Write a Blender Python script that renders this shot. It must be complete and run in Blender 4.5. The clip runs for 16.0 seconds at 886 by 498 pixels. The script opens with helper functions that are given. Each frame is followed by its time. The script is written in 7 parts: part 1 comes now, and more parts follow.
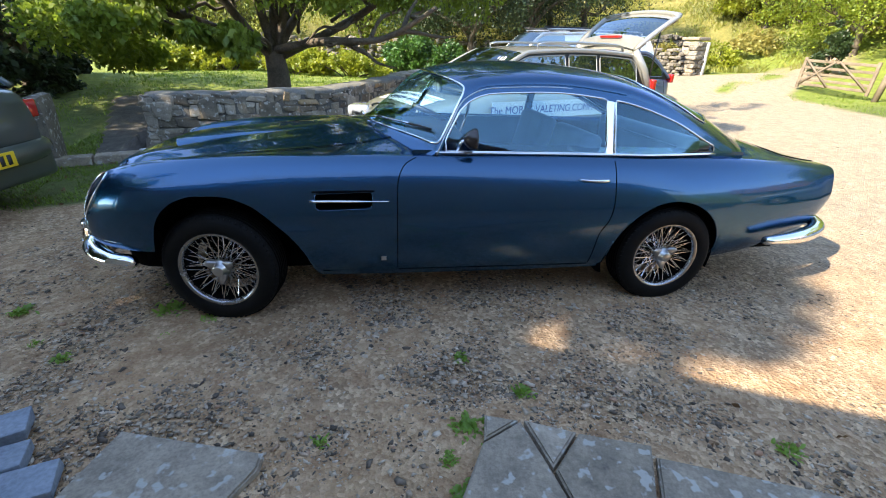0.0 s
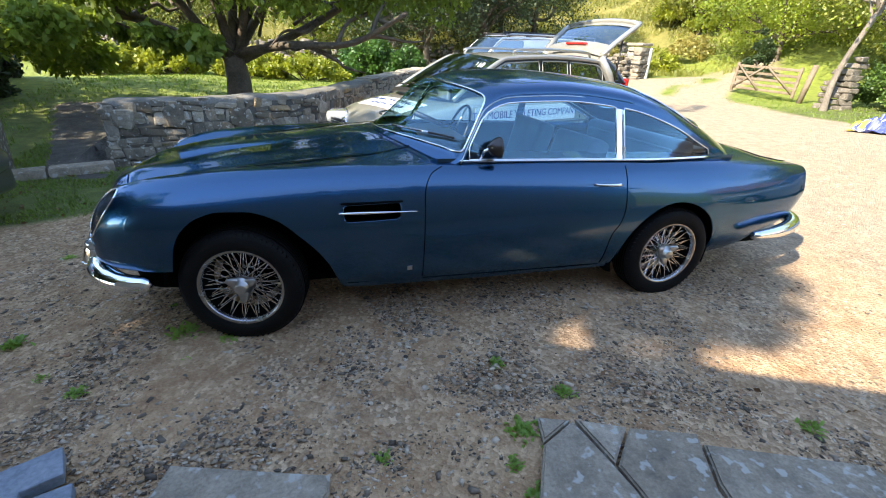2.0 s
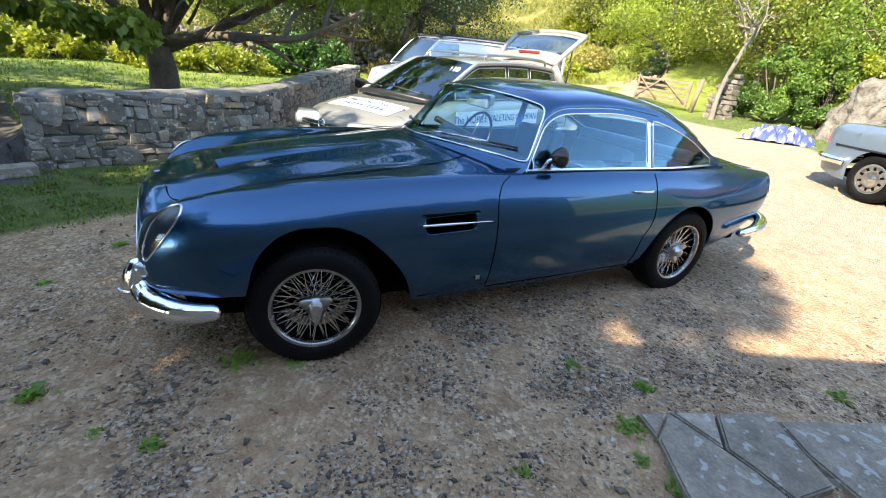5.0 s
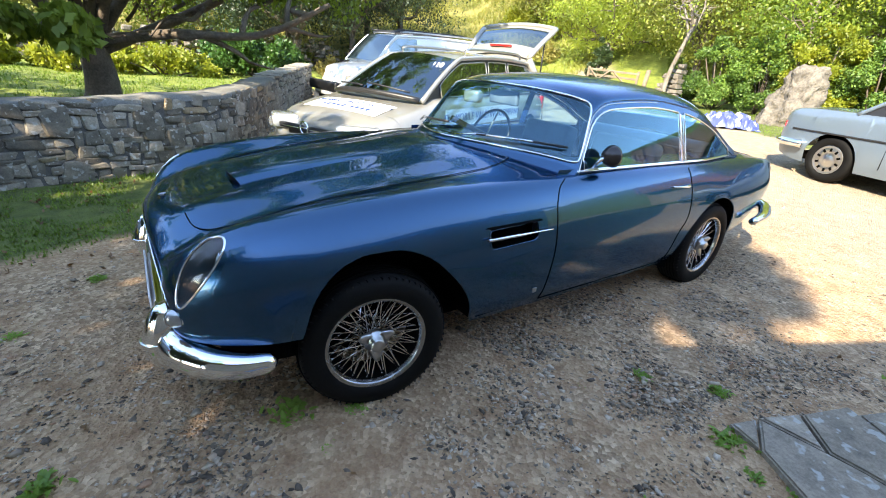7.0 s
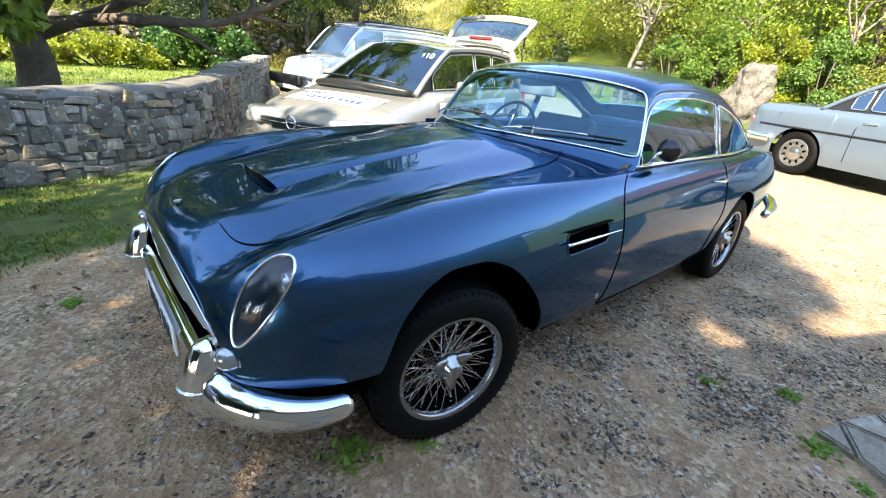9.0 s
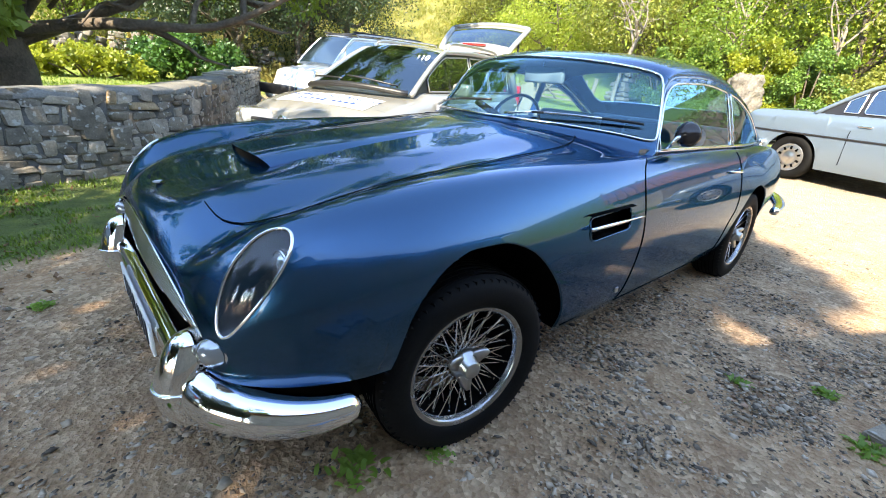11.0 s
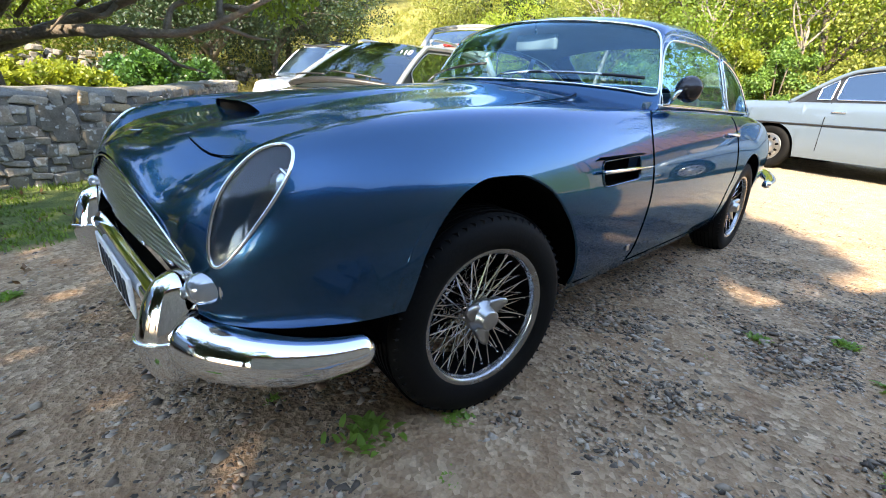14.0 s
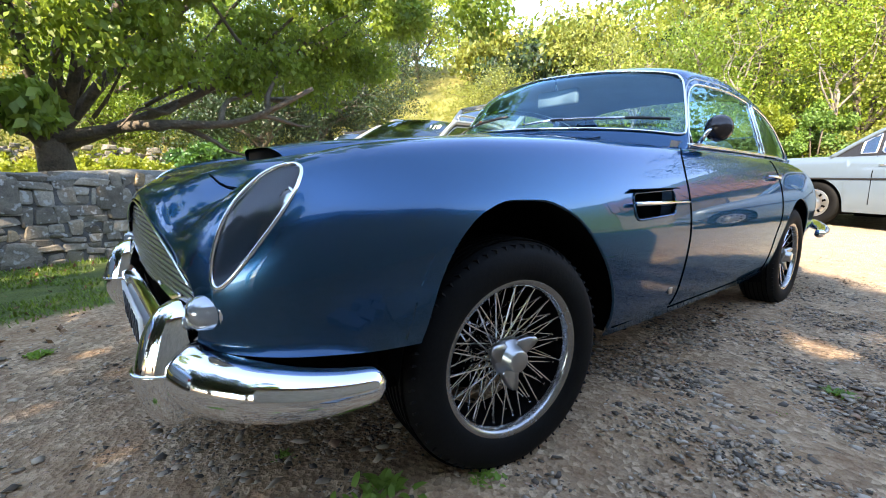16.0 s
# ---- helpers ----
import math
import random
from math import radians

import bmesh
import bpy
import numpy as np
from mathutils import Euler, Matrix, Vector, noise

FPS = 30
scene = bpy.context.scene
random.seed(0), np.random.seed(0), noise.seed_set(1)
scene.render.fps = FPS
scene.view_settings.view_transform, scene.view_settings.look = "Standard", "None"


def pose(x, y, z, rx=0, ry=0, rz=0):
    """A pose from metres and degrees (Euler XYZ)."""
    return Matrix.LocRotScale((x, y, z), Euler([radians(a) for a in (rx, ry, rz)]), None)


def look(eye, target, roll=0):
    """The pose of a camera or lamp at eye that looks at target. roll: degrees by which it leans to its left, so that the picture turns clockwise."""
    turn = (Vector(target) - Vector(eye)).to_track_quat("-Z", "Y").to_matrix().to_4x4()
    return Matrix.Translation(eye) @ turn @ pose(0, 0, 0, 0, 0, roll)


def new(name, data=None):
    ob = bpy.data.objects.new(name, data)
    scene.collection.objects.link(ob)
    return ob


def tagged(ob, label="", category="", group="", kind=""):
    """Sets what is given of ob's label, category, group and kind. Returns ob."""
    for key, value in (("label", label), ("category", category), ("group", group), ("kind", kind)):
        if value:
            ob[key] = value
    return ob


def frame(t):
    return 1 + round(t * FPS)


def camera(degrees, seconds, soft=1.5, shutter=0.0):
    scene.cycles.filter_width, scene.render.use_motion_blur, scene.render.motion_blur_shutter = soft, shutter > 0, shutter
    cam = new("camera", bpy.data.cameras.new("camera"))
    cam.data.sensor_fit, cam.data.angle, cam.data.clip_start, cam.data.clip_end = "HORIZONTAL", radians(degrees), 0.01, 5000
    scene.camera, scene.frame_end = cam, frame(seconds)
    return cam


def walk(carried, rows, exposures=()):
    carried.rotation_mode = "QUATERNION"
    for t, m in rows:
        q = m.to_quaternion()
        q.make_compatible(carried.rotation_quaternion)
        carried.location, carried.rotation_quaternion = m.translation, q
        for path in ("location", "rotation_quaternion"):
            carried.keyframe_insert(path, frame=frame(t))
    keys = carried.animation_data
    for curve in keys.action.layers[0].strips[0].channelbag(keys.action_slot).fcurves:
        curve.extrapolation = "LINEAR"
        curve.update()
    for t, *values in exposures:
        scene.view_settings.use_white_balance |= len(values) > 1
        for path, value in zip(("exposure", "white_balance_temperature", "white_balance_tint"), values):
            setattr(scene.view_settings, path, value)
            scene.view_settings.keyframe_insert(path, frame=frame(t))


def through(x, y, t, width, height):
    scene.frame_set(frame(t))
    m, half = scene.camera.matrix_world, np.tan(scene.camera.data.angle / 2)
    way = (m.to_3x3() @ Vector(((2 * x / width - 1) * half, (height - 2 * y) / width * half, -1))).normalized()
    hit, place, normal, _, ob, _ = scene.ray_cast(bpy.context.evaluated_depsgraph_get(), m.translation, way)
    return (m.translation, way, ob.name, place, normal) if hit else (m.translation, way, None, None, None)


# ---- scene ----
cam = camera(90.3, 16.0, soft=1.0)
PATH = [
    (0, 0.7886, -2.9454, 1.3492, 65.386, -1.589, -8.601),
    (0.5, 0.7705, -2.945, 1.3494, 65.632, -1.501, -8.433),
    (1, 0.7014, -2.9403, 1.3555, 65.737, -1.562, -8.614),
    (1.5, 0.5384, -2.9364, 1.3687, 66.013, -1.508, -12.3),
    (2, 0.4181, -2.8733, 1.3712, 65.882, -1.921, -14.956),
    (2.5, 0.3083, -2.759, 1.3638, 65.764, -2.321, -17.067),
    (3, 0.2013, -2.7026, 1.3694, 65.576, -2.736, -18.119),
    (3.5, 0.0233, -2.7121, 1.3747, 65.716, -2.895, -19.984),
    (4, -0.1004, -2.681, 1.3826, 65.942, -3.696, -22.459),
    (6.5, -0.6132, -2.2415, 1.3405, 66.625, -4.156, -31.578),
    (7, -0.6475, -2.1072, 1.3309, 66.449, -3.712, -33.611),
    (7.5, -0.7068, -1.9981, 1.3192, 66.063, -3.708, -34.69),
    (8, -0.8224, -1.8817, 1.3093, 65.878, -3.48, -36.417),
    (8.5, -0.8626, -1.7581, 1.2875, 65.816, -3.934, -38.56),
    (11, -0.8384, -1.5467, 1.0954, 68.47, -4.229, -40.937),
    (11.5, -0.822, -1.547, 1.0889, 67.489, -4.02, -41.151),
    (12, -0.8157, -1.5527, 1.0832, 66.954, -3.568, -40.876),
    (12.5, -0.8468, -1.5606, 1.1018, 66.857, -3.163, -40.585),
    (13, -0.8993, -1.5658, 1.0983, 67.507, -3.096, -41.478),
    (13.5, -0.8999, -1.5224, 1.0008, 67.981, -3.447, -43.281),
    (14, -0.8683, -1.489, 0.8641, 70.616, -2.61, -43.735),
    (14.5, -0.8481, -1.4894, 0.777, 76.68, -1.666, -42.933),
    (15, -0.8348, -1.4967, 0.7544, 80.69, -0.506, -40.985),
    (15.5, -0.8144, -1.4906, 0.7485, 80.867, -0.176, -39.76),
    (16, -0.8106, -1.4904, 0.7379, 80.437, -0.08, -39.62),
]
walk(cam, [(t, pose(x, y, z, rx, ry, rz)) for t, x, y, z, rx, ry, rz in PATH], [(0.0, 2.95, 7700, 10), (4.0, 3.03, 7700, 10), (8.0, 3.27, 7900, 9), (12.0, 3.39, 7950, 9), (16.0, 3.38, 8100, 12)])

# ---- sky, sun, exposure ----
SUN_AZ, SUN_EL = math.atan2(-0.43, -0.90), radians(38)
world = bpy.data.worlds.new("sky")
scene.world = world
world.use_nodes = True
wn = world.node_tree
sky = wn.nodes.new("ShaderNodeTexSky")
sky.sky_type = "NISHITA"
sky.sun_disc = False
sky.air_density, sky.ozone_density, sky.dust_density = 0.6, 0.7, 0.0
sky.sun_elevation = SUN_EL
sky.sun_rotation = math.pi / 2 - SUN_AZ
wn.links.new(sky.outputs[0], wn.nodes["Background"].inputs[0])
wn.nodes["Background"].inputs[1].default_value = 0.15
sun_data = bpy.data.lights.new("sun", "SUN")
sun_data.energy, sun_data.angle, sun_data.color = 2.05, radians(0.6), (1.0, 0.95, 0.86)
sun = new("sun", sun_data)
sun_dir = Vector((math.cos(SUN_AZ) * math.cos(SUN_EL), math.sin(SUN_AZ) * math.cos(SUN_EL), math.sin(SUN_EL)))
sun.matrix_world = look(sun_dir * 60, (0, 0, 0))

# ---- materials ----
def bsdf(name):
    m = bpy.data.materials.new(name)
    m.use_nodes = True
    return m, m.node_tree, m.node_tree.nodes["Principled BSDF"]


def node(nt, kind, **values):
    n = nt.nodes.new("ShaderNode" + kind)
    for key, value in values.items():
        n.inputs[key.replace("_", " ")].default_value = value
    return n


def ramp(nt, source, stops):
    r = nt.nodes.new("ShaderNodeValToRGB")
    els = r.color_ramp.elements
    while len(els) < len(stops):
        els.new(0.5)
    for e, (at, col) in zip(els, stops):
        e.position, e.color = at, (*col, 1)
    nt.links.new(source, r.inputs[0])
    return r.outputs[0]


def mix(nt, factor, a, b, blend="MIX"):
    m = nt.nodes.new("ShaderNodeMix")
    m.data_type, m.blend_type = "RGBA", blend
    for socket, value in ((m.inputs[0], factor), (m.inputs[6], a), (m.inputs[7], b)):
        if isinstance(value, bpy.types.NodeSocket):
            nt.links.new(value, socket)
        else:
            socket.default_value = value if isinstance(value, float) else (*value, 1)
    return m.outputs[2]


def place(nt):
    return nt.nodes.new("ShaderNodeNewGeometry").outputs["Position"]


def noise_of(nt, scale, detail=4.0, rough=0.55, where=None):
    n = node(nt, "TexNoise", Scale=scale, Detail=detail, Roughness=rough)
    nt.links.new(where or place(nt), n.inputs["Vector"])
    return n.outputs["Fac"]


def bump_to(nt, p, height, strength, distance=0.01):
    b = node(nt, "Bump", Strength=strength, Distance=distance)
    nt.links.new(height, b.inputs["Height"])
    nt.links.new(b.outputs[0], p.inputs["Normal"])


def surface(name, low, high, rough=0.7, metal=0.0, scale=6.0, fine=60.0, bump=0.2, coat=0.0, depth=0.004):
    """A surface between two colours at a coarse and a fine scale, with relief."""
    m, nt, p = bsdf(name)
    broad, grain = noise_of(nt, scale), noise_of(nt, fine, 3.0)
    col = ramp(nt, broad, [(0.3, low), (0.7, high)])
    col = mix(nt, 0.35, col, ramp(nt, grain, [(0.3, tuple(0.6 * c for c in low)), (0.7, tuple(min(1, 1.25 * c) for c in high))]))
    nt.links.new(col, p.inputs["Base Color"])
    p.inputs["Roughness"].default_value, p.inputs["Metallic"].default_value = rough, metal
    p.inputs["Coat Weight"].default_value = coat
    if bump:
        bump_to(nt, p, grain, bump, depth)
    return m


def gloss(name, colour, rough=0.3, metal=0.0, coat=0.0, vary=0.06, scale=3.0, coat_rough=0.03):
    """A smooth made surface: paint, chrome, plastic, with a faint film of dust."""
    m, nt, p = bsdf(name)
    film = noise_of(nt, scale, 6.0, 0.65)
    nt.links.new(mix(nt, film, tuple(c * (1 - vary) for c in colour), tuple(min(1, c * (1 + vary) + vary * 0.02) for c in colour)), p.inputs["Base Color"])
    r = nt.nodes.new("ShaderNodeMapRange")
    r.inputs[3].default_value, r.inputs[4].default_value = max(0.0, rough - 0.03), rough + 0.06
    nt.links.new(film, r.inputs[0])
    nt.links.new(r.outputs[0], p.inputs["Roughness"])
    p.inputs["Metallic"].default_value = metal
    p.inputs["Coat Weight"].default_value, p.inputs["Coat Roughness"].default_value = coat, coat_rough
    return m


def glass(name, tint=(0.9, 0.96, 0.95), clear=0.82, sheen=0.11, glint=(1, 1, 1), peak=1.0):
    """Thin sheet glass: a clear pane with a mirror's gloss that grows at a slant."""
    m, nt, p = bsdf(name)
    nt.nodes.remove(p)
    thin = node(nt, "BsdfTransparent", Color=(*[clear * c for c in tint], 1))
    shine = node(nt, "BsdfGlossy", Color=(*glint, 1), Roughness=0.01)
    face = node(nt, "LayerWeight", Blend=0.5)
    power = nt.nodes.new("ShaderNodeMath")
    power.operation, power.inputs[1].default_value = "POWER", 4.0
    nt.links.new(face.outputs["Facing"], power.inputs[0])
    gain = nt.nodes.new("ShaderNodeMapRange")
    gain.inputs[3].default_value, gain.inputs[4].default_value = sheen, peak
    nt.links.new(power.outputs[0], gain.inputs[0])
    both = nt.nodes.new("ShaderNodeMixShader")
    nt.links.new(gain.outputs[0], both.inputs[0])
    nt.links.new(thin.outputs[0], both.inputs[1])
    nt.links.new(shine.outputs[0], both.inputs[2])
    nt.links.new(both.outputs[0], nt.nodes["Material Output"].inputs[0])
    return m


def foliage(name, dark, light, through=0.35, rough=0.5):
    """Leaves: every leaf its own green, light shining through."""
    m, nt, p = bsdf(name)
    geo = nt.nodes.new("ShaderNodeNewGeometry")
    col = ramp(nt, geo.outputs["Random Per Island"], [(0.0, dark), (0.75, light), (1.0, tuple(min(1, 1.25 * c) for c in light))])
    patch = noise_of(nt, 0.7, 2.0)
    col = mix(nt, 0.55, col, ramp(nt, patch, [(0.35, dark), (0.65, light)]))
    nt.links.new(col, p.inputs["Base Color"])
    p.inputs["Roughness"].default_value = rough
    lit = node(nt, "BsdfTranslucent")
    nt.links.new(mix(nt, 0.6, col, tuple(min(1, c * 2.0) for c in light)), lit.inputs[0])
    both = nt.nodes.new("ShaderNodeMixShader")
    both.inputs[0].default_value = through
    nt.links.new(p.outputs[0], both.inputs[1])
    nt.links.new(lit.outputs[0], both.inputs[2])
    nt.links.new(both.outputs[0], nt.nodes["Material Output"].inputs[0])
    return m


def paint(name, colour, flake=0.5, rough=0.32, edge=(1, 1, 1), coat=1.0):
    """Metallic car paint under clear lacquer."""
    m, nt, p = bsdf(name)
    fine, film = noise_of(nt, 900.0, 1.0), noise_of(nt, 5.0, 6.0, 0.7)
    col = mix(nt, fine, tuple(c * 0.8 for c in colour), tuple(min(1, c * 1.25) for c in colour))
    nt.links.new(col, p.inputs["Base Color"])
    p.inputs["Metallic"].default_value, p.inputs["Roughness"].default_value = flake, rough
    p.inputs["Specular Tint"].default_value = (*edge, 1)
    p.inputs["Coat Weight"].default_value = coat
    r = nt.nodes.new("ShaderNodeMapRange")
    r.inputs[1].default_value, r.inputs[2].default_value, r.inputs[3].default_value, r.inputs[4].default_value = 0.4, 0.8, 0.008, 0.035
    nt.links.new(film, r.inputs[0])
    nt.links.new(r.outputs[0], p.inputs["Coat Roughness"])
    return m


blue_paint = paint("blue_paint", (0.015, 0.073, 0.154), 0.92, 0.26, (0.06, 0.50, 0.77), 0.8)
gold_paint = paint("gold_paint", (0.28, 0.275, 0.25), 0.4, 0.4)
silver_paint = paint("silver_paint", (0.135, 0.18, 0.225), 0.4, 0.38)
pale_blue_paint = paint("pale_blue_paint", (0.16, 0.22, 0.34), 0.5, 0.35)
white_paint = paint("white_paint", (0.82, 0.83, 0.84), 0.15, 0.3)
grey_green_paint = paint("grey_green_paint", (0.085, 0.098, 0.092), 0.5, 0.35)
chrome = gloss("chrome", (0.86, 0.87, 0.88), 0.05, 1.0, vary=0.04, scale=9)
satin_metal = gloss("satin_metal", (0.50, 0.50, 0.49), 0.28, 1.0, vary=0.1, scale=20)
rubber = surface("rubber", (0.002, 0.002, 0.002), (0.0055, 0.0055, 0.0055), 0.7, scale=8, fine=120, bump=0.15)
spoke_metal = gloss("spoke_metal", (0.86, 0.86, 0.86), 0.16, 1.0, vary=0.1, scale=20)
slat_metal = gloss("slat_metal", (0.62, 0.62, 0.61), 0.24, 1.0, vary=0.1, scale=20)
rim_metal = gloss("rim_metal", (0.36, 0.36, 0.36), 0.25, 1.0, vary=0.12, scale=20)
rubber.node_tree.nodes["Principled BSDF"].inputs["Specular IOR Level"].default_value = 0.15
bowl_paint = gloss("bowl_paint", (0.018, 0.034, 0.046), 0.25)
reflector = gloss("reflector", (0.72, 0.76, 0.78), 0.14, 0.8, coat=1.0)
mirror_back = gloss("mirror_back", (0.15, 0.20, 0.24), 0.2)
# dark colour stands for the shaded surroundings mirrored in the chrome head
mirror_dark_reflection = gloss("mirror_dark_reflection", (0.03, 0.022, 0.02), 0.1)
black_trim = gloss("black_trim", (0.012, 0.012, 0.013), 0.4)
# black underside colour, with the shade of wells, gaps and openings put in
dark_void = gloss("underbody_recess_shade", (0.002, 0.002, 0.002), 0.95)
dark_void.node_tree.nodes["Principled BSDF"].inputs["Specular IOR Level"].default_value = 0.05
leather = surface("leather", (0.045, 0.065, 0.10), (0.085, 0.115, 0.165), 0.5, scale=5, fine=150, bump=0.15)
pale_lining = surface("pale_lining", (0.30, 0.31, 0.33), (0.38, 0.39, 0.40), 0.85, scale=6, fine=200, bump=0.1)
# the last colour tints the gloss blue, for the sky mirrored in the panes
car_glass = glass("car_glass", (0.70, 0.92, 1.0), 0.92, 0.11, (0.42, 0.78, 1.0))
lamp_glass = glass("lamp_glass", (0.97, 0.99, 1.0), 0.95, 0.05, (1, 1, 1), 0.55)
red_lens = gloss("red_lens", (0.45, 0.012, 0.01), 0.12, coat=1.0)
amber_lens = gloss("amber_lens", (0.75, 0.22, 0.02), 0.15, coat=1.0)
lamp_face = gloss("lamp_face", (0.50, 0.53, 0.56), 0.12, 0.35, coat=1.0)
clear_lens = gloss("clear_lens", (0.42, 0.44, 0.45), 0.10, 0.65, coat=1.0)
plate_yellow = gloss("plate_yellow", (0.75, 0.50, 0.03), 0.35)
plate_white = gloss("plate_white", (0.78, 0.78, 0.76), 0.35)
ink = gloss("ink", (0.02, 0.022, 0.03), 0.5)
blue_ink = gloss("blue_ink", (0.03, 0.07, 0.22), 0.5)
bark = surface("bark", (0.04, 0.031, 0.023), (0.15, 0.118, 0.088), 0.9, scale=5, fine=30, bump=0.8, depth=0.02)
pale_bark = surface("pale_bark", (0.11, 0.09, 0.07), (0.23, 0.195, 0.155), 0.9, scale=5, fine=40, bump=0.6, depth=0.01)
leaf_tree = foliage("leaf_tree", (0.026, 0.055, 0.007), (0.19, 0.26, 0.032), 0.45)
# near-black green: the deep shade inside the foliage is put into the colour
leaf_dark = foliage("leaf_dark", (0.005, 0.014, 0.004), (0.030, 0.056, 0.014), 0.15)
leaf_bush = foliage("leaf_bush", (0.02, 0.055, 0.010), (0.055, 0.13, 0.022), 0.2, 0.35)
leaf_yellow = foliage("leaf_yellow", (0.075, 0.115, 0.011), (0.29, 0.31, 0.03), 0.38)
leaf_hedge = foliage("leaf_hedge", (0.04, 0.085, 0.010), (0.28, 0.34, 0.035), 0.34)
leaf_olive = foliage("leaf_olive", (0.045, 0.07, 0.014), (0.27, 0.28, 0.05), 0.25)
leaf_fallen = foliage("leaf_fallen", (0.06, 0.03, 0.012), (0.22, 0.11, 0.04), 0.1)
weed_mat = foliage("weed_leaf", (0.07, 0.15, 0.017), (0.23, 0.36, 0.05), 0.35)
leaf_autumn = foliage("leaf_autumn", (0.09, 0.085, 0.015), (0.38, 0.28, 0.04), 0.3)
leaf_ivy = foliage("leaf_ivy", (0.018, 0.055, 0.010), (0.15, 0.25, 0.04), 0.22, 0.55)
grass_mat = foliage("grass_blades", (0.035, 0.075, 0.008), (0.16, 0.24, 0.024), 0.3)
rough_mat = foliage("rough_grass", (0.075, 0.10, 0.016), (0.27, 0.27, 0.055), 0.25)
field_mat = foliage("field_grass", (0.16, 0.17, 0.04), (0.36, 0.30, 0.09), 0.3)
wood_grey = surface("weathered_wood", (0.10, 0.075, 0.05), (0.24, 0.185, 0.125), 0.85, scale=4, fine=50, bump=0.5)
tarp_blue = gloss("tarp_blue", (0.05, 0.07, 0.26), 0.45, vary=0.3)
tarp_white = gloss("tarp_white", (0.40, 0.42, 0.47), 0.5, vary=0.2)
tarp_yellow = gloss("tarp_yellow", (0.6, 0.5, 0.05), 0.5, vary=0.2)
brick_red = surface("red_tile", (0.16, 0.075, 0.05), (0.27, 0.135, 0.09), 0.9, scale=2, fine=30, bump=0.4)
house_stone = surface("house_stone", (0.27, 0.22, 0.165), (0.43, 0.365, 0.285), 0.9, scale=3, fine=25, bump=0.6, depth=0.02)
cement = surface("cement", (0.10, 0.098, 0.088), (0.22, 0.215, 0.195), 0.92, scale=4, fine=70, bump=0.5)
bank_stone = surface("bank_stone", (0.06, 0.053, 0.042), (0.21, 0.185, 0.15), 0.95, scale=5, fine=18, bump=0.9, depth=0.05)
mortar = surface("mortar", (0.045, 0.042, 0.036), (0.115, 0.107, 0.092), 0.95, scale=5, fine=60, bump=0.5)
slate = surface("slate", (0.13, 0.16, 0.20), (0.24, 0.285, 0.34), 0.7, scale=6, fine=60, bump=0.3)
white_post = surface("white_post", (0.45, 0.43, 0.39), (0.68, 0.66, 0.61), 0.85, scale=3, fine=40, bump=0.3)


def stone_material(name, stops, lichen):
    """Stone, each piece of its own tone, with lichen blots and pitted relief."""
    m, nt, p = bsdf(name)
    info = nt.nodes.new("ShaderNodeObjectInfo")
    col = ramp(nt, info.outputs["Random"], stops)
    broad, grain = noise_of(nt, 9.0, 5.0, 0.65), noise_of(nt, 70.0, 4.0, 0.6)
    col = mix(nt, 0.8, col, ramp(nt, broad, [(0.30, (0.45, 0.44, 0.43)), (0.72, (1.25, 1.22, 1.16))]), "MULTIPLY")
    col = mix(nt, 0.6, col, ramp(nt, grain, [(0.25, (0.5, 0.5, 0.5)), (0.7, (1.2, 1.2, 1.2))]), "MULTIPLY")
    spots = noise_of(nt, 22.0, 2.0, 0.4)
    col = mix(nt, ramp(nt, spots, [(0.60, (0, 0, 0)), (0.66, (lichen, lichen, lichen))]), col, (0.42, 0.41, 0.37))
    nt.links.new(col, p.inputs["Base Color"])
    p.inputs["Roughness"].default_value = 0.92
    bump_to(nt, p, mix(nt, 0.5, broad, grain), 0.7, 0.012)
    return m


wall_stone = stone_material("wall_stone", [(0.0, (0.125, 0.108, 0.084)), (0.35, (0.20, 0.175, 0.138)), (0.7, (0.27, 0.238, 0.19)), (0.92, (0.39, 0.345, 0.28)), (1.0, (0.30, 0.21, 0.11))], 0.7)
pale_stone = stone_material("pale_stone", [(0.0, (0.14, 0.122, 0.10)), (1.0, (0.22, 0.195, 0.16))], 0.3)
slab_stone = stone_material("slab_stone", [(0.0, (0.28, 0.235, 0.180)), (1.0, (0.36, 0.305, 0.24))], 0.75)


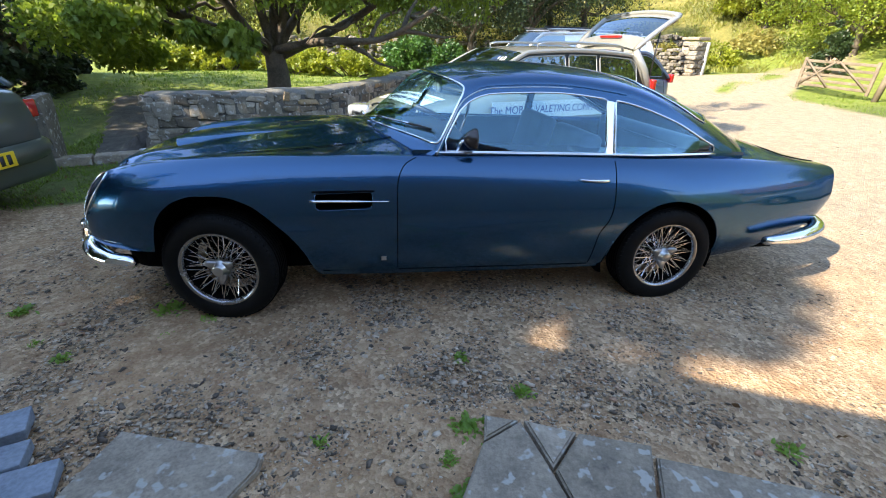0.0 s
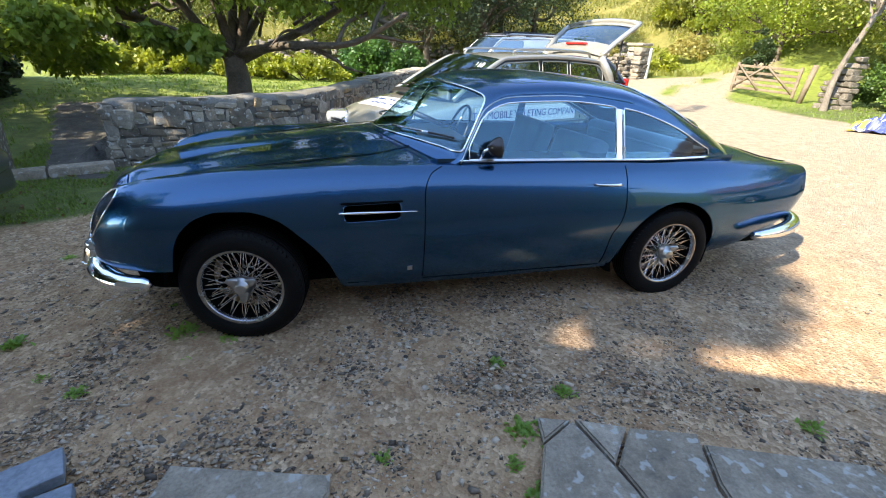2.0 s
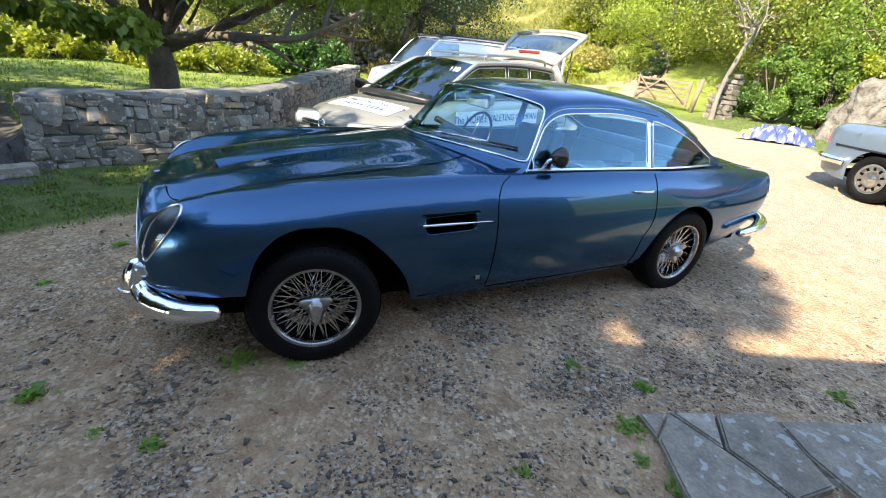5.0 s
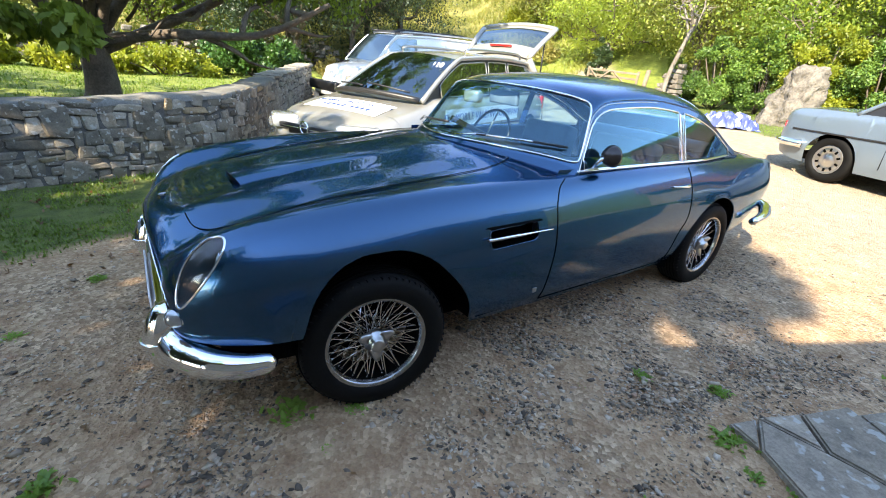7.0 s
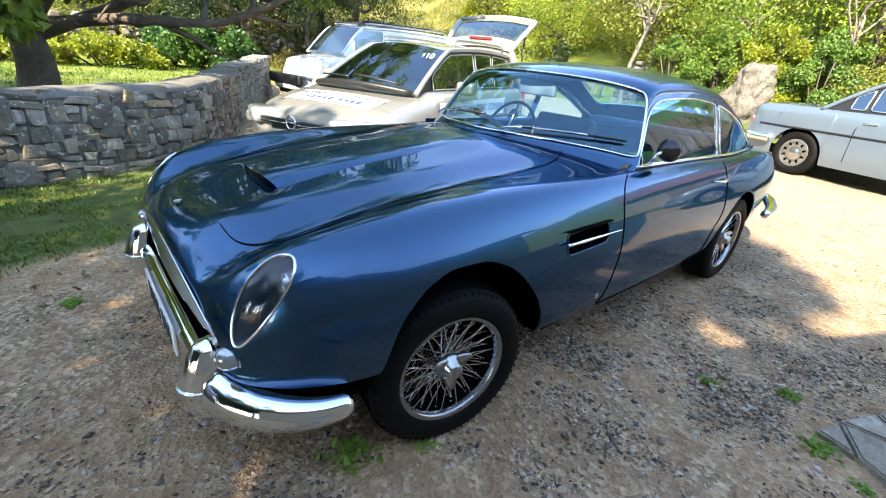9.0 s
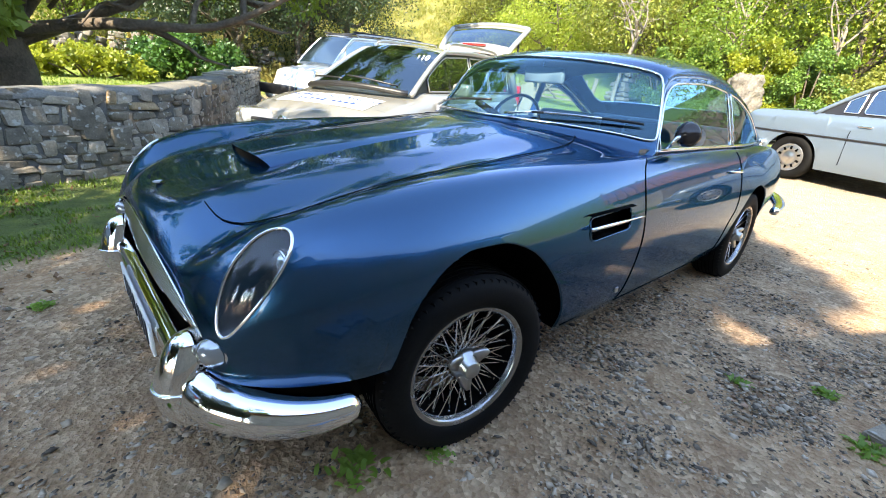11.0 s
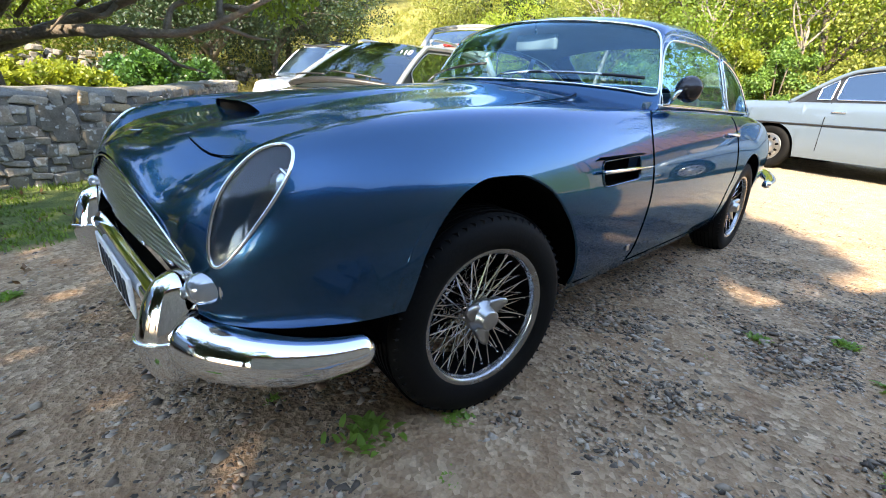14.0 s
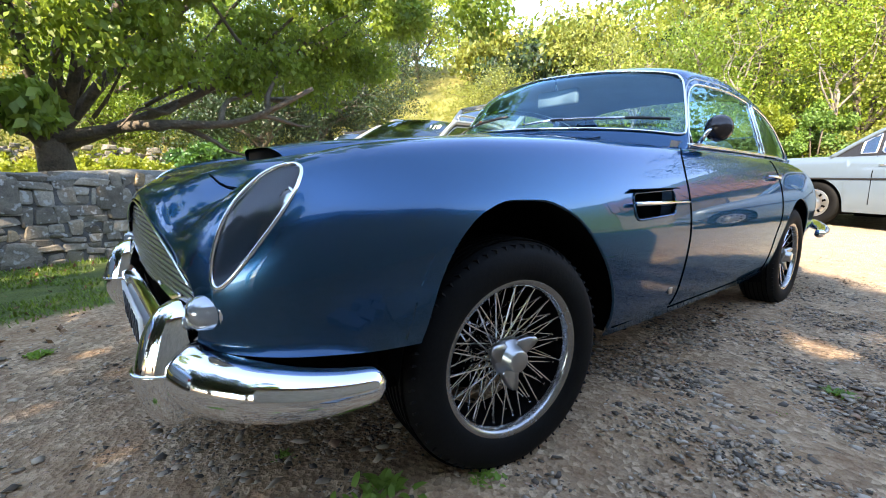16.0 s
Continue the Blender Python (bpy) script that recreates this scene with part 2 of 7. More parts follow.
def ground_material():
    """Trodden earth with grey gravel, turf by the wall and along the verge, pale dust on the track."""
    m, nt, p = bsdf("ground_earth")
    pos = place(nt)
    broad, mid, grain = noise_of(nt, 0.9, 5.0, 0.6, pos), noise_of(nt, 7.0, 5.0, 0.65, pos), noise_of(nt, 90.0, 3.0, 0.6, pos)
    cells = node(nt, "TexVoronoi", Scale=56.0)
    nt.links.new(pos, cells.inputs["Vector"])
    chips = ramp(nt, cells.outputs["Color"], [(0.1, (0.07, 0.047, 0.031)), (0.5, (0.31, 0.215, 0.135)), (0.9, (0.74, 0.55, 0.365))])
    earth = ramp(nt, mid, [(0.3, (0.28, 0.150, 0.074)), (0.7, (0.68, 0.440, 0.245))])
    earth = mix(nt, 0.5, earth, ramp(nt, grain, [(0.3, (0.6, 0.6, 0.6)), (0.7, (1.25, 1.25, 1.25))]), "MULTIPLY")
    gravel = mix(nt, ramp(nt, mix(nt, 0.5, broad, mid), [(0.40, (0.08, 0.08, 0.08)), (0.60, (0.68, 0.68, 0.68))]), earth, chips)
    split = nt.nodes.new("ShaderNodeSeparateXYZ")
    nt.links.new(pos, split.inputs[0])

    def zone(socket, low, high, wobble):
        add = nt.nodes.new("ShaderNodeMath")
        add.operation = "MULTIPLY_ADD"
        nt.links.new(mix(nt, 0.5, broad, mid), add.inputs[0])
        add.inputs[1].default_value = wobble
        nt.links.new(socket, add.inputs[2])
        r = nt.nodes.new("ShaderNodeMapRange")
        r.inputs[1].default_value, r.inputs[2].default_value = low + wobble / 2, high + wobble / 2
        nt.links.new(add.outputs[0], r.inputs[0])
        return r.outputs[0]

    dust = zone(split.outputs[0], 2.6, 5.5, 2.0)
    col = mix(nt, dust, gravel, mix(nt, 0.45, ramp(nt, mid, [(0.3, (0.29, 0.25, 0.19)), (0.7, (0.45, 0.395, 0.31))]), chips, "OVERLAY"))
    turf_attr = nt.nodes.new("ShaderNodeAttribute")
    turf_attr.attribute_name = "turf"
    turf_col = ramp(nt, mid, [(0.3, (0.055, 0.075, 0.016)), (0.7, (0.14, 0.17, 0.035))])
    # paler turf beyond the wall: the lawn's sunshine is put into the colour
    sunlit_lawn_col = ramp(nt, mid, [(0.3, (0.11, 0.145, 0.022)), (0.7, (0.23, 0.275, 0.042))])
    turf_col = mix(nt, zone(split.outputs[1], 6.0, 7.5, 1.0), turf_col, sunlit_lawn_col)
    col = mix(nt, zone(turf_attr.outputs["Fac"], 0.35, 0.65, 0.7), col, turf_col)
    straw = ramp(nt, mix(nt, 0.5, broad, mid), [(0.34, (0.075, 0.085, 0.018)), (0.48, (0.15, 0.145, 0.034)), (0.62, (0.24, 0.20, 0.062))])
    col = mix(nt, zone(split.outputs[1], 15.5, 17.5, 2.0), col, straw)
    # dark grey flags, with the shade on the path put into the colour
    path_attr = nt.nodes.new("ShaderNodeAttribute")
    path_attr.attribute_name = "path"
    col = mix(nt, zone(path_attr.outputs["Fac"], 0.35, 0.65, 0.3), col, ramp(nt, mid, [(0.3, (0.06, 0.054, 0.046)), (0.7, (0.13, 0.116, 0.10))]))
    nt.links.new(col, p.inputs["Base Color"])
    p.inputs["Roughness"].default_value = 0.95
    tall = nt.nodes.new("ShaderNodeMath")
    tall.operation = "ADD"
    nt.links.new(cells.outputs["Distance"], tall.inputs[0])
    nt.links.new(grain, tall.inputs[1])
    bump_to(nt, p, tall.outputs[0], 0.85, 0.014)
    return m


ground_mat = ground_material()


def pebble_material():
    m, nt, p = bsdf("pebble")
    geo = nt.nodes.new("ShaderNodeNewGeometry")
    col = ramp(nt, geo.outputs["Random Per Island"], [(0.0, (0.06, 0.046, 0.034)), (0.3, (0.17, 0.132, 0.098)), (0.6, (0.38, 0.295, 0.21)), (0.88, (0.56, 0.465, 0.36)), (1.0, (0.40, 0.21, 0.12))])
    nt.links.new(mix(nt, 0.5, col, ramp(nt, noise_of(nt, 80.0), [(0.3, (0.6, 0.6, 0.6)), (0.7, (1.2, 1.2, 1.2))]), "MULTIPLY"), p.inputs["Base Color"])
    p.inputs["Roughness"].default_value = 0.9
    return m


pebble_mat = pebble_material()

# ---- building tools ----
def mesh_of(verts, faces, smooth=True):
    me = bpy.data.meshes.new("mesh")
    me.from_pydata([tuple(v) for v in verts], [], faces)
    if smooth:
        me.shade_smooth()
    return me


def own(name, me, material, parent=None, label="", at=None):
    """One mesh object, a part where it has a parent."""
    if not me.materials:
        me.materials.append(material)
    ob = new(name, me)
    if parent is not None:
        ob.parent = parent
    if at is not None:
        ob.matrix_basis = at
    return tagged(ob, label) if label else ob


def part(name, bm, material, parent, label="", smooth=True):
    """One bmesh as one mesh object under a thing or a part."""
    me = bpy.data.meshes.new(name)
    bmesh.ops.recalc_face_normals(bm, faces=bm.faces)
    bm.to_mesh(me)
    bm.free()
    if smooth:
        me.shade_smooth()
    return own(name, me, material, parent, label)


def thing(name, label, category, at=None, group=""):
    ob = new(name)
    ob.empty_display_size = 0.1
    if at is not None:
        ob.matrix_basis = at
    return tagged(ob, label, category, group)


def curve_of(*keys):
    """A smooth run through (x, value) keys with no overshoot."""
    xs, ys = np.array([k[0] for k in keys], float), np.array([k[1] for k in keys], float)
    h, d = np.diff(xs), np.diff(ys) / np.diff(xs)
    m = np.zeros(len(xs))
    for i in range(1, len(xs) - 1):
        if d[i - 1] * d[i] > 0:
            w1, w2 = 2 * h[i] + h[i - 1], h[i] + 2 * h[i - 1]
            m[i] = (w1 + w2) / (w1 / d[i - 1] + w2 / d[i])
    m[0], m[-1] = d[0], d[-1]

    def f(x):
        x = min(max(x, xs[0]), xs[-1])
        i = min(int(np.searchsorted(xs, x, side="right")) - 1, len(h) - 1)
        t = (x - xs[i]) / h[i]
        return float((2 * t ** 3 - 3 * t ** 2 + 1) * ys[i] + (t ** 3 - 2 * t ** 2 + t) * h[i] * m[i] + (3 * t ** 2 - 2 * t ** 3) * ys[i + 1] + (t ** 3 - t ** 2) * h[i] * m[i + 1])
    return f


def spline(points, n, closed=False):
    """n points evenly along a Catmull-Rom run through the given ones."""
    p = [Vector(q) for q in points]
    k = len(p)
    dense = []
    for i in range(k if closed else k - 1):
        a, b, c, d = ((p[(i - 1) % k], p[i], p[(i + 1) % k], p[(i + 2) % k]) if closed else (p[max(i - 1, 0)], p[i], p[i + 1], p[min(i + 2, k - 1)]))
        for j in range(16):
            t = j / 16
            dense.append(0.5 * ((2 * b) + (c - a) * t + (2 * a - 5 * b + 4 * c - d) * t * t + (3 * b - a - 3 * c + d) * t ** 3))
    dense.append(p[0].copy() if closed else p[-1].copy())
    return resample(dense, n, closed)


def resample(line, n, closed=False):
    run = [0.0]
    for a, b in zip(line, line[1:]):
        run.append(run[-1] + (b - a).length)
    out, i = [], 0
    for j in range(n):
        want = run[-1] * j / (n if closed else n - 1)
        while i < len(run) - 2 and run[i + 1] < want:
            i += 1
        span = run[i + 1] - run[i]
        out.append(line[i].lerp(line[i + 1], 0 if span == 0 else (want - run[i]) / span))
    return out


def sheet(bm, rings, closed=False):
    """Quads between successive rings of equally many points. Returns the rows of vertices."""
    rows = [[bm.verts.new(v) for v in ring] for ring in rings]
    for a, b in zip(rows, rows[1:]):
        n = len(a)
        for i in range(n if closed else n - 1):
            j = (i + 1) % n
            bm.faces.new((a[i], a[j], b[j], b[i]))
    return rows


def tube(line, radius, sides=8, closed=False, flat=1.0, up=(0, 0, 1)):
    """A bmesh tube along a line; radius a number or a function of the share of the way; flat squeezes it along up."""
    bm = bmesh.new()
    rings, n = [], len(line)
    for i, p in enumerate(line):
        ahead = (line[(i + 1) % n] - line[i - 1]) if closed else (line[min(i + 1, n - 1)] - line[max(i - 1, 0)])
        ahead = ahead.normalized() if ahead.length > 1e-9 else Vector((1, 0, 0))
        u = Vector(up)
        if abs(u.dot(ahead)) > 0.95:
            u = Vector((1, 0, 0)) if abs(ahead.x) < 0.9 else Vector((0, 1, 0))
        side = ahead.cross(u).normalized()
        u = side.cross(ahead)
        r = radius(i / max(n - 1, 1)) if callable(radius) else radius
        rings.append([p + r * (math.cos(a) * side + flat * math.sin(a) * u) for a in (2 * math.pi * k / sides for k in range(sides))])
    if closed:
        rings.append(rings[0])
    rows = sheet(bm, rings, True)
    if closed:
        bmesh.ops.remove_doubles(bm, verts=bm.verts, dist=1e-6)
    else:
        bm.faces.new(rows[0])
        bm.faces.new(rows[-1][::-1])
    return bm


def box(size, at=(0, 0, 0), bevel=0.0, segments=2, jitter=0.0, rng=None):
    bm = bmesh.new()
    bmesh.ops.create_cube(bm, size=1)
    for v in bm.verts:
        v.co = Vector((v.co.x * size[0], v.co.y * size[1], v.co.z * size[2]))
        if jitter:
            v.co += Vector([rng.uniform(-jitter, jitter) for _ in range(3)])
    if bevel:
        bmesh.ops.bevel(bm, geom=bm.edges[:] + bm.verts[:], offset=bevel, segments=segments, affect="EDGES", profile=0.6)
    bmesh.ops.translate(bm, verts=bm.verts, vec=at)
    return bm


def turned(profile, sides=32, axis="y"):
    """A body turned about an axis from (radius, along) pairs."""
    bm = bmesh.new()
    rings = []
    for k in range(sides):
        a = 2 * math.pi * k / sides
        ring = []
        for r, h in profile:
            c, s = r * math.cos(a), r * math.sin(a)
            ring.append((c, h, s) if axis == "y" else ((c, s, h) if axis == "z" else (h, c, s)))
        rings.append(ring)
    rings.append(rings[0])
    sheet(bm, rings)
    bmesh.ops.remove_doubles(bm, verts=bm.verts, dist=1e-5)
    return bm


def join(*bms):
    """Adds the later bmeshes into the first."""
    first = bms[0]
    for b in bms[1:]:
        me = bpy.data.meshes.new("t")
        b.to_mesh(me)
        b.free()
        first.from_mesh(me)
        bpy.data.meshes.remove(me)
    return first


def cut_region(bm, flat, outline, near, keep=lambda c: True):
    """Cuts the faces near by the sides of a convex outline, which flat() maps a point into, and returns the faces inside.
    outline: 2D points, counter-clockwise; flat: (origin, axis u, axis v)."""
    origin, u, v = Vector(flat[0]), Vector(flat[1]).normalized(), Vector(flat[2]).normalized()
    w = u.cross(v)
    pts = [origin + u * a + v * b for a, b in outline]
    n = len(pts)
    for i in range(n):
        a, b = pts[i], pts[(i + 1) % n]
        outward = (b - a).cross(w).normalized()
        faces = [f for f in bm.faces if near(f.calc_center_median())]
        geom = list({x for f in faces for x in (*f.verts, *f.edges, f)})
        bmesh.ops.bisect_plane(bm, geom=geom, plane_co=a, plane_no=outward, dist=1e-5)
    inside = []
    for f in bm.faces:
        c = f.calc_center_median()
        if near(c) and keep(c) and all((c - pts[i]).dot((pts[(i + 1) % n] - pts[i]).cross(w)) < 1e-7 for i in range(n)):
            inside.append(f)
    return inside


def lift_out(bm, faces):
    """Takes faces out of a bmesh into one of their own."""
    out = bmesh.new()
    made = {}
    for f in faces:
        vs = []
        for v in f.verts:
            if v not in made:
                made[v] = out.verts.new(v.co)
            vs.append(made[v])
        out.faces.new(vs)
    bmesh.ops.delete(bm, geom=faces, context="FACES")
    return out


def text_mesh(words, size, depth=0.001):
    """Built-in lettering as a mesh, centred, reading along x in the xy plane."""
    c = bpy.data.curves.new("words", "FONT")
    c.body, c.size, c.extrude, c.align_x, c.align_y = words, size, depth, "CENTER", "CENTER"
    ob = bpy.data.objects.new("words", c)
    me = bpy.data.meshes.new_from_object(ob)
    bpy.data.objects.remove(ob)
    return me


def scatter_leaves(centres, count, spread, size, rng, flatten=1.0, droop=0.0):
    """Folded leaf quads about clump centres, as vertex and face arrays."""
    centres = np.asarray(centres, float)
    pick = rng.integers(0, len(centres), count)
    base = centres[pick, :3]
    rad = centres[pick, 3:4] if centres.shape[1] > 3 else spread
    d = rng.normal(size=(count, 3))
    d /= np.linalg.norm(d, axis=1, keepdims=True)
    p = base + d * rad * rng.uniform(0.25, 1.0, (count, 1)) ** 0.6 * np.array([1, 1, flatten])
    along = rng.normal(size=(count, 3)) + np.array([0, 0, -droop])
    along /= np.linalg.norm(along, axis=1, keepdims=True)
    side = np.cross(along, rng.normal(size=(count, 3)))
    side /= np.linalg.norm(side, axis=1, keepdims=True)
    up = np.cross(side, along)
    s = size * rng.uniform(0.6, 1.4, (count, 1))
    v = np.stack([p, p + along * s * 0.45 + side * s * 0.3 + up * s * 0.08, p + along * s, p + along * s * 0.45 - side * s * 0.3 + up * s * 0.08], 1).reshape(-1, 3)
    return v


def quad_mesh(v):
    """A mesh of loose quads from an array of corners."""
    n = len(v) // 4
    me = bpy.data.meshes.new("leaves")
    me.vertices.add(len(v))
    me.vertices.foreach_set("co", v.astype(np.float32).ravel())
    me.loops.add(n * 4)
    me.loops.foreach_set("vertex_index", np.arange(n * 4, dtype=np.int32))
    me.polygons.add(n)
    me.polygons.foreach_set("loop_start", np.arange(0, n * 4, 4, dtype=np.int32))
    me.update(calc_edges=True)
    return me

# ---- ground ----
def ease(a, b, x):
    t = np.clip((x - a) / (b - a), 0, 1)
    return t * t * (3 - 2 * t)


WALL_LINE = [(-1.95, 3.27), (-1.1, 3.46), (-0.45, 3.68), (0.15, 4.10), (0.65, 4.85), (1.15, 5.95), (2.1, 8.0), (3.3, 10.5)]
wall_run = [Vector((p.x, p.y)) for p in spline([(x, y, 0) for x, y in WALL_LINE], 60)]
_wp = np.array([(p.x, p.y) for p in wall_run])


def behind_wall(x, y):
    """Signed distance to the garden wall's middle, positive on the garden's side."""
    x, y = np.atleast_1d(x), np.atleast_1d(y)
    best, sign = np.full(x.shape, 1e9), np.ones(x.shape)
    for (ax, ay), (bx, by) in zip(_wp[:-1], _wp[1:]):
        dx, dy = bx - ax, by - ay
        t = np.clip(((x - ax) * dx + (y - ay) * dy) / (dx * dx + dy * dy), 0, 1)
        d = np.hypot(x - ax - t * dx, y - ay - t * dy)
        s = np.sign(dx * (y - ay) - dy * (x - ax))
        hit = d < best
        best, sign = np.where(hit, d, best), np.where(hit, s, sign)
    return best * sign


def ground_z(x, y):
    x, y = np.atleast_1d(np.asarray(x, float)), np.atleast_1d(np.asarray(y, float))
    z = -0.012 * np.clip(x, 0, 3.5)
    z = z + 0.045 * np.clip(x - 6.0, 0, 9)
    z = z + 0.42 * ease(8.5, 11.5, y) * ease(6, 9.5, x)
    d = behind_wall(x, y)
    garden = ease(-0.08, 0.10, d) * ease(-2.6, -1.75, x) * ease(2.0, 3.2, y)
    slope_left = 0.55 * ease(3.0, 8.5, y) * (1 - ease(-2.6, -1.75, x))
    z = z + garden * 0.46 + slope_left
    far = np.clip(y - 15, 0, None) * 0.26 * ease(-4, 10, y) + 0.42 * np.clip(x - 17.5 + 0.1 * np.clip(y, 0, 30), 0, 60)
    z = z + np.minimum(far, 11) * ease(0, 6, far + 3)
    z = z + 0.012 * np.sin(1.7 * x + 0.6) * np.sin(1.3 * y) * ease(3.5, 6, np.hypot(x - 1, y))
    return z


def gz(x, y):
    return float(ground_z(x, y)[0])


def turf_share(x, y):
    x, y = np.atleast_1d(np.asarray(x, float)), np.atleast_1d(np.asarray(y, float))
    d = behind_wall(x, y)
    strip = ease(1.0, 1.7, y + 0.25 * np.sin(2.1 * x)) * (1 - ease(0.3, 1.3, x)) * (d < 0)
    garden = ease(0.0, 0.2, d) * (x > -1.85) * (y > 2.9) * (x < 60) * np.maximum(ease(0.24, 0.32, np.abs(y - 5.75)), ease(0.4, 1.0, x))
    left = (x <= -1.85) * ease(2.55, 2.75, y) * np.maximum(ease(0.34, 0.42, np.abs(x + 2.38 + 0.36 * (y - 3.4))), ease(6.2, 6.4, y))
    verge = ease(-0.3, 0.4, x - np.interp(y, [-8, 1.3, 2.4, 5.4, 9], [9.4, 10.2, 11.2, 11.9, 12.6])) * (y > -8)
    mid = 0.88 * np.abs(y - 9.6 - 0.55 * (x - 11.0) + 0.10 * np.sin(3.0 * x))
    track = 1 - ease(1.15, 1.6, mid)
    ridge = 0.8 * (1 - ease(0.16, 0.30, mid)) * ease(10.4, 11.2, x) * (0.75 + 0.25 * np.sin(2.3 * x))
    far = ease(15, 17, x - 0.25 * y) * (1 - track) + ease(14, 16, y) + ease(12.9, 13.7, y) * ease(11.6, 12.4, x)
    side = ease(-2.2, -3.4, x) * (y < 0.4) * 0.4
    return np.clip(np.maximum.reduce([strip, garden, left, verge * (1 - track * (y > 6)), np.clip(far, 0, 1), side, ridge]), 0, 1)


def path_share(x, y):
    """The garden path of grey flags beside the wall's end, darkened for its shade."""
    x, y = np.atleast_1d(np.asarray(x, float)), np.atleast_1d(np.asarray(y, float))
    return (1 - ease(0.36, 0.44, np.abs(x + 2.38 + 0.36 * (y - 3.4)))) * ease(2.5, 2.7, y) * (1 - ease(6.2, 6.5, y))


def line_steps(low, high, fine, reach):
    mid = list(np.arange(low, high, fine))
    out, step, at = [], fine, high
    while at < reach:
        out.append(at)
        step *= 1.12
        at += step
    back, step, at = [], fine, low
    while at > -reach:
        step *= 1.12
        at -= step
        back.append(at)
    return np.array(back[::-1] + mid + out)


gx, gy = line_steps(-3.0, 4.5, 0.075, 900), line_steps(-3.0, 4.5, 0.075, 900)
GX, GY = np.meshgrid(gx, gy, indexing="ij")
GZ = ground_z(GX.ravel(), GY.ravel())
rough = np.array([noise.noise((x * 2.2, y * 2.2, 0)) * 0.012 + noise.noise((x * 7, y * 7, 3)) * 0.006 if abs(x) < 9 and abs(y) < 9 else 0.0 for x, y in zip(GX.ravel(), GY.ravel())])
gverts = np.stack([GX.ravel(), GY.ravel(), GZ + rough], 1)
n1, n2 = len(gx), len(gy)
idx = np.arange(n1 * n2).reshape(n1, n2)
gfaces = np.stack([idx[:-1, :-1].ravel(), idx[1:, :-1].ravel(), idx[1:, 1:].ravel(), idx[:-1, 1:].ravel()], 1)
gme = mesh_of(gverts.tolist(), gfaces.tolist())
turf = gme.attributes.new("turf", "FLOAT", "POINT")
turf.data.foreach_set("value", turf_share(GX.ravel(), GY.ravel()).astype(np.float32))
path = gme.attributes.new("path", "FLOAT", "POINT")
path.data.foreach_set("value", path_share(GX.ravel(), GY.ravel()).astype(np.float32))
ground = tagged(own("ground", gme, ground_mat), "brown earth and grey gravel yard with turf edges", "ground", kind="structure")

# ---- the blue coupe ----
FX, FZ, FR = 0.040, 0.285, 0.376      # front arch: middle and radius
RX, RZ, RR = 2.455, 0.245, 0.358     # rear arch
front_arch = curve_of((-0.346, 0.30), (-0.338, 0.36), (-0.322, 0.45), (-0.297, 0.535), (-0.25, 0.606), (-0.17, 0.660), (-0.068, 0.682), (0.057, 0.678), (0.179, 0.639), (0.298, 0.540), (0.421, 0.373), (0.474, 0.22))
half_width = curve_of((-0.685, 0.610), (-0.665, 0.652), (-0.62, 0.704), (-0.545, 0.757), (-0.42, 0.803), (-0.25, 0.826), (0.1, 0.836), (0.6, 0.84), (1.6, 0.842), (2.5, 0.835), (2.95, 0.80), (3.3, 0.75), (3.58, 0.695), (3.715, 0.645))
crown_z = curve_of((-0.685, 0.565), (-0.67, 0.605), (-0.64, 0.655), (-0.60, 0.702), (-0.54, 0.750), (-0.45, 0.782), (-0.3, 0.808), (0.0, 0.835), (0.4, 0.848), (0.9, 0.852), (1.6, 0.848), (2.1, 0.838), (2.7, 0.822), (3.2, 0.785), (3.52, 0.75), (3.715, 0.725))
crown_y = curve_of((-0.685, 0.50), (-0.60, 0.60), (-0.45, 0.65), (0.0, 0.675), (0.6, 0.70), (1.2, 0.715), (2.1, 0.712), (2.7, 0.66), (3.3, 0.62), (3.715, 0.56))
centre_z = curve_of((-0.685, 0.672), (-0.677, 0.687), (-0.657, 0.704), (-0.61, 0.727), (-0.48, 0.760), (-0.35, 0.780), (0.0, 0.832), (0.35, 0.872), (0.75, 0.915), (0.95, 0.92), (2.9, 0.90), (3.1, 0.875), (3.4, 0.80), (3.62, 0.742), (3.715, 0.722))
dip = curve_of((-0.685, 0.0), (-0.64, 0.03), (-0.55, 0.055), (-0.42, 0.058), (-0.2, 0.044), (0.3, 0.020), (0.8, 0.004), (3.0, 0.0), (3.715, 0.0))
under_z = curve_of((-0.685, 0.430), (-0.665, 0.418), (-0.60, 0.408), (-0.5, 0.402), (-0.33, 0.394), (0.3, 0.225), (0.6, 0.205), (2.0, 0.185), (2.8, 0.20), (3.1, 0.225), (3.4, 0.29), (3.65, 0.345), (3.715, 0.40))
bow = curve_of((-0.685, 0.025), (-0.5, 0.035), (-0.2, 0.02), (0.2, 0.0), (3.2, 0.0), (3.715, -0.05))


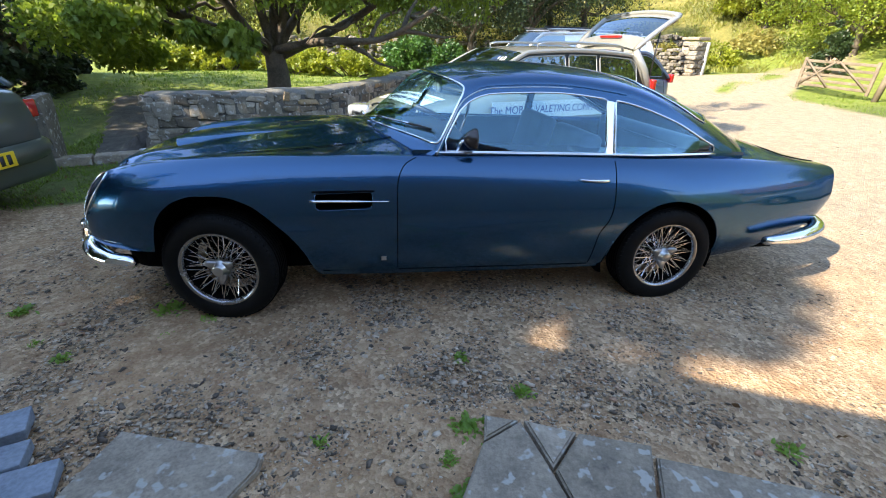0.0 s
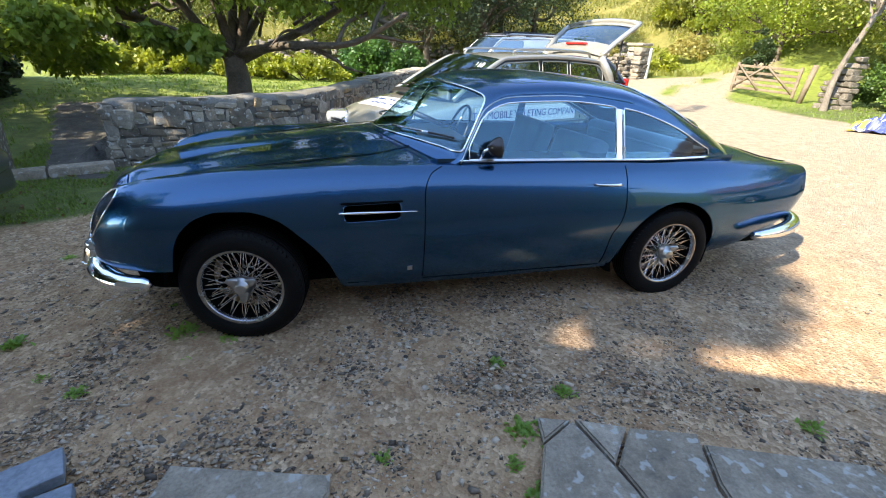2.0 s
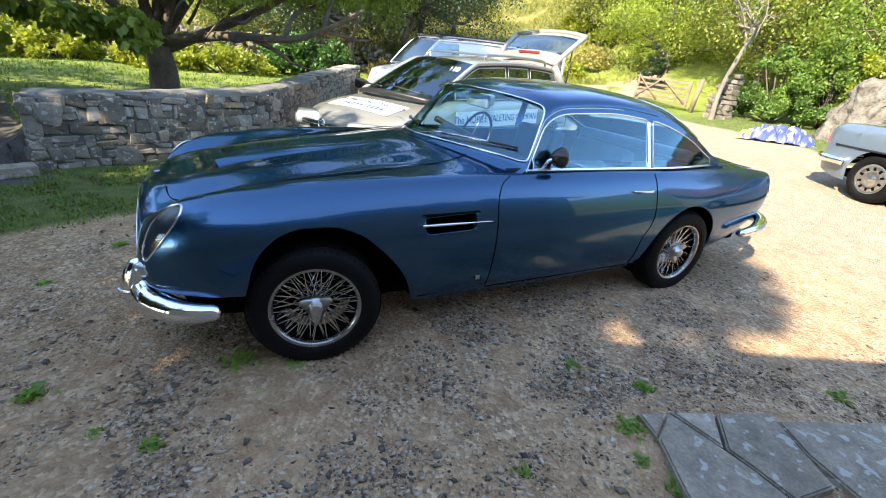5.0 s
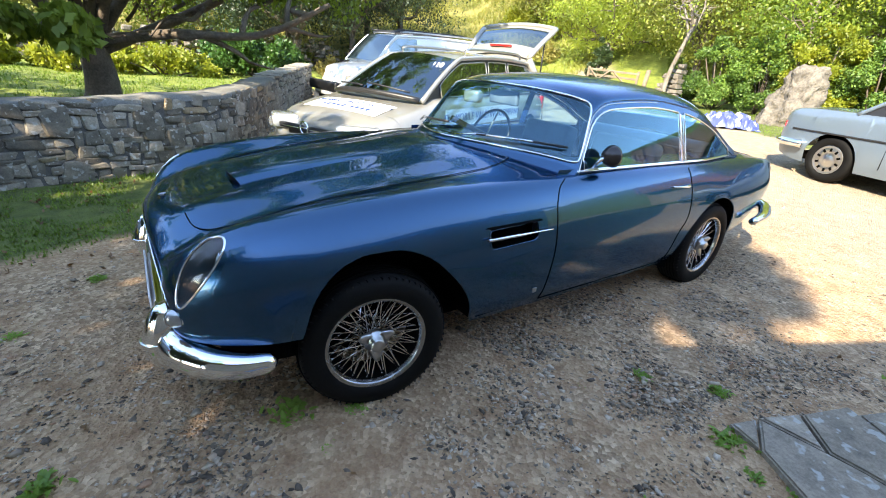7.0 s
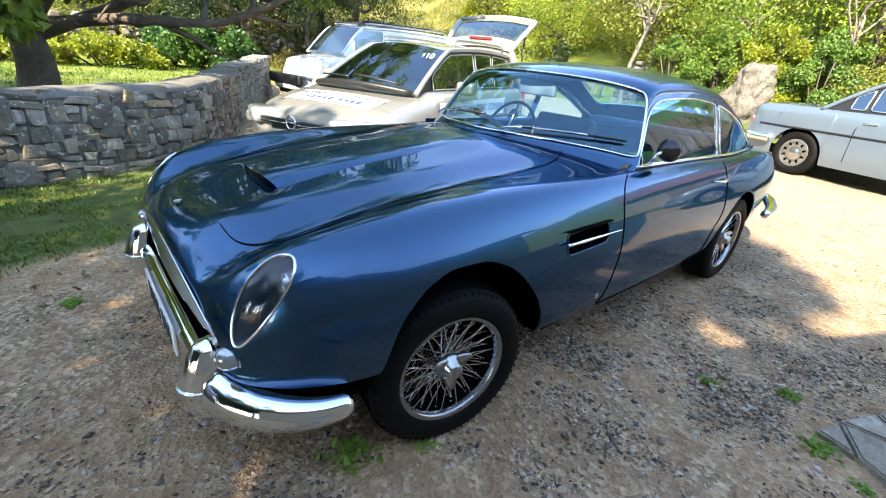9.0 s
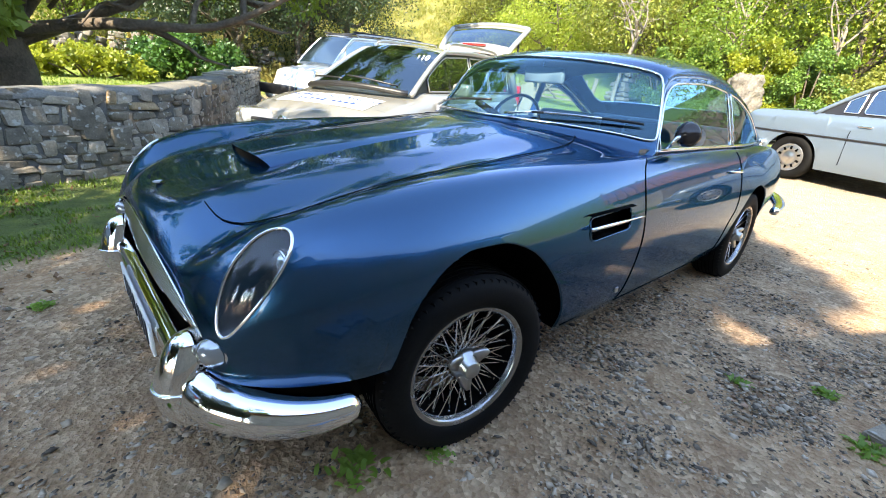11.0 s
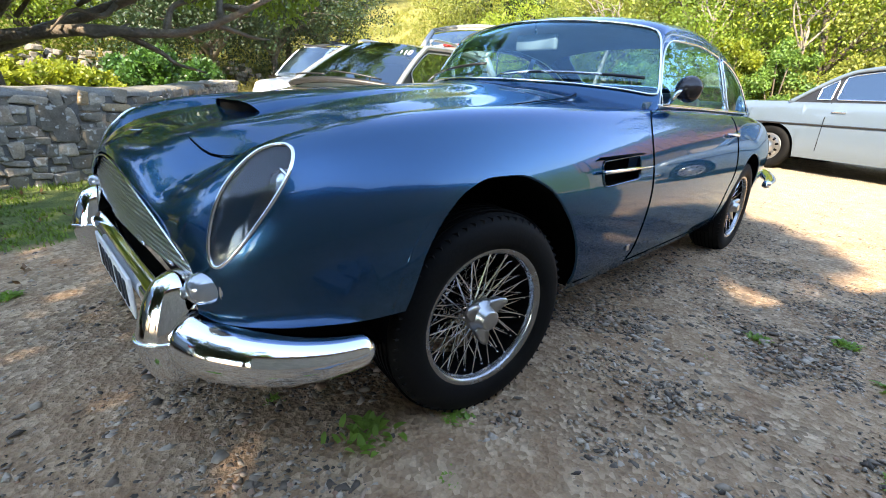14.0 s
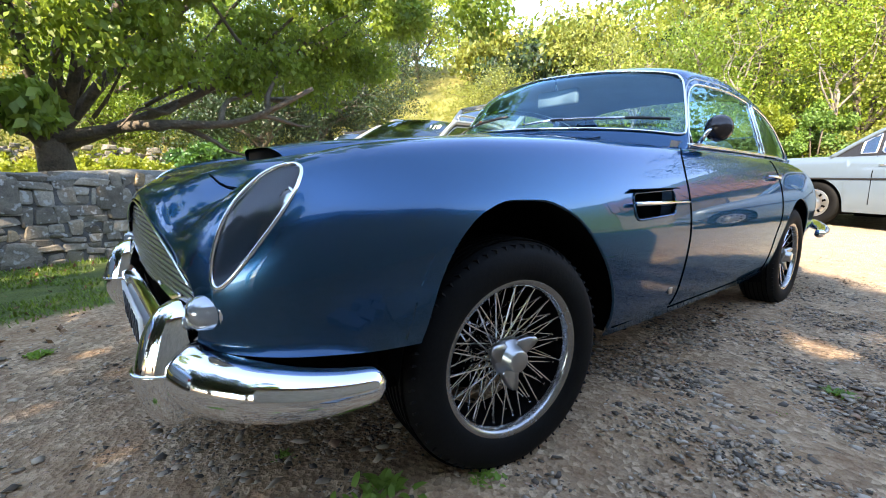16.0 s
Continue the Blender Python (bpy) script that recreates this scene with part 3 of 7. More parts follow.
def section(x, count=64):
    """Half section of the shell at x, from the sill up and over to the middle."""
    w, zc, zs, ys, zu = half_width(x), centre_z(x), crown_z(x), crown_y(x), under_z(x)
    hull = zs - zu
    full = float(ease(0.25, 0.85, x)) * (1 - float(ease(1.3, 1.7, x)))
    tuck = 0.18 + 0.82 * float(ease(-0.45, 0.1, x))
    pts = [(w - 0.085 * tuck, zu), (w - 0.03 * tuck, zu + 0.16 * hull), (w, zu + 0.46 * hull), (w - 0.012, zu + 0.68 * hull),
           (w - 0.40 * (w - ys), zs - 0.125 * hull), (ys + 0.22 * (w - ys), zs - 0.022 * hull), (ys - 0.045, zs), (0.72 * ys, zs - dip(x) + (0.25 + 0.25 * full) * (zc - zs)), (0.45 * ys, zs + (0.68 + 0.17 * full) * (zc - zs)), (0.22 * ys, zs + (0.93 + 0.05 * full) * (zc - zs)), (0.0, zc)]
    line = spline([(0, y, z) for y, z in pts], 160)
    low = zu
    if -0.346 < x < 0.474:
        low = max(low, front_arch(x))
    if abs(x - RX) < RR:
        low = max(low, RZ + math.sqrt(RR * RR - (x - RX) ** 2))
    i = 0
    while i < 120 and line[i].z < low - 1e-9:
        i += 1
    if i:
        a, b = line[i - 1], line[i]
        line = [a.lerp(b, (low - a.z) / (b.z - a.z))] + line[i:]
    split = zu + 0.82 * hull
    j = next(i for i, p in enumerate(line) if p.z >= split)
    a, b = line[j - 1], line[j]
    joint = a.lerp(b, (split - a.z) / (b.z - a.z)) if j else b
    line = resample(line[:j] + [joint], count // 2) + resample([joint] + line[j:], count - count // 2 + 1)[1:]
    k = bow(x)
    return [Vector((x + k * (p.y / 0.65) ** 2, p.y, p.z)) for p in line]


def arch_stations(cx, r, n=26):
    return [cx + r * math.cos(math.pi * i / n) for i in range(n + 1)]


stations = sorted(set([round(x, 5) for x in [*(-0.685 + 0.335 * (i / 30) ** 1.5 for i in range(31)), *arch_stations(0.064, 0.4099, 40), *np.linspace(0.49, 2.08, 54), *arch_stations(RX, RR), *np.linspace(2.84, 3.5, 22), *(3.715 - 0.21 * (i / 12) ** 1.6 for i in range(13))]]))
coupe = thing("classic_coupe", "dark metallic blue classic coupe with wire wheels, parked on gravel", "car")

shell = bmesh.new()
rings = [section(x) for x in stations]
full = [[Vector((p.x, -p.y, p.z)) for p in r] + [Vector((p.x, p.y, p.z)) for p in r[-2::-1]] for r in rings]
rows = sheet(shell, full)
shell.faces.new([v for v in rows[-1]])
from mathutils.bvhtree import BVHTree
tree_before = BVHTree.FromBMesh(shell)


def rounded(points, radius=0.03, n=5):
    """A closed 2D outline with its corners rounded."""
    out, k = [], len(points)
    for i in range(k):
        p, a, b = Vector(points[i]), Vector(points[i - 1]), Vector(points[(i + 1) % k])
        r = radius[i] if isinstance(radius, (list, tuple)) else radius
        da, db = (a - p), (b - p)
        r = min(r, da.length * 0.48, db.length * 0.48)
        s, e = p + da.normalized() * r, p + db.normalized() * r
        for j in range(n + 1):
            t = j / n
            out.append((1 - t) ** 2 * s + 2 * t * (1 - t) * p + t * t * e)
    return out


# side vents
VENT = rounded([(0.495, 0.60), (0.775, 0.605), (0.775, 0.688), (0.495, 0.682)], [0.03, 0.03, 0.02, 0.02], 3)
for s in (-1, 1):
    flat = ((0, s * 0.84, 0), (1, 0, 0), (0, 0, 1))
    inside = cut_region(shell, flat, VENT, lambda c, s=s: 0.40 < c.x < 0.87 and 0.5 < c.z < 0.76 and c.y * s > 0.5)
    bmesh.ops.delete(shell, geom=inside, context="FACES")
# lamp openings, cut along the lamp's own axis
LAMP_TOP, LAMP_FOOT = Vector((-0.487, 0.658, 0.760)), Vector((-0.642, 0.652, 0.545))


def lamp_frame(s):
    """Middle, outward axis, across and up of the slanting lamp cover on side s."""
    top, foot = (Vector((p.x, s * p.y, p.z)) for p in (LAMP_TOP, LAMP_FOOT))
    up = (top - foot).normalized()
    across = Vector((0.20, s * 1.0, -0.05))
    across = (across - up * up.dot(across)).normalized()
    ax = across.cross(up)
    if ax.x > 0:
        ax = -ax
    return (top + foot) / 2, ax, across, up


def lamp_outline(grow=1.0, n=28):
    out = []
    for i in range(n):
        a = 2 * math.pi * i / n
        c, s = math.cos(a), math.sin(a)
        out.append((0.050 * grow * c * (1 + 0.30 * s), 0.134 * grow * s))
    return out


for s in (-1, 1):
    at, ax, across, up = lamp_frame(s)
    if across.cross(up).dot(ax) < 0:
        across = -across
    inside = cut_region(shell, (at, across, up), lamp_outline(), lambda c, s=s: c.x < -0.33 and c.y * s > 0.38 and c.z > 0.42, keep=lambda c: True)
    bmesh.ops.delete(shell, geom=inside, context="FACES")
# doors
DOOR = rounded([(0.895, 0.245), (2.005, 0.225), (2.005, 0.45), (2.075, 0.60), (2.075, 0.90), (0.905, 0.90)], [0.02, 0.02, 0.2, 0.1, 0.01, 0.12], 5)
doors = {}
for s in (-1, 1):
    inside = cut_region(shell, ((0, 0, 0), (1, 0, 0), (0, 0, 1)), DOOR, lambda c, s=s: 0.8 < c.x < 2.2 and c.y * s > 0.55)
    doors[s] = lift_out(shell, inside)
# bonnet
BONNET = rounded([(-0.555, -0.455), (0.70, -0.545), (0.90, -0.46), (0.90, 0.46), (0.70, 0.545), (-0.555, 0.455)], [0.16, 0.1, 0.05, 0.05, 0.1, 0.16], 6)
bonnet_bm = lift_out(shell, cut_region(shell, ((0, 0, 0), (1, 0, 0), (0, 1, 0)), BONNET, lambda c: c.x < 1.0 and abs(c.y) < 0.62 and c.z > 0.66))
# the cabin's hole in the shell
CABIN = [(0.98, -0.60), (2.9, -0.52), (2.9, 0.52), (0.98, 0.60)]
inside = cut_region(shell, ((0, 0, 0), (1, 0, 0), (0, 1, 0)), CABIN, lambda c: 0.9 < c.x < 3.0 and c.z > 0.72)
bmesh.ops.delete(shell, geom=inside, context="FACES")


def on_shell(x, y, z, way):
    """The place on the body met from (x, y, z) along way, and its normal."""
    p, nrm, _, _ = tree_before.ray_cast(Vector((x, y, z)), Vector(way))
    return (p, nrm) if p is not None else (Vector((x, y, z)), -Vector(way))


def side_line(points, s, lift=0.001):
    """Points (x, z) laid onto the flank of side s."""
    out = []
    for x, z in points:
        p, nrm = on_shell(x, s * 2.0, z, (0, -s, 0))
        out.append(p + lift * Vector((0, s, 0)))
    return out


def top_line(points, lift=0.001):
    return [on_shell(x, y, 2.0, (0, 0, -1))[0] + Vector((0, 0, lift)) for x, y in points]


# scoop: a hump in the bonnet, a black sheet for the shade in its mouth
for v in bonnet_bm.verts:
    x, y = v.co.x, abs(v.co.y)
    if x > -0.50:
        ridge = 1 - float(ease(0.10, 0.30, y))
        v.co.z += 0.016 * ridge * float(ease(-0.5, -0.2, x)) * (1 - float(ease(0.5, 0.95, x)))
bonnet_part = part("bonnet", bonnet_bm, blue_paint, coupe)
scoop = bmesh.new()
rings = []
for i in range(26):
    t = i / 25
    x = -0.36 + 1.0 * t
    h, w = 0.033 * (1 - t) ** 1.4, 0.185 - 0.03 * t
    ring = []
    for j in range(21):
        a = -1 + 2 * j / 20
        y = w * a
        zb = on_shell(x, y, 2.0, (0, 0, -1))[0].z + 0.016 * float(ease(-0.5, -0.2, x)) * (1 - float(ease(0.5, 0.95, x)))
        ring.append((x + 0.03 * abs(a) ** 3 * (1 - t), y, zb - 0.003 + (h + 0.003) * (1 - abs(a) ** 5)))
    rings.append(ring)
sheet(scoop, rings)
part("bonnet_scoop", scoop, blue_paint, bonnet_part)
mouth = bmesh.new()
sheet(mouth, [[Vector(p) + Vector((0.012, 0, -0.004)) for p in rings[0]], [(p[0] + 0.012, p[1], on_shell(p[0], p[1], 2.0, (0, 0, -1))[0].z + 0.006) for p in rings[0]]])
part("scoop_mouth", mouth, dark_void, bonnet_part, "black sheet for the shade in the scoop mouth")
for s in (-1, 1):
    door = part("door", doors[s], blue_paint, coupe)
    front = spline([(0.895, 0.25, 0), (0.895, 0.5, 0), (0.90, 0.70, 0), (0.915, 0.77, 0), (0.945, 0.815, 0), (1.0, 0.84, 0)], 40)
    line = side_line([(p.x, p.y) for p in front], s)
    part("shut_line", tube(line, 0.0024, 6), dark_void, door)
    rear = spline([(2.075, 0.815, 0), (2.075, 0.60, 0), (2.055, 0.50, 0), (2.015, 0.42, 0), (2.003, 0.23, 0)], 40)
    part("shut_line", tube(side_line([(p.x, p.y) for p in rear], s), 0.0024, 6), dark_void, door)
    part("shut_line", tube(side_line([(x, 0.236 - 0.018 * (x - 0.9)) for x in np.linspace(0.9, 2.0, 40)], s), 0.0024, 6), dark_void, door)
    grip = [(1.86 + 0.17 * i / 12, 0.733 - 0.008 * i / 12) for i in range(13)]
    line = [p + Vector((0, s * (0.006 + 0.022 * math.sin(math.pi * min(1, i / 12)) ** 0.5), 0)) for i, p in enumerate(side_line(grip, s))]
    part("door_handle", tube(line, lambda t: 0.004 + 0.0075 * t, 8), chrome, door, "chrome door handle")
line = [p for p in resample([Vector((*p, 0)) for p in BONNET], 140)]
part("bonnet_gap", tube([q + Vector((0, 0, 0.002)) for q in top_line([(p.x, p.y) for p in line], 0.001)], 0.0019, 6), dark_void, coupe)
boot = [(3.42, -0.02), (3.40, -0.30), (3.42, -0.44), (3.55, -0.47), (3.66, -0.44)]
for s in (-1, 1):
    part("boot_gap", tube(top_line([(x, s * abs(y)) for x, y in boot], 0.001), 0.0035, 6), dark_void, coupe)
shell_me = bpy.data.meshes.new("shell")
bmesh.ops.recalc_face_normals(shell, faces=shell.faces)
shell.to_mesh(shell_me)
shell.free()
shell_me.shade_smooth()
body = own("body", shell_me, blue_paint, coupe)
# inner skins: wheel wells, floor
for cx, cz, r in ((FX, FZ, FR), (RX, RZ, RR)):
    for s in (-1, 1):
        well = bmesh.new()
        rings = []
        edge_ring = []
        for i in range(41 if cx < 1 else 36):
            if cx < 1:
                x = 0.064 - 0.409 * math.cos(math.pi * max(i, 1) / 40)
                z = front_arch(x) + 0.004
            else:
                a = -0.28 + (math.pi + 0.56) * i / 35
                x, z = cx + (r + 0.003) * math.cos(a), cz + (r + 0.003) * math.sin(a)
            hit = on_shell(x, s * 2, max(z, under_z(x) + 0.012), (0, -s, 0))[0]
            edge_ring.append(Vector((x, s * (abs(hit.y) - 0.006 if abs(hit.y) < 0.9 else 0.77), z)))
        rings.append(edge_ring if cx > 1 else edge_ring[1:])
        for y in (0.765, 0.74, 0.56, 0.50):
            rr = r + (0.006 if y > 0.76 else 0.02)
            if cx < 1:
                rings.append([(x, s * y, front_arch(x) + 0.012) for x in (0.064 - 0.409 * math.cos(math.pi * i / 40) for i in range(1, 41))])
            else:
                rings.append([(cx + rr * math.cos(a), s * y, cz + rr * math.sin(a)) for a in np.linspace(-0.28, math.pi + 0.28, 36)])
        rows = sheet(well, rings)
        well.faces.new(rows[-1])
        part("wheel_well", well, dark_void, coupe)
        lip = []
        for a in np.linspace(0.02, math.pi - 0.02, 40):
            x, z = cx + (r + 0.001) * math.cos(a), cz + (r + 0.001) * math.sin(a)
            if cx < 1:
                x = 0.064 + 0.40 * math.cos(a)
                z = front_arch(x)
            if z > under_z(x) + 0.01:
                lip.append(on_shell(x, s * 2, z + 0.004, (0, -s, 0))[0] + Vector((0, -s * 0.005, -0.003)))
        part("arch_lip", tube(lip, 0.006, 6), blue_paint, coupe)
# added near-black sheet: hides the lit ground under the nose, where shade lies
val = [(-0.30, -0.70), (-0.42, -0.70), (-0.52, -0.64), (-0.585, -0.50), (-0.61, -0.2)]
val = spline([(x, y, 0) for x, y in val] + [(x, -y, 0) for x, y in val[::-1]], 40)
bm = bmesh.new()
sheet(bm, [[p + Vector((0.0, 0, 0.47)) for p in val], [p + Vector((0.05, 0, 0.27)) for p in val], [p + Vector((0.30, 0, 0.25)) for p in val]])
part("valance", bm, dark_void, coupe, "near-black valance sheet that blocks the view under the nose")
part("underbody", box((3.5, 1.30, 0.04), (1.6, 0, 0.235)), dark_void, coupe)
# wider plate added between the wheels to deepen the shade under the sills
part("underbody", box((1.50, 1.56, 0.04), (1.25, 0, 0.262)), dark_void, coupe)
for s in (-1, 1):
    part("vent_box", join(box((0.30, 0.004, 0.10), (0.635, s * 0.775, 0.645)), box((0.30, 0.06, 0.003), (0.635, s * 0.805, 0.694)), box((0.30, 0.06, 0.003), (0.635, s * 0.805, 0.594))), dark_void, coupe)
    line = [Vector((x, s * 0.845, 0.653 - 0.02 * (x - 0.473))) for x in np.linspace(0.473, 0.854, 14)]
    part("vent_strip", tube(line, lambda t: 0.0035 + 0.005 * math.sin(math.pi * min(1, 0.15 + t * 1.2)) ** 0.5, 8, flat=0.9), chrome, coupe, "chrome side strip")
    rim = side_line([(p.x, p.y) for p in VENT], s, 0.0005)
    part("vent_rim", tube(rim, 0.004, 6, True), blue_paint, coupe)
    part("badge", box((0.026, 0.004, 0.024), side_line([(0.822, 0.322)], s, 0.003)[0], 0.001), satin_metal, coupe, "small metal badge")

# ---- cabin of the coupe ----
rail_x = curve_of((0, 1.105), (0.16, 1.185), (0.30, 1.262), (0.42, 1.40), (0.55, 1.72), (0.68, 2.10), (0.80, 2.42), (0.91, 2.70), (1.0, 2.98))
rail_y = curve_of((0, 0.722), (0.16, 0.668), (0.30, 0.625), (0.42, 0.606), (0.55, 0.600), (0.68, 0.606), (0.80, 0.618), (0.91, 0.622), (1.0, 0.600))
rail_z = curve_of((0, 0.852), (0.16, 1.005), (0.30, 1.118), (0.42, 1.168), (0.55, 1.178), (0.68, 1.140), (0.80, 1.048), (0.91, 0.915), (1.0, 0.800))
mid_x = curve_of((0, 0.735), (0.16, 0.91), (0.30, 1.075), (0.42, 1.30), (0.55, 1.66), (0.68, 2.08), (0.80, 2.50), (0.91, 2.95), (1.0, 3.40))
mid_z = curve_of((0, 0.925), (0.16, 1.075), (0.30, 1.205), (0.42, 1.262), (0.55, 1.283), (0.68, 1.258), (0.80, 1.172), (0.91, 1.010), (1.0, 0.795))


def canopy(s, t):
    """Point of the cabin's skin: s from the screen's foot to the boot, t from the left rail (-1) to the right (1)."""
    a = min(1.0, abs(t))
    e = max(0.0, math.cos(a * math.pi / 2)) ** (0.80 if 0.3 < s < 0.8 else 0.92)
    f = 1 - (math.sin(a * math.pi / 2)) ** 1.6 if s < 0.34 else 1 - math.sin(a * math.pi / 2) ** 1.5
    return Vector((rail_x(s) + (mid_x(s) - rail_x(s)) * f, (-1 if t < 0 else 1) * rail_y(s) * math.sin(a * math.pi / 2) ** 1.0, rail_z(s) + (mid_z(s) - rail_z(s)) * e))


def disc(bm, F, outline, rings=10):
    """Fills a 2D outline, mapped by F, with rings of faces to its middle."""
    mid = sum((Vector(p) for p in outline), Vector((0, 0))) / len(outline)
    lines = [[F(*(mid + (Vector(p) - mid) * (1 - k / rings))) for p in outline] for k in range(rings)]
    rows = sheet(bm, lines, True)
    c = bm.verts.new(F(*mid))
    last = rows[-1]
    for i in range(len(last)):
        bm.faces.new((last[i], last[(i + 1) % len(last)], c))


def surround(bm, F, outline, outer, steps=4):
    """Fills between an opening's outline and an outer rectangle (low, high corners) in the same 2D space."""
    (x0, y0), (x1, y1) = outer
    mid = sum((Vector(p) for p in outline), Vector((0, 0))) / len(outline)
    corners = [Vector(c) for c in ((x0, y0), (x1, y0), (x1, y1), (x0, y1))]
    edge = []
    for p in outline:
        d = Vector(p) - mid
        k = min([((x1 if d.x > 0 else x0) - mid.x) / d.x if abs(d.x) > 1e-9 else 1e9, ((y1 if d.y > 0 else y0) - mid.y) / d.y if abs(d.y) > 1e-9 else 1e9])
        edge.append(mid + d * k)
    for c in corners:
        i = min(range(len(edge)), key=lambda j: (edge[j] - c).length)
        edge[i] = c
    sheet(bm, [[F(*(Vector(p).lerp(q, k / steps))) for p, q in zip(outline, edge)] for k in range(steps + 1)], True)


def even(outline, n):
    v = [Vector((*p, 0)) for p in outline]
    return [Vector((p.x, p.y)) for p in resample(v + [v[0]], n, True)]


SCREEN = even(rounded([(0.045, -0.955), (0.02, -0.80), (0.012, 0.0), (0.02, 0.80), (0.045, 0.955), (0.27, 0.95), (0.318, 0.82), (0.318, -0.82), (0.27, -0.95)], 0.10, 6), 120)
BACK = even(rounded([(0.755, -0.62), (0.745, 0), (0.755, 0.62), (0.90, 0.70), (0.925, 0.0), (0.90, -0.70)], 0.08, 6), 96)
roof = bmesh.new()
surround(roof, canopy, SCREEN, ((0.0, -1.0), (0.345, 1.0)), 3)
surround(roof, canopy, BACK, ((0.70, -1.0), (1.0, 1.0)), 6)
ts = [-1 + 2 * j / 60 for j in range(61)]
sheet(roof, [[canopy(s, t) for t in ts] for s in np.linspace(0.345, 0.70, 24)])
bmesh.ops.remove_doubles(roof, verts=roof.verts, dist=0.0008)
part("roof", roof, blue_paint, coupe)
scuttle = bmesh.new()
sheet(scuttle, [[canopy(0.0, t) + Vector((-0.030 * k, 0, -0.020 * k + 0.002)) for t in np.linspace(-1, 1, 60)] for k in range(4)])
part("scuttle", scuttle, blue_paint, coupe)
lining = bmesh.new()
sheet(lining, [[canopy(s, t) * 1.0 + Vector((0, -0.012 * t, -0.018)) for t in np.linspace(-0.97, 0.97, 30)] for s in np.linspace(0.325, 0.74, 16)])
part("headlining", lining, leather, coupe, "dark cloth headlining")
for name, outline in (("windscreen", SCREEN), ("rear_window", BACK)):
    bm = bmesh.new()
    disc(bm, canopy, outline)
    pane = part(name, bm, car_glass, coupe, "clear curved glass")
    pane.visible_shadow = False
    part("chrome_surround", tube([canopy(*p) + Vector((-0.003 if name == "windscreen" else 0.003, 0, 0.004)) for p in outline], 0.0052, 8, True), chrome, pane, "chrome window surround")


def flank(s):
    """The skin of the cabin's side s over (x, z)."""
    def F(x, z):
        top = 1.18
        k = max(0.0, (z - 0.835) / (top - 0.835))
        y = 0.722 - 0.118 * k + 0.002 * math.sin(math.pi * min(1, k)) - 0.075 * float(ease(2.2, 2.95, x)) * (1 - 0.6 * k)
        return Vector((x, s * y, z))
    return F


def rail_height(x):
    lo, hi = 0.0, 1.0
    for _ in range(30):
        m = (lo + hi) / 2
        lo, hi = (m, hi) if rail_x(m) < x else (lo, m)
    return rail_z(lo)


def window_outline(x0, x1, sill, gap, n=24, cut=None):
    """An opening between the sill and the rail, inset by gap."""
    top = []
    for x in np.linspace(x0, x1, n):
        z = rail_height(x) - gap
        if z > sill(x) + 0.004:
            top.append((x, z))
    low = [(x, sill(x)) for x in np.linspace(top[0][0], top[-1][0], n)]
    return [Vector(p) for p in low] + [Vector(p) for p in top[::-1]]


sill_z = lambda x: 0.866 - 0.018 * (x - 1.1)
for s in (-1, 1):
    F = flank(s)
    front = even(window_outline(1.155, 2.035, sill_z, 0.030), 90)
    quarter = even(window_outline(2.085, 2.725, lambda x: sill_z(x) - 0.002, 0.028), 90)
    for name, outline in (("door_window", front), ("quarter_window", quarter)):
        bm = bmesh.new()
        disc(bm, F, outline, 6)
        pane = part(name, bm, car_glass, coupe, "clear flat glass")
        pane.visible_shadow = False
        part("chrome_frame", tube([F(*p) + Vector((0, s * 0.003, 0)) for p in outline], 0.0048, 8, True), chrome, pane, "chrome window frame")
    # pillar between the panes and the skin above them
    post = bmesh.new()
    sheet(post, [[F(x, z) + Vector((0, -s * 0.004, 0)) for x in (2.03, 2.06, 2.09)] for z in np.linspace(0.84, rail_height(2.06) - 0.01, 8)])
    part("door_pillar", post, chrome, coupe, "chrome pillar")
    rim = bmesh.new()
    xs = np.linspace(1.115, 2.855, 60)
    sheet(rim, [[F(x, max(sill_z(x) - 0.03, rail_height(x) - 0.03 + k)) for x in xs] for k in (-0.004, 0.012, 0.026, 0.034)])
    part("cantrail", rim, blue_paint, coupe)
    part("gutter", tube([canopy(k, s) + Vector((0, s * 0.004, -0.004)) for k in np.linspace(0.0, 0.97, 70)], 0.0034, 6), satin_metal, coupe, "bright metal gutter strip")
    lowrail = [F(x, sill_z(x) - 0.006) + Vector((0, s * 0.004, 0)) for x in np.linspace(1.10, 2.74, 30)]
    part("waist_strip", tube(lowrail, 0.006, 6), chrome, coupe, "chrome waist strip")
    # shoulder panel from the shell up to the glass
    sh = bmesh.new()
    xs = np.linspace(0.985, 2.95, 60)
    rows = []
    for k in range(5):
        ring = []
        for x in xs:
            a = on_shell(x, s * crown_y(x) * 0.985, 2.0, (0, 0, -1))[0]
            b = F(x, sill_z(x) + 0.004) + Vector((0, -s * 0.006, 0))
            ring.append(a.lerp(b, k / 4))
        rows.append(ring)
    sheet(sh, rows)
    part("shoulder", sh, blue_paint, coupe)
    # quarter panel behind the rear side glass
    qp = bmesh.new()
    sheet(qp, [[F(x, max(0.80, min(rail_height(x), 0.80 + k * (rail_height(x) - 0.80)))) + Vector((0, -s * 0.003, 0)) for x in np.linspace(2.70, 2.86, 10)] for k in np.linspace(0, 1, 5)])
    part("quarter_panel", qp, blue_paint, coupe)

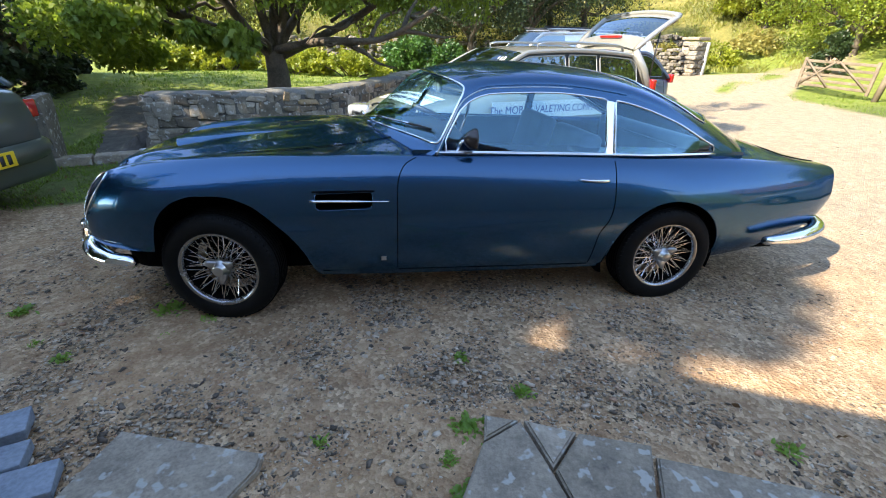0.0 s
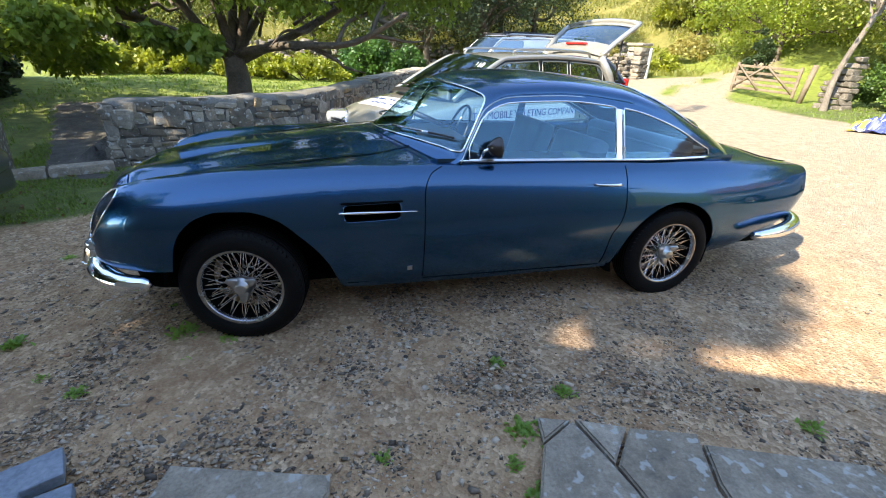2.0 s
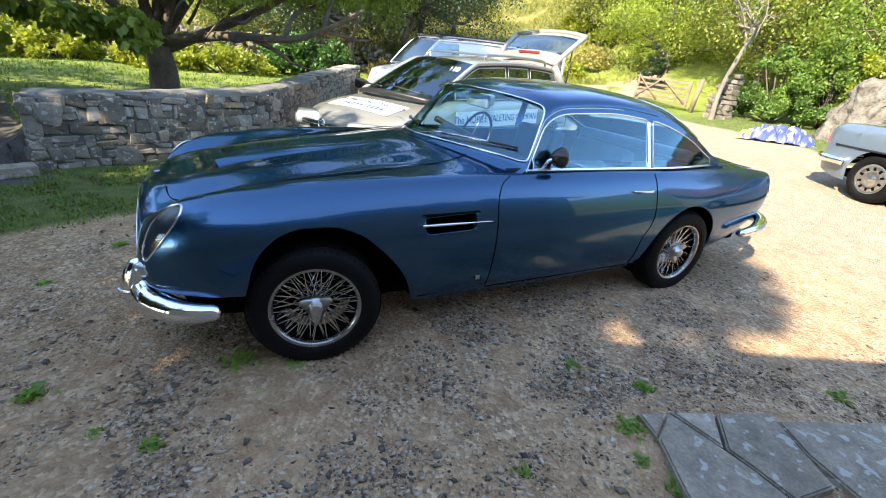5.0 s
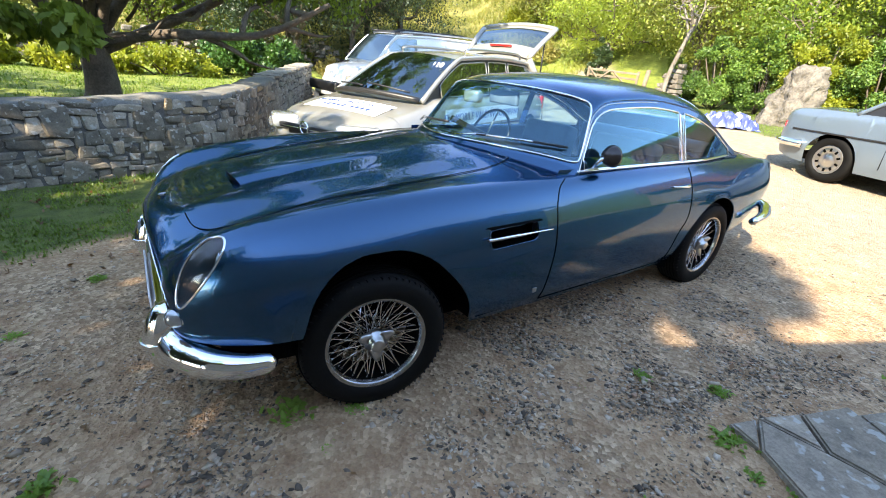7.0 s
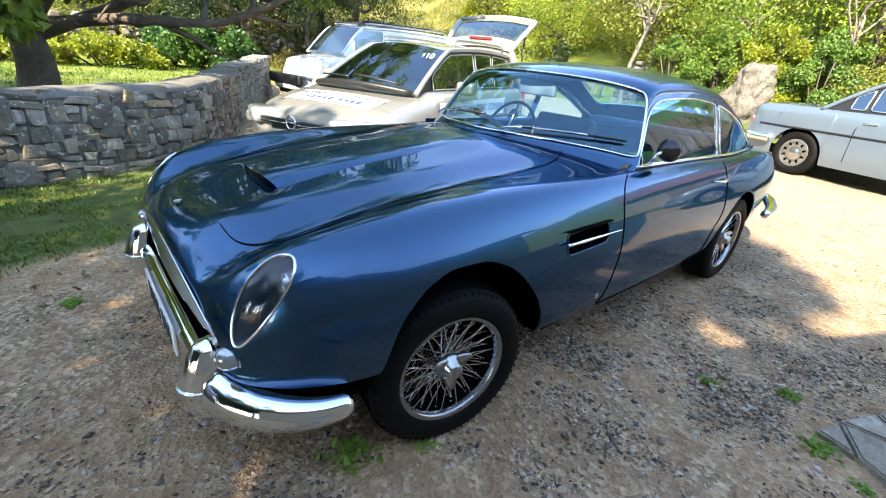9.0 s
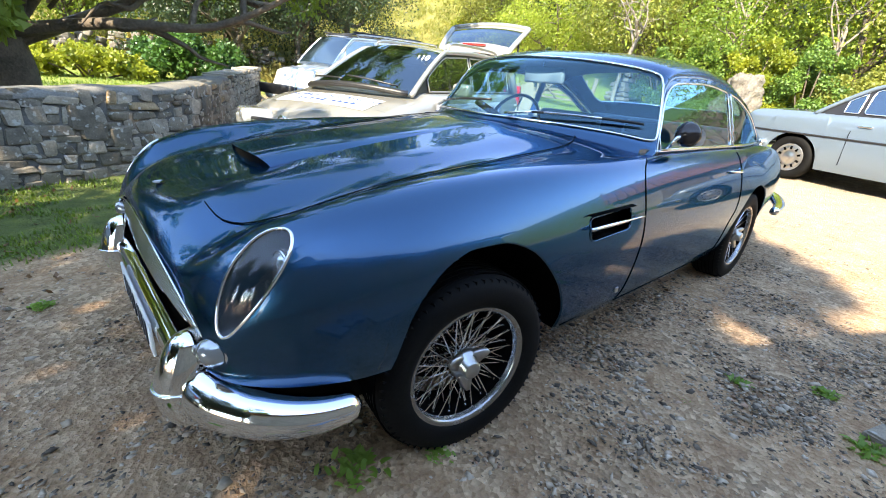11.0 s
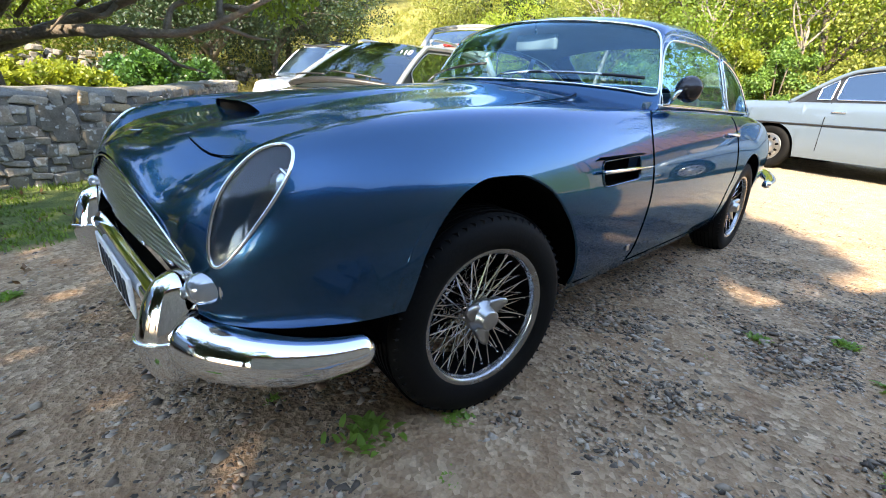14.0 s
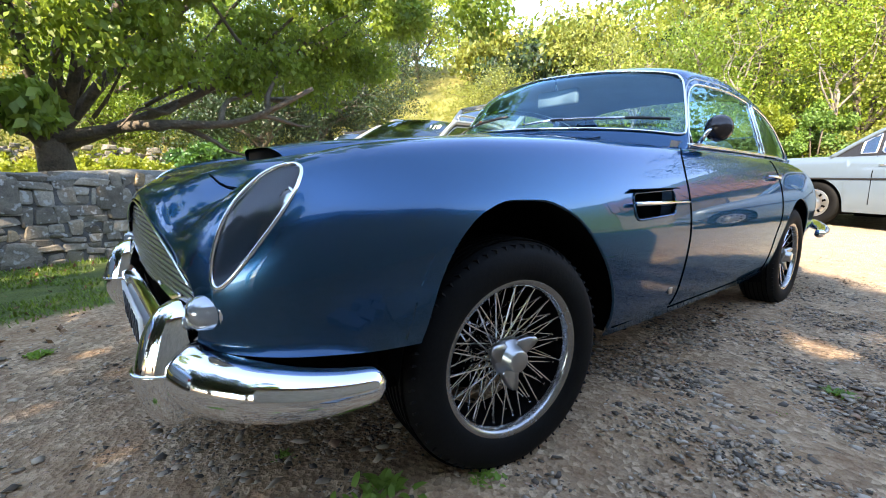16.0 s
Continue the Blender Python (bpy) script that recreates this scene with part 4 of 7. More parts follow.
# inside
part("cabin_floor", box((1.9, 1.24, 0.03), (1.95, 0, 0.30), 0.005), leather, coupe)
part("dashboard", join(box((0.26, 1.14, 0.16), (1.22, 0, 0.785), 0.03, 3), box((0.30, 0.90, 0.016), (1.00, 0, 0.865), 0.006)), black_trim, coupe, "black dashboard")
for s in (-1, 1):
    part("door_card", box((1.05, 0.03, 0.50), (1.60, s * 0.70, 0.60), 0.01), leather, coupe)
    seat = part("seat", box((0.50, 0.50, 0.16), (1.66, s * 0.34, 0.47), 0.05, 3), leather, coupe, "dark blue leather seat")
    bm = box((0.13, 0.48, 0.54), (0, 0, 0), 0.05, 3)
    bmesh.ops.rotate(bm, verts=bm.verts, matrix=Matrix.Rotation(radians(14), 3, "Y"))
    bmesh.ops.translate(bm, verts=bm.verts, vec=(1.97, s * 0.34, 0.66))
    part("backrest", bm, leather, seat)
part("rear_seat", join(box((0.42, 1.1, 0.16), (2.45, 0, 0.52), 0.05, 3), box((0.12, 1.1, 0.40), (2.68, 0, 0.70), 0.05, 3)), leather, coupe, "dark blue leather rear bench")
part("parcel_shelf", box((0.30, 0.96, 0.02), (2.76, 0, 0.83), 0.004), leather, coupe)
wheel_c, ax = Vector((1.40, 0.34, 0.835)), Vector((-0.92, 0, 0.38)).normalized()
u = ax.cross(Vector((0, 1, 0))).normalized()
ring = [wheel_c + 0.195 * (math.cos(a) * Vector((0, 1, 0)) + math.sin(a) * u) for a in np.linspace(0, 2 * math.pi, 40, endpoint=False)]
steering = part("steering_wheel", tube(ring, 0.010, 8, True), black_trim, coupe, "thin-rimmed dark steering wheel")
for a in (0.3, math.pi - 0.3, -math.pi / 2):
    part("spoke", tube([wheel_c - ax * -0.02, wheel_c + 0.19 * (math.cos(a) * Vector((0, 1, 0)) + math.sin(a) * u)], 0.006, 6), satin_metal, steering)
part("column", tube([wheel_c, wheel_c + ax * 0.35], 0.02, 8), black_trim, coupe)
mirror_i = part("rear_view_mirror", box((0.03, 0.25, 0.080), (1.20, -0.01, 1.135), 0.014, 3), mirror_back, coupe, "pale-backed interior mirror")
part("mirror_stem", tube([Vector((1.20, 0, 1.16)), Vector((1.19, 0, 1.235))], 0.006, 6), chrome, mirror_i)

# wipers, door mirror
for y0, y1 in ((0.42, -0.02), (-0.10, -0.56)):
    a = canopy(0.012, y0 / 0.74) + Vector((-0.02, 0, 0.022))
    pts = [canopy(0.03 + 0.035 * k, (y0 + (y1 - y0) * k) / 0.74) + Vector((-0.014, 0, 0.020)) for k in np.linspace(0, 1, 14)]
    arm = part("wiper", tube([a] + pts[2:9], 0.0065, 6), chrome, coupe, "chrome wiper arm")
    part("wiper_blade", tube(pts[2:], 0.0065, 6), black_trim, arm)
for s in (-1,):
    foot = Vector((1.215, s * 0.715, 0.866))
    m = part("door_mirror", tube([foot, foot + Vector((0.01, s * 0.03, 0.05)), foot + Vector((0.03, s * 0.04, 0.062))], 0.009, 8), chrome, coupe, "round door mirror on a chrome stem")
    bm = turned([(0.0, -0.055), (0.020, -0.052), (0.042, -0.030), (0.054, -0.006), (0.056, 0.008), (0.050, 0.012), (0.0, 0.012)], 28, "x")
    bmesh.ops.translate(bm, verts=bm.verts, vec=foot + Vector((0.075, s * 0.045, 0.066)))
    part("mirror_head", bm, mirror_dark_reflection, m, "chrome mirror head, coloured dark for the shaded house it reflects")

# ---- wheels and brightwork of the coupe ----
def wire_wheel(at, s, turn, camber=0.0):
    """A wheel with its outer face on side s: tyre, rim, hub, knock-off spinner, wire spokes."""
    w = new("wheel")
    w.parent = coupe
    w.matrix_basis = Matrix.Translation(at) @ Matrix.Rotation(radians(turn), 4, "Z") @ Matrix.Rotation(0 if s > 0 else math.pi, 4, "Z")
    R = 0.297
    tyre = turned([(0.188, 0.055), (0.196, 0.074), (0.225, 0.087), (0.262, 0.085), (0.284, 0.072), (0.292, 0.058), (R, 0.040), (R + 0.001, 0.0), (R, -0.064), (0.292, -0.082), (0.270, -0.108), (0.225, -0.112), (0.190, -0.08)], 72)
    part("tyre", tyre, rubber, w, "black radial tyre with fine tread")
    for y in (-0.068, -0.045, -0.022, 0.0, 0.022, 0.045):
        part("tread_groove", tube([Vector(((R + 0.0015) * math.cos(a), y, (R + 0.0015) * math.sin(a))) for a in np.linspace(0, 2 * math.pi, 60, endpoint=False)], 0.003, 4, True), dark_void, w)
    tread = bmesh.new()
    for i in range(64):
        for y, lean in ((0.064, 0.5), (0.034, -0.35), (0.008, 0.35), (-0.02, -0.35), (-0.05, 0.35), (-0.082, -0.5)):
            block = box((0.0045, 0.024, 0.011), (0, 0, 0))
            turn_m = Matrix.Rotation(2 * math.pi * (i + 0.5 * (y > 0.02)) / 64, 4, "Y") @ Matrix.Translation((0, y, R - 0.0045 - (0.008 if abs(y + 0.009) > 0.06 else 0))) @ Matrix.Rotation(lean, 4, "Z")
            bmesh.ops.transform(block, verts=block.verts, matrix=turn_m)
            join(tread, block)
    tagged(part("tread", tread, rubber, w, "", False), kind="stuff")
    rim = turned([(0.184, 0.052), (0.186, 0.066), (0.190, 0.074), (0.207, 0.078), (0.2115, 0.074), (0.208, 0.068), (0.193, 0.060), (0.187, 0.048)], 72)
    part("rim", rim, rim_metal, w, "dull chrome rim")
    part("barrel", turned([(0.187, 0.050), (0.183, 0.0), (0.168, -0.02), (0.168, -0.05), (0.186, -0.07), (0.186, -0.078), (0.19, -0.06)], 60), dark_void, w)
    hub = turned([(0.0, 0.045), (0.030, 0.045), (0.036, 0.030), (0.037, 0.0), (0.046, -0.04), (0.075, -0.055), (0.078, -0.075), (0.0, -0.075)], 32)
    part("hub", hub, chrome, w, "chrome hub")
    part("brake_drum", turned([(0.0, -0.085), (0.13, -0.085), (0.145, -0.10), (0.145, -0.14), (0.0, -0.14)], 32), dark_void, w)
    spin = turned([(0.0, 0.092), (0.024, 0.092), (0.029, 0.088), (0.030, 0.066), (0.046, 0.058), (0.050, 0.042), (0.0, 0.042)], 28)
    spinner = part("spinner", spin, satin_metal, w, "satin three-eared knock-off spinner")
    for k in range(3):
        a = 2 * math.pi * k / 3 + 0.5
        ear = bmesh.new()
        ca, sa = math.cos(a), math.sin(a)
        rings = []
        for r, hw, h in ((0.022, 0.036, 0.056), (0.046, 0.030, 0.060), (0.066, 0.021, 0.066), (0.080, 0.010, 0.071)):
            c = Vector((r * ca, 0, r * sa))
            side = Vector((-sa, 0, ca)) * hw
            rings.append([c + side + Vector((0, h - 0.006, 0)), c + side * 0.6 + Vector((0, h + 0.006, 0)), c - side * 0.6 + Vector((0, h + 0.006, 0)), c - side + Vector((0, h - 0.006, 0))])
        rows = sheet(ear, rings, True)
        ear.faces.new(rows[0])
        ear.faces.new(rows[-1][::-1])
        part("ear", ear, satin_metal, spinner)
    def spoke_mesh(r0, y0, r1, y1, swing):
        a = Vector((r0, y0, 0))
        b = Vector((r1 * math.cos(swing), y1, r1 * math.sin(swing)))
        bm = tube([a, b], 0.0023, 5)
        bm2 = tube([b, b + (b - a).normalized() * 0.014], 0.0046, 5)
        me = bpy.data.meshes.new("spoke")
        join(bm, bm2).to_mesh(me)
        me.materials.append(spoke_metal)
        return me
    sets = [(0.034, 0.030, 0.186, 0.048, 0.62), (0.034, 0.018, 0.184, 0.030, -0.62), (0.060, -0.048, 0.182, 0.012, 0.45), (0.060, -0.048, 0.182, -0.002, -0.45)]
    return w, [spoke_mesh(*q) for q in sets]


hubs = [((0.0, -0.735, 0.285), -1, -9), ((0.0, 0.735, 0.285), 1, -9), ((2.485, -0.725, 0.250), -1, 0), ((2.485, 0.725, 0.250), 1, 0)]
spoke_meshes = None
for at, s, turn in hubs:
    w, meshes = wire_wheel(at, s, turn)
    spoke_meshes = spoke_meshes or meshes
    for k, me in enumerate(spoke_meshes):
        n = 18
        for i in range(n):
            ob = own("wire_spoke", me, spoke_metal, w)
            ob.matrix_basis = Matrix.Rotation(2 * math.pi * (i + 0.25 * k) / n, 4, "Y")

# headlamps
for s in (-1, 1):
    at, ax, across, up = lamp_frame(s)
    ring = []
    for a, b in lamp_outline(1.0, 56):
        q = at + across * a + up * b
        p, nrm, _, _ = tree_before.ray_cast(q + ax * 0.4, -ax)
        ring.append(p if p is not None else q)
    lamp = part("headlamp", tube([p + ax * 0.001 for p in ring], 0.0042, 8, True), chrome, coupe, "slanting glass-covered headlamp with chrome ring")
    mid = sum(ring, Vector()) / len(ring)
    cover = bmesh.new()
    rows = [[p.lerp(mid, k / 8) + ax * 0.022 * math.sin(math.pi / 2 * k / 8) for p in ring] for k in range(8)]
    rr = sheet(cover, rows, True)
    c = cover.verts.new(mid + ax * 0.022)
    for i in range(len(ring)):
        cover.faces.new((rr[-1][i], rr[-1][(i + 1) % len(ring)], c))
    pane = part("lamp_cover", cover, lamp_glass, lamp, "clear glass lamp cover")
    pane.visible_shadow = False
    back = Vector((0.13, 0, 0.0))
    bucket = bmesh.new()
    sheet(bucket, [[p.lerp(mid, q) + back * q2 for p in ring] for q, q2 in ((0.0, 0.0), (0.04, 0.3), (0.08, 0.7), (0.2, 1.0), (0.6, 1.1), (0.95, 1.15))], True)
    part("lamp_bowl", bucket, bowl_paint, lamp, "dark painted lamp bowl")
    face = turned([(0.0, -0.020), (0.020, -0.017), (0.035, -0.010), (0.042, 0.0), (0.045, 0.004), (0.047, 0.0), (0.047, 0.03)], 36, "x")
    bmesh.ops.translate(face, verts=face.verts, vec=mid + Vector((0.066, s * 0.004, 0.014)))
    part("lamp_lens", face, reflector, lamp, "round fluted lamp lens")
    rim2 = [mid + Vector((0.064, s * 0.004 + 0.047 * math.cos(a), 0.014 + 0.047 * math.sin(a))) for a in np.linspace(0, 2 * math.pi, 40, endpoint=False)]
    part("lamp_rim", tube(rim2, 0.004, 6, True), chrome, lamp)
    # indicator lamp under the headlamp
    q = Vector((-0.634, s * 0.618, 0.490))
    bm = turned([(0.0, -0.050), (0.018, -0.047), (0.030, -0.034), (0.035, -0.012), (0.035, 0.03)], 24, "x")
    bmesh.ops.translate(bm, verts=bm.verts, vec=q)
    ind = part("front_indicator", bm, clear_lens, coupe, "clear side lamp in a chrome ring")
    part("chrome_ring", tube([q + Vector((0.002, 0.037 * math.cos(a), 0.037 * math.sin(a))) for a in np.linspace(0, 2 * math.pi, 28, endpoint=False)], 0.005, 6, True), chrome, ind)

# grille: a bright mouth with horizontal slats


def mouth_span(y):
    top, low = 0.668 - 0.125 * (abs(y) / 0.55) ** 1.55, 0.462 + 0.030 * (abs(y) / 0.6) ** 2
    return low, top


grille = part("grille", tube([Vector((-0.688 + 0.028 * (y / 0.65) ** 2, y, mouth_span(y)[1] - 0.002)) for y in np.linspace(-0.57, 0.57, 40)], 0.0028, 8), chrome, coupe, "chrome-framed grille with fine slats")
dark = bmesh.new()
sheet(dark, [[Vector((-0.60 + 0.028 * (y / 0.65) ** 2, y, z)) for y in np.linspace(-0.58, 0.58, 20)] for z in (0.42, 0.52, 0.655)])
part("backing", dark, dark_void, grille)
for k in range(15):
    line = []
    z = 0.470 + 0.0130 * k
    for y in np.linspace(-0.56, 0.56, 46):
        lo, hi = mouth_span(y)
        if lo + 0.004 < z < hi - 0.004:
            line.append(Vector((-0.672 + 0.028 * (y / 0.65) ** 2, y, z)))
    if len(line) > 3:
        part("slat", tube(line, 0.0060, 6, flat=0.9), slat_metal, grille)
# front bumper: blade that wraps round each corner, with overriders
def blade(points, radius, flat):
    return tube(spline(points, 60), radius, 14, flat=flat)


def blade_end(t):
    return 0.064 * (0.55 + 0.45 * min(1.0, t / 0.16)) * (1 - 0.62 * max(0.0, t - 0.30)) * math.sqrt(max(0.01, 1 - max(0.0, (t - 0.92) / 0.081) ** 2))


centre = [(-0.672, y, 0.372) for y in (-0.50, -0.30, 0.0, 0.30, 0.50)]
front_bumper = part("front_bumper", blade(centre, 0.043, 1.0), chrome, coupe, "polished chrome wrap-round bumper")
for s in (-1, 1):
    wing = [(-0.668, s * 0.50, 0.370), (-0.664, s * 0.565, 0.360), (-0.635, s * 0.645, 0.354), (-0.575, s * 0.725, 0.350), (-0.49, s * 0.780, 0.347), (-0.382, s * 0.800, 0.343)]
    part("bumper_wing", blade(wing, blade_end, 1.0), chrome, front_bumper)
    rings = []
    c = Vector((-0.694, s * 0.512, 0.362))
    profile = spline([(0.002, 0, -0.118), (0.032, 0, -0.112), (0.054, 0, -0.088), (0.066, 0, -0.044), (0.068, 0, 0.0), (0.064, 0, 0.044), (0.056, 0, 0.084), (0.042, 0, 0.116), (0.022, 0, 0.132), (0.002, 0, 0.136)], 26)
    for p in profile:
        back = 0.018 * max(0.0, p.z / 0.1) + 0.006 * max(0.0, -p.z / 0.1)
        rings.append([c + Vector((back + p.x * 1.05 * math.cos(a), p.x * 0.92 * math.sin(a), p.z)) for a in np.linspace(0, 2 * math.pi, 32, endpoint=False)])
    bm = bmesh.new()
    rr = sheet(bm, rings, True)
    bm.faces.new(rr[0])
    bm.faces.new(rr[-1][::-1])
    over = part("overrider", bm, chrome, front_bumper)
    part("band", tube([c + Vector((0.0715 * math.cos(a), 0.0625 * math.sin(a), 0.004)) for a in np.linspace(0, 2 * math.pi, 32, endpoint=False)], 0.0045, 6, True), chrome, over)
    part("bumper_iron", tube([Vector((-0.68, s * 0.46, 0.36)), Vector((-0.50, s * 0.46, 0.36))], 0.02, 8), dark_void, front_bumper)
plate = part("number_plate", box((0.008, 0.50, 0.11), (-0.722, 0, 0.345), 0.003), plate_white, coupe, "pale number plate under the grille")
for y in (-0.19, -0.135, -0.08, 0.0, 0.055, 0.11, 0.165):
    part("plate_bar", box((0.003, 0.03, 0.07), (-0.7275, y, 0.345)), ink, plate)
rb = [(3.11, -0.824, 0.338), (3.30, -0.806, 0.342), (3.46, -0.760, 0.345), (3.59, -0.695, 0.357), (3.67, -0.58, 0.360), (3.72, -0.3, 0.362), (3.73, 0, 0.362)]
rb = rb + [(x, -y, z) for x, y, z in rb[-2::-1]]
part("rear_bumper", blade(rb, lambda t: 0.049 * min(1.0, 0.50 + 4.0 * min(t, 1 - t)) ** 0.8, 0.9), chrome, coupe, "polished chrome rear bumper")
for s in (-1, 1):
    for k, m in enumerate((red_lens, amber_lens, clear_lens)):
        bm = turned([(0.0, 0.02), (0.022, 0.014), (0.029, 0.0), (0.029, -0.03)], 20, "x")
        bmesh.ops.translate(bm, verts=bm.verts, vec=(3.672, s * (0.56 - 0.045 * k), 0.60 - 0.07 * k))
        part("tail_lamp", bm, m, coupe)
bm = turned([(0.0, -0.004), (0.016, -0.003), (0.020, 0.0)], 20, "z")
bmesh.ops.translate(bm, verts=bm.verts, vec=top_line([(-0.605, 0)], 0.004)[0])
part("bonnet_badge", bm, satin_metal, coupe, "small winged metal badge")

# ---- other parked cars ----
def plain_car(name, label, at, paint_mat, L, W, H, wheelbase, front_over, bonnet_h, belt, screen, roof_span, rear_slope, wheel_r=0.31, estate=True, group="parked cars", tailgate=False, roof_in=0.16, panelled=False, lamp=None, glass_in=0.07):
    """A parked car along x, nose at x = 0 and tail at L, ground at 0. screen: the foot and head of the windscreen;
    roof_span: where the roof ends; rear_slope: where the back glass meets the tail."""
    car = thing(name, label, "car", at, group)
    fx, rx = front_over, front_over + wheelbase
    hw = curve_of((0, 0.30 * W), (0.05, 0.38 * W), (0.18, 0.445 * W), (0.45, 0.485 * W), (1.2, 0.5 * W), (L - 1.0, 0.5 * W), (L - 0.25, 0.475 * W), (L - 0.06, 0.44 * W), (L, 0.40 * W))
    tail_h = belt if estate else belt - 0.02
    top = curve_of((0, 0.47), (0.05, 0.55), (0.16, 0.625), (0.35, bonnet_h - 0.13), (0.6 * screen[0] + 0.1, bonnet_h - 0.045), (screen[0], bonnet_h), (screen[0] + 0.25, belt), (L - 0.3, tail_h), (L - 0.08, tail_h - 0.03), (L, tail_h - 0.10))
    low = curve_of((0, 0.30), (0.08, 0.22), (0.4, 0.20), (L - 0.5, 0.21), (L - 0.1, 0.28), (L, 0.36))
    ar = wheel_r + 0.045

    def ring(x):
        w, t, b = hw(x), top(x), low(x)
        pts = [(w - 0.05, b), (w - 0.012, b + 0.14), (w, b + 0.45 * (t - b)), (w - 0.02, t - 0.13), (w - 0.075, t - 0.025), (w - 0.2, t), (0.3 * w, t + 0.02), (0, t + 0.025)]
        line = spline([(0, y, z) for y, z in pts], 90)
        lo = b
        for cx in (fx, rx):
            if abs(x - cx) < ar:
                lo = max(lo, wheel_r + math.sqrt(ar * ar - (x - cx) ** 2))
        i = 0
        while i < 70 and line[i].z < lo - 1e-9:
            i += 1
        if i:
            a, c = line[i - 1], line[i]
            line = [a.lerp(c, (lo - a.z) / (c.z - a.z))] + line[i:]
        line = resample(line, 30)
        return [Vector((x + 0.10 * (p.y / (0.5 * W)) ** 2 * max(0, 1 - x / 0.8), -p.y, p.z)) for p in line] + [Vector((x + 0.10 * (p.y / (0.5 * W)) ** 2 * max(0, 1 - x / 0.8), p.y, p.z)) for p in line[-2::-1]]

    xs = sorted({round(x, 4) for x in [0, 0.02, 0.05, 0.1, *np.linspace(0.16, L - 0.2, 50), L - 0.1, L - 0.05, L - 0.02, L, *[fx + ar * math.cos(math.pi * i / 18) for i in range(19)], *[rx + ar * math.cos(math.pi * i / 18) for i in range(19)]]})
    bm = bmesh.new()
    rows = sheet(bm, [ring(x) for x in xs])
    bm.faces.new(rows[0])
    bm.faces.new(rows[-1])
    part("body", bm, paint_mat, car)
    part("underbody", box((L - 0.3, W * 0.72, 0.08), (L / 2, 0, 0.27)), dark_void, car)
    # cabin skin: foot and head lines
    yb, yt = 0.5 * W - glass_in, 0.5 * W - roof_in
    foot = [(screen[0], belt - 0.01), (rear_slope, tail_h - 0.005)]
    zr = H

    def skin(x):
        """Height of the roof's edge over x."""
        if x < screen[1]:
            k = (x - screen[0]) / (screen[1] - screen[0])
            return belt - 0.02 + (zr - 0.06 - belt + 0.02) * (0.75 * k + 0.25 * math.sin(k * math.pi / 2))
        if x < roof_span:
            k = (x - screen[1]) / (roof_span - screen[1])
            return zr - 0.06 + 0.035 * math.sin(k * math.pi)
        k = (x - roof_span) / (rear_slope - roof_span)
        return zr - 0.06 + (tail_h - zr + 0.05) * (1 - math.cos(k * math.pi / 2)) ** (0.9 if estate else 0.75)

    def side(s):
        def F(x, z):
            k = min(1.0, max(0.0, (z - belt + 0.05) / (zr - belt)))
            return Vector((x, s * (yb - (yb - yt) * k), z))
        return F
    for s in (-1, 1):
        F = side(s)
        bm = bmesh.new()
        xs2 = np.linspace(screen[0] + 0.02, rear_slope - 0.01, 60)
        n = 4
        sheet(bm, [[F(x, belt - 0.03 + (max(belt - 0.03, skin(x)) - belt + 0.03) * k / n) - Vector((0, s * 0.012, 0)) for x in xs2] for k in range(n + 1)])
        part("pillar_panel", bm, paint_mat if panelled else black_trim, car)
        # panes, each with its frame, proud of the panel
        edges = [screen[0] + 0.33, *( [screen[1] + 0.62, roof_span - 0.62 if estate else rear_slope - 0.62, rear_slope - 0.18] if estate else [screen[1] + 0.80, rear_slope - 0.30])]
        for a, b in list(zip(edges, edges[1:]))[:1 if panelled else None]:
            pts_low = [(x, belt + 0.015) for x in np.linspace(a + 0.03, b - 0.03, 14)]
            pts_top = [(x, skin(x) - 0.05) for x in np.linspace(a + 0.03, b - 0.03, 14)]
            pts_top = [p for p in pts_top if p[1] > belt + 0.03]
            pts_low = [(x, z) for x, z in pts_low if pts_top and pts_top[0][0] <= x + 1e-6 and x <= pts_top[-1][0] + 1e-6]
            outline = even([Vector(p) for p in pts_low + pts_top[::-1]], 48)
            bm = bmesh.new()
            disc(bm, F, outline, 4)
            pane = part("side_window", bm, dark_glass, car, "tinted side glass")
            part("window_frame", tube([F(*p) for p in outline], 0.008, 6, True), chrome if not estate else paint_mat, pane)
            if estate or a == edges[0]:
                xg = b
                part("shut_line", tube([F(xg, belt - 0.02) + Vector((0, s * 0.004, 0)), Vector((xg, s * (0.5 * W + 0.002), belt - 0.25)), Vector((xg, s * (0.5 * W - 0.004), 0.32))], 0.004, 5), dark_void, car)
            if estate or a == edges[0]:
                part("door_handle", box((0.16, 0.03, 0.025), (b - 0.14, s * (0.5 * W - 0.012), belt - 0.14), 0.008), chrome if not estate else paint_mat, car)
        part("pillar", tube([F(x, skin(x)) for x in np.linspace(screen[0] + 0.0, rear_slope, 50)], 0.027, 8), paint_mat, car)
        part("rub_strip", tube([Vector((x, s * (hw(x) + 0.004), 0.60 if estate else 0.66)) for x in np.linspace(0.5, L - 0.25, 24) if min(abs(x - fx), abs(x - rx)) > (0 if not estate else ar)], 0.010, 6, flat=1.4), black_trim, car)
        m = part("door_mirror", box((0.12, 0.20, 0.13), (screen[0] + 0.55, s * (0.5 * W + 0.08), belt + 0.05), 0.04, 3), paint_mat, car)
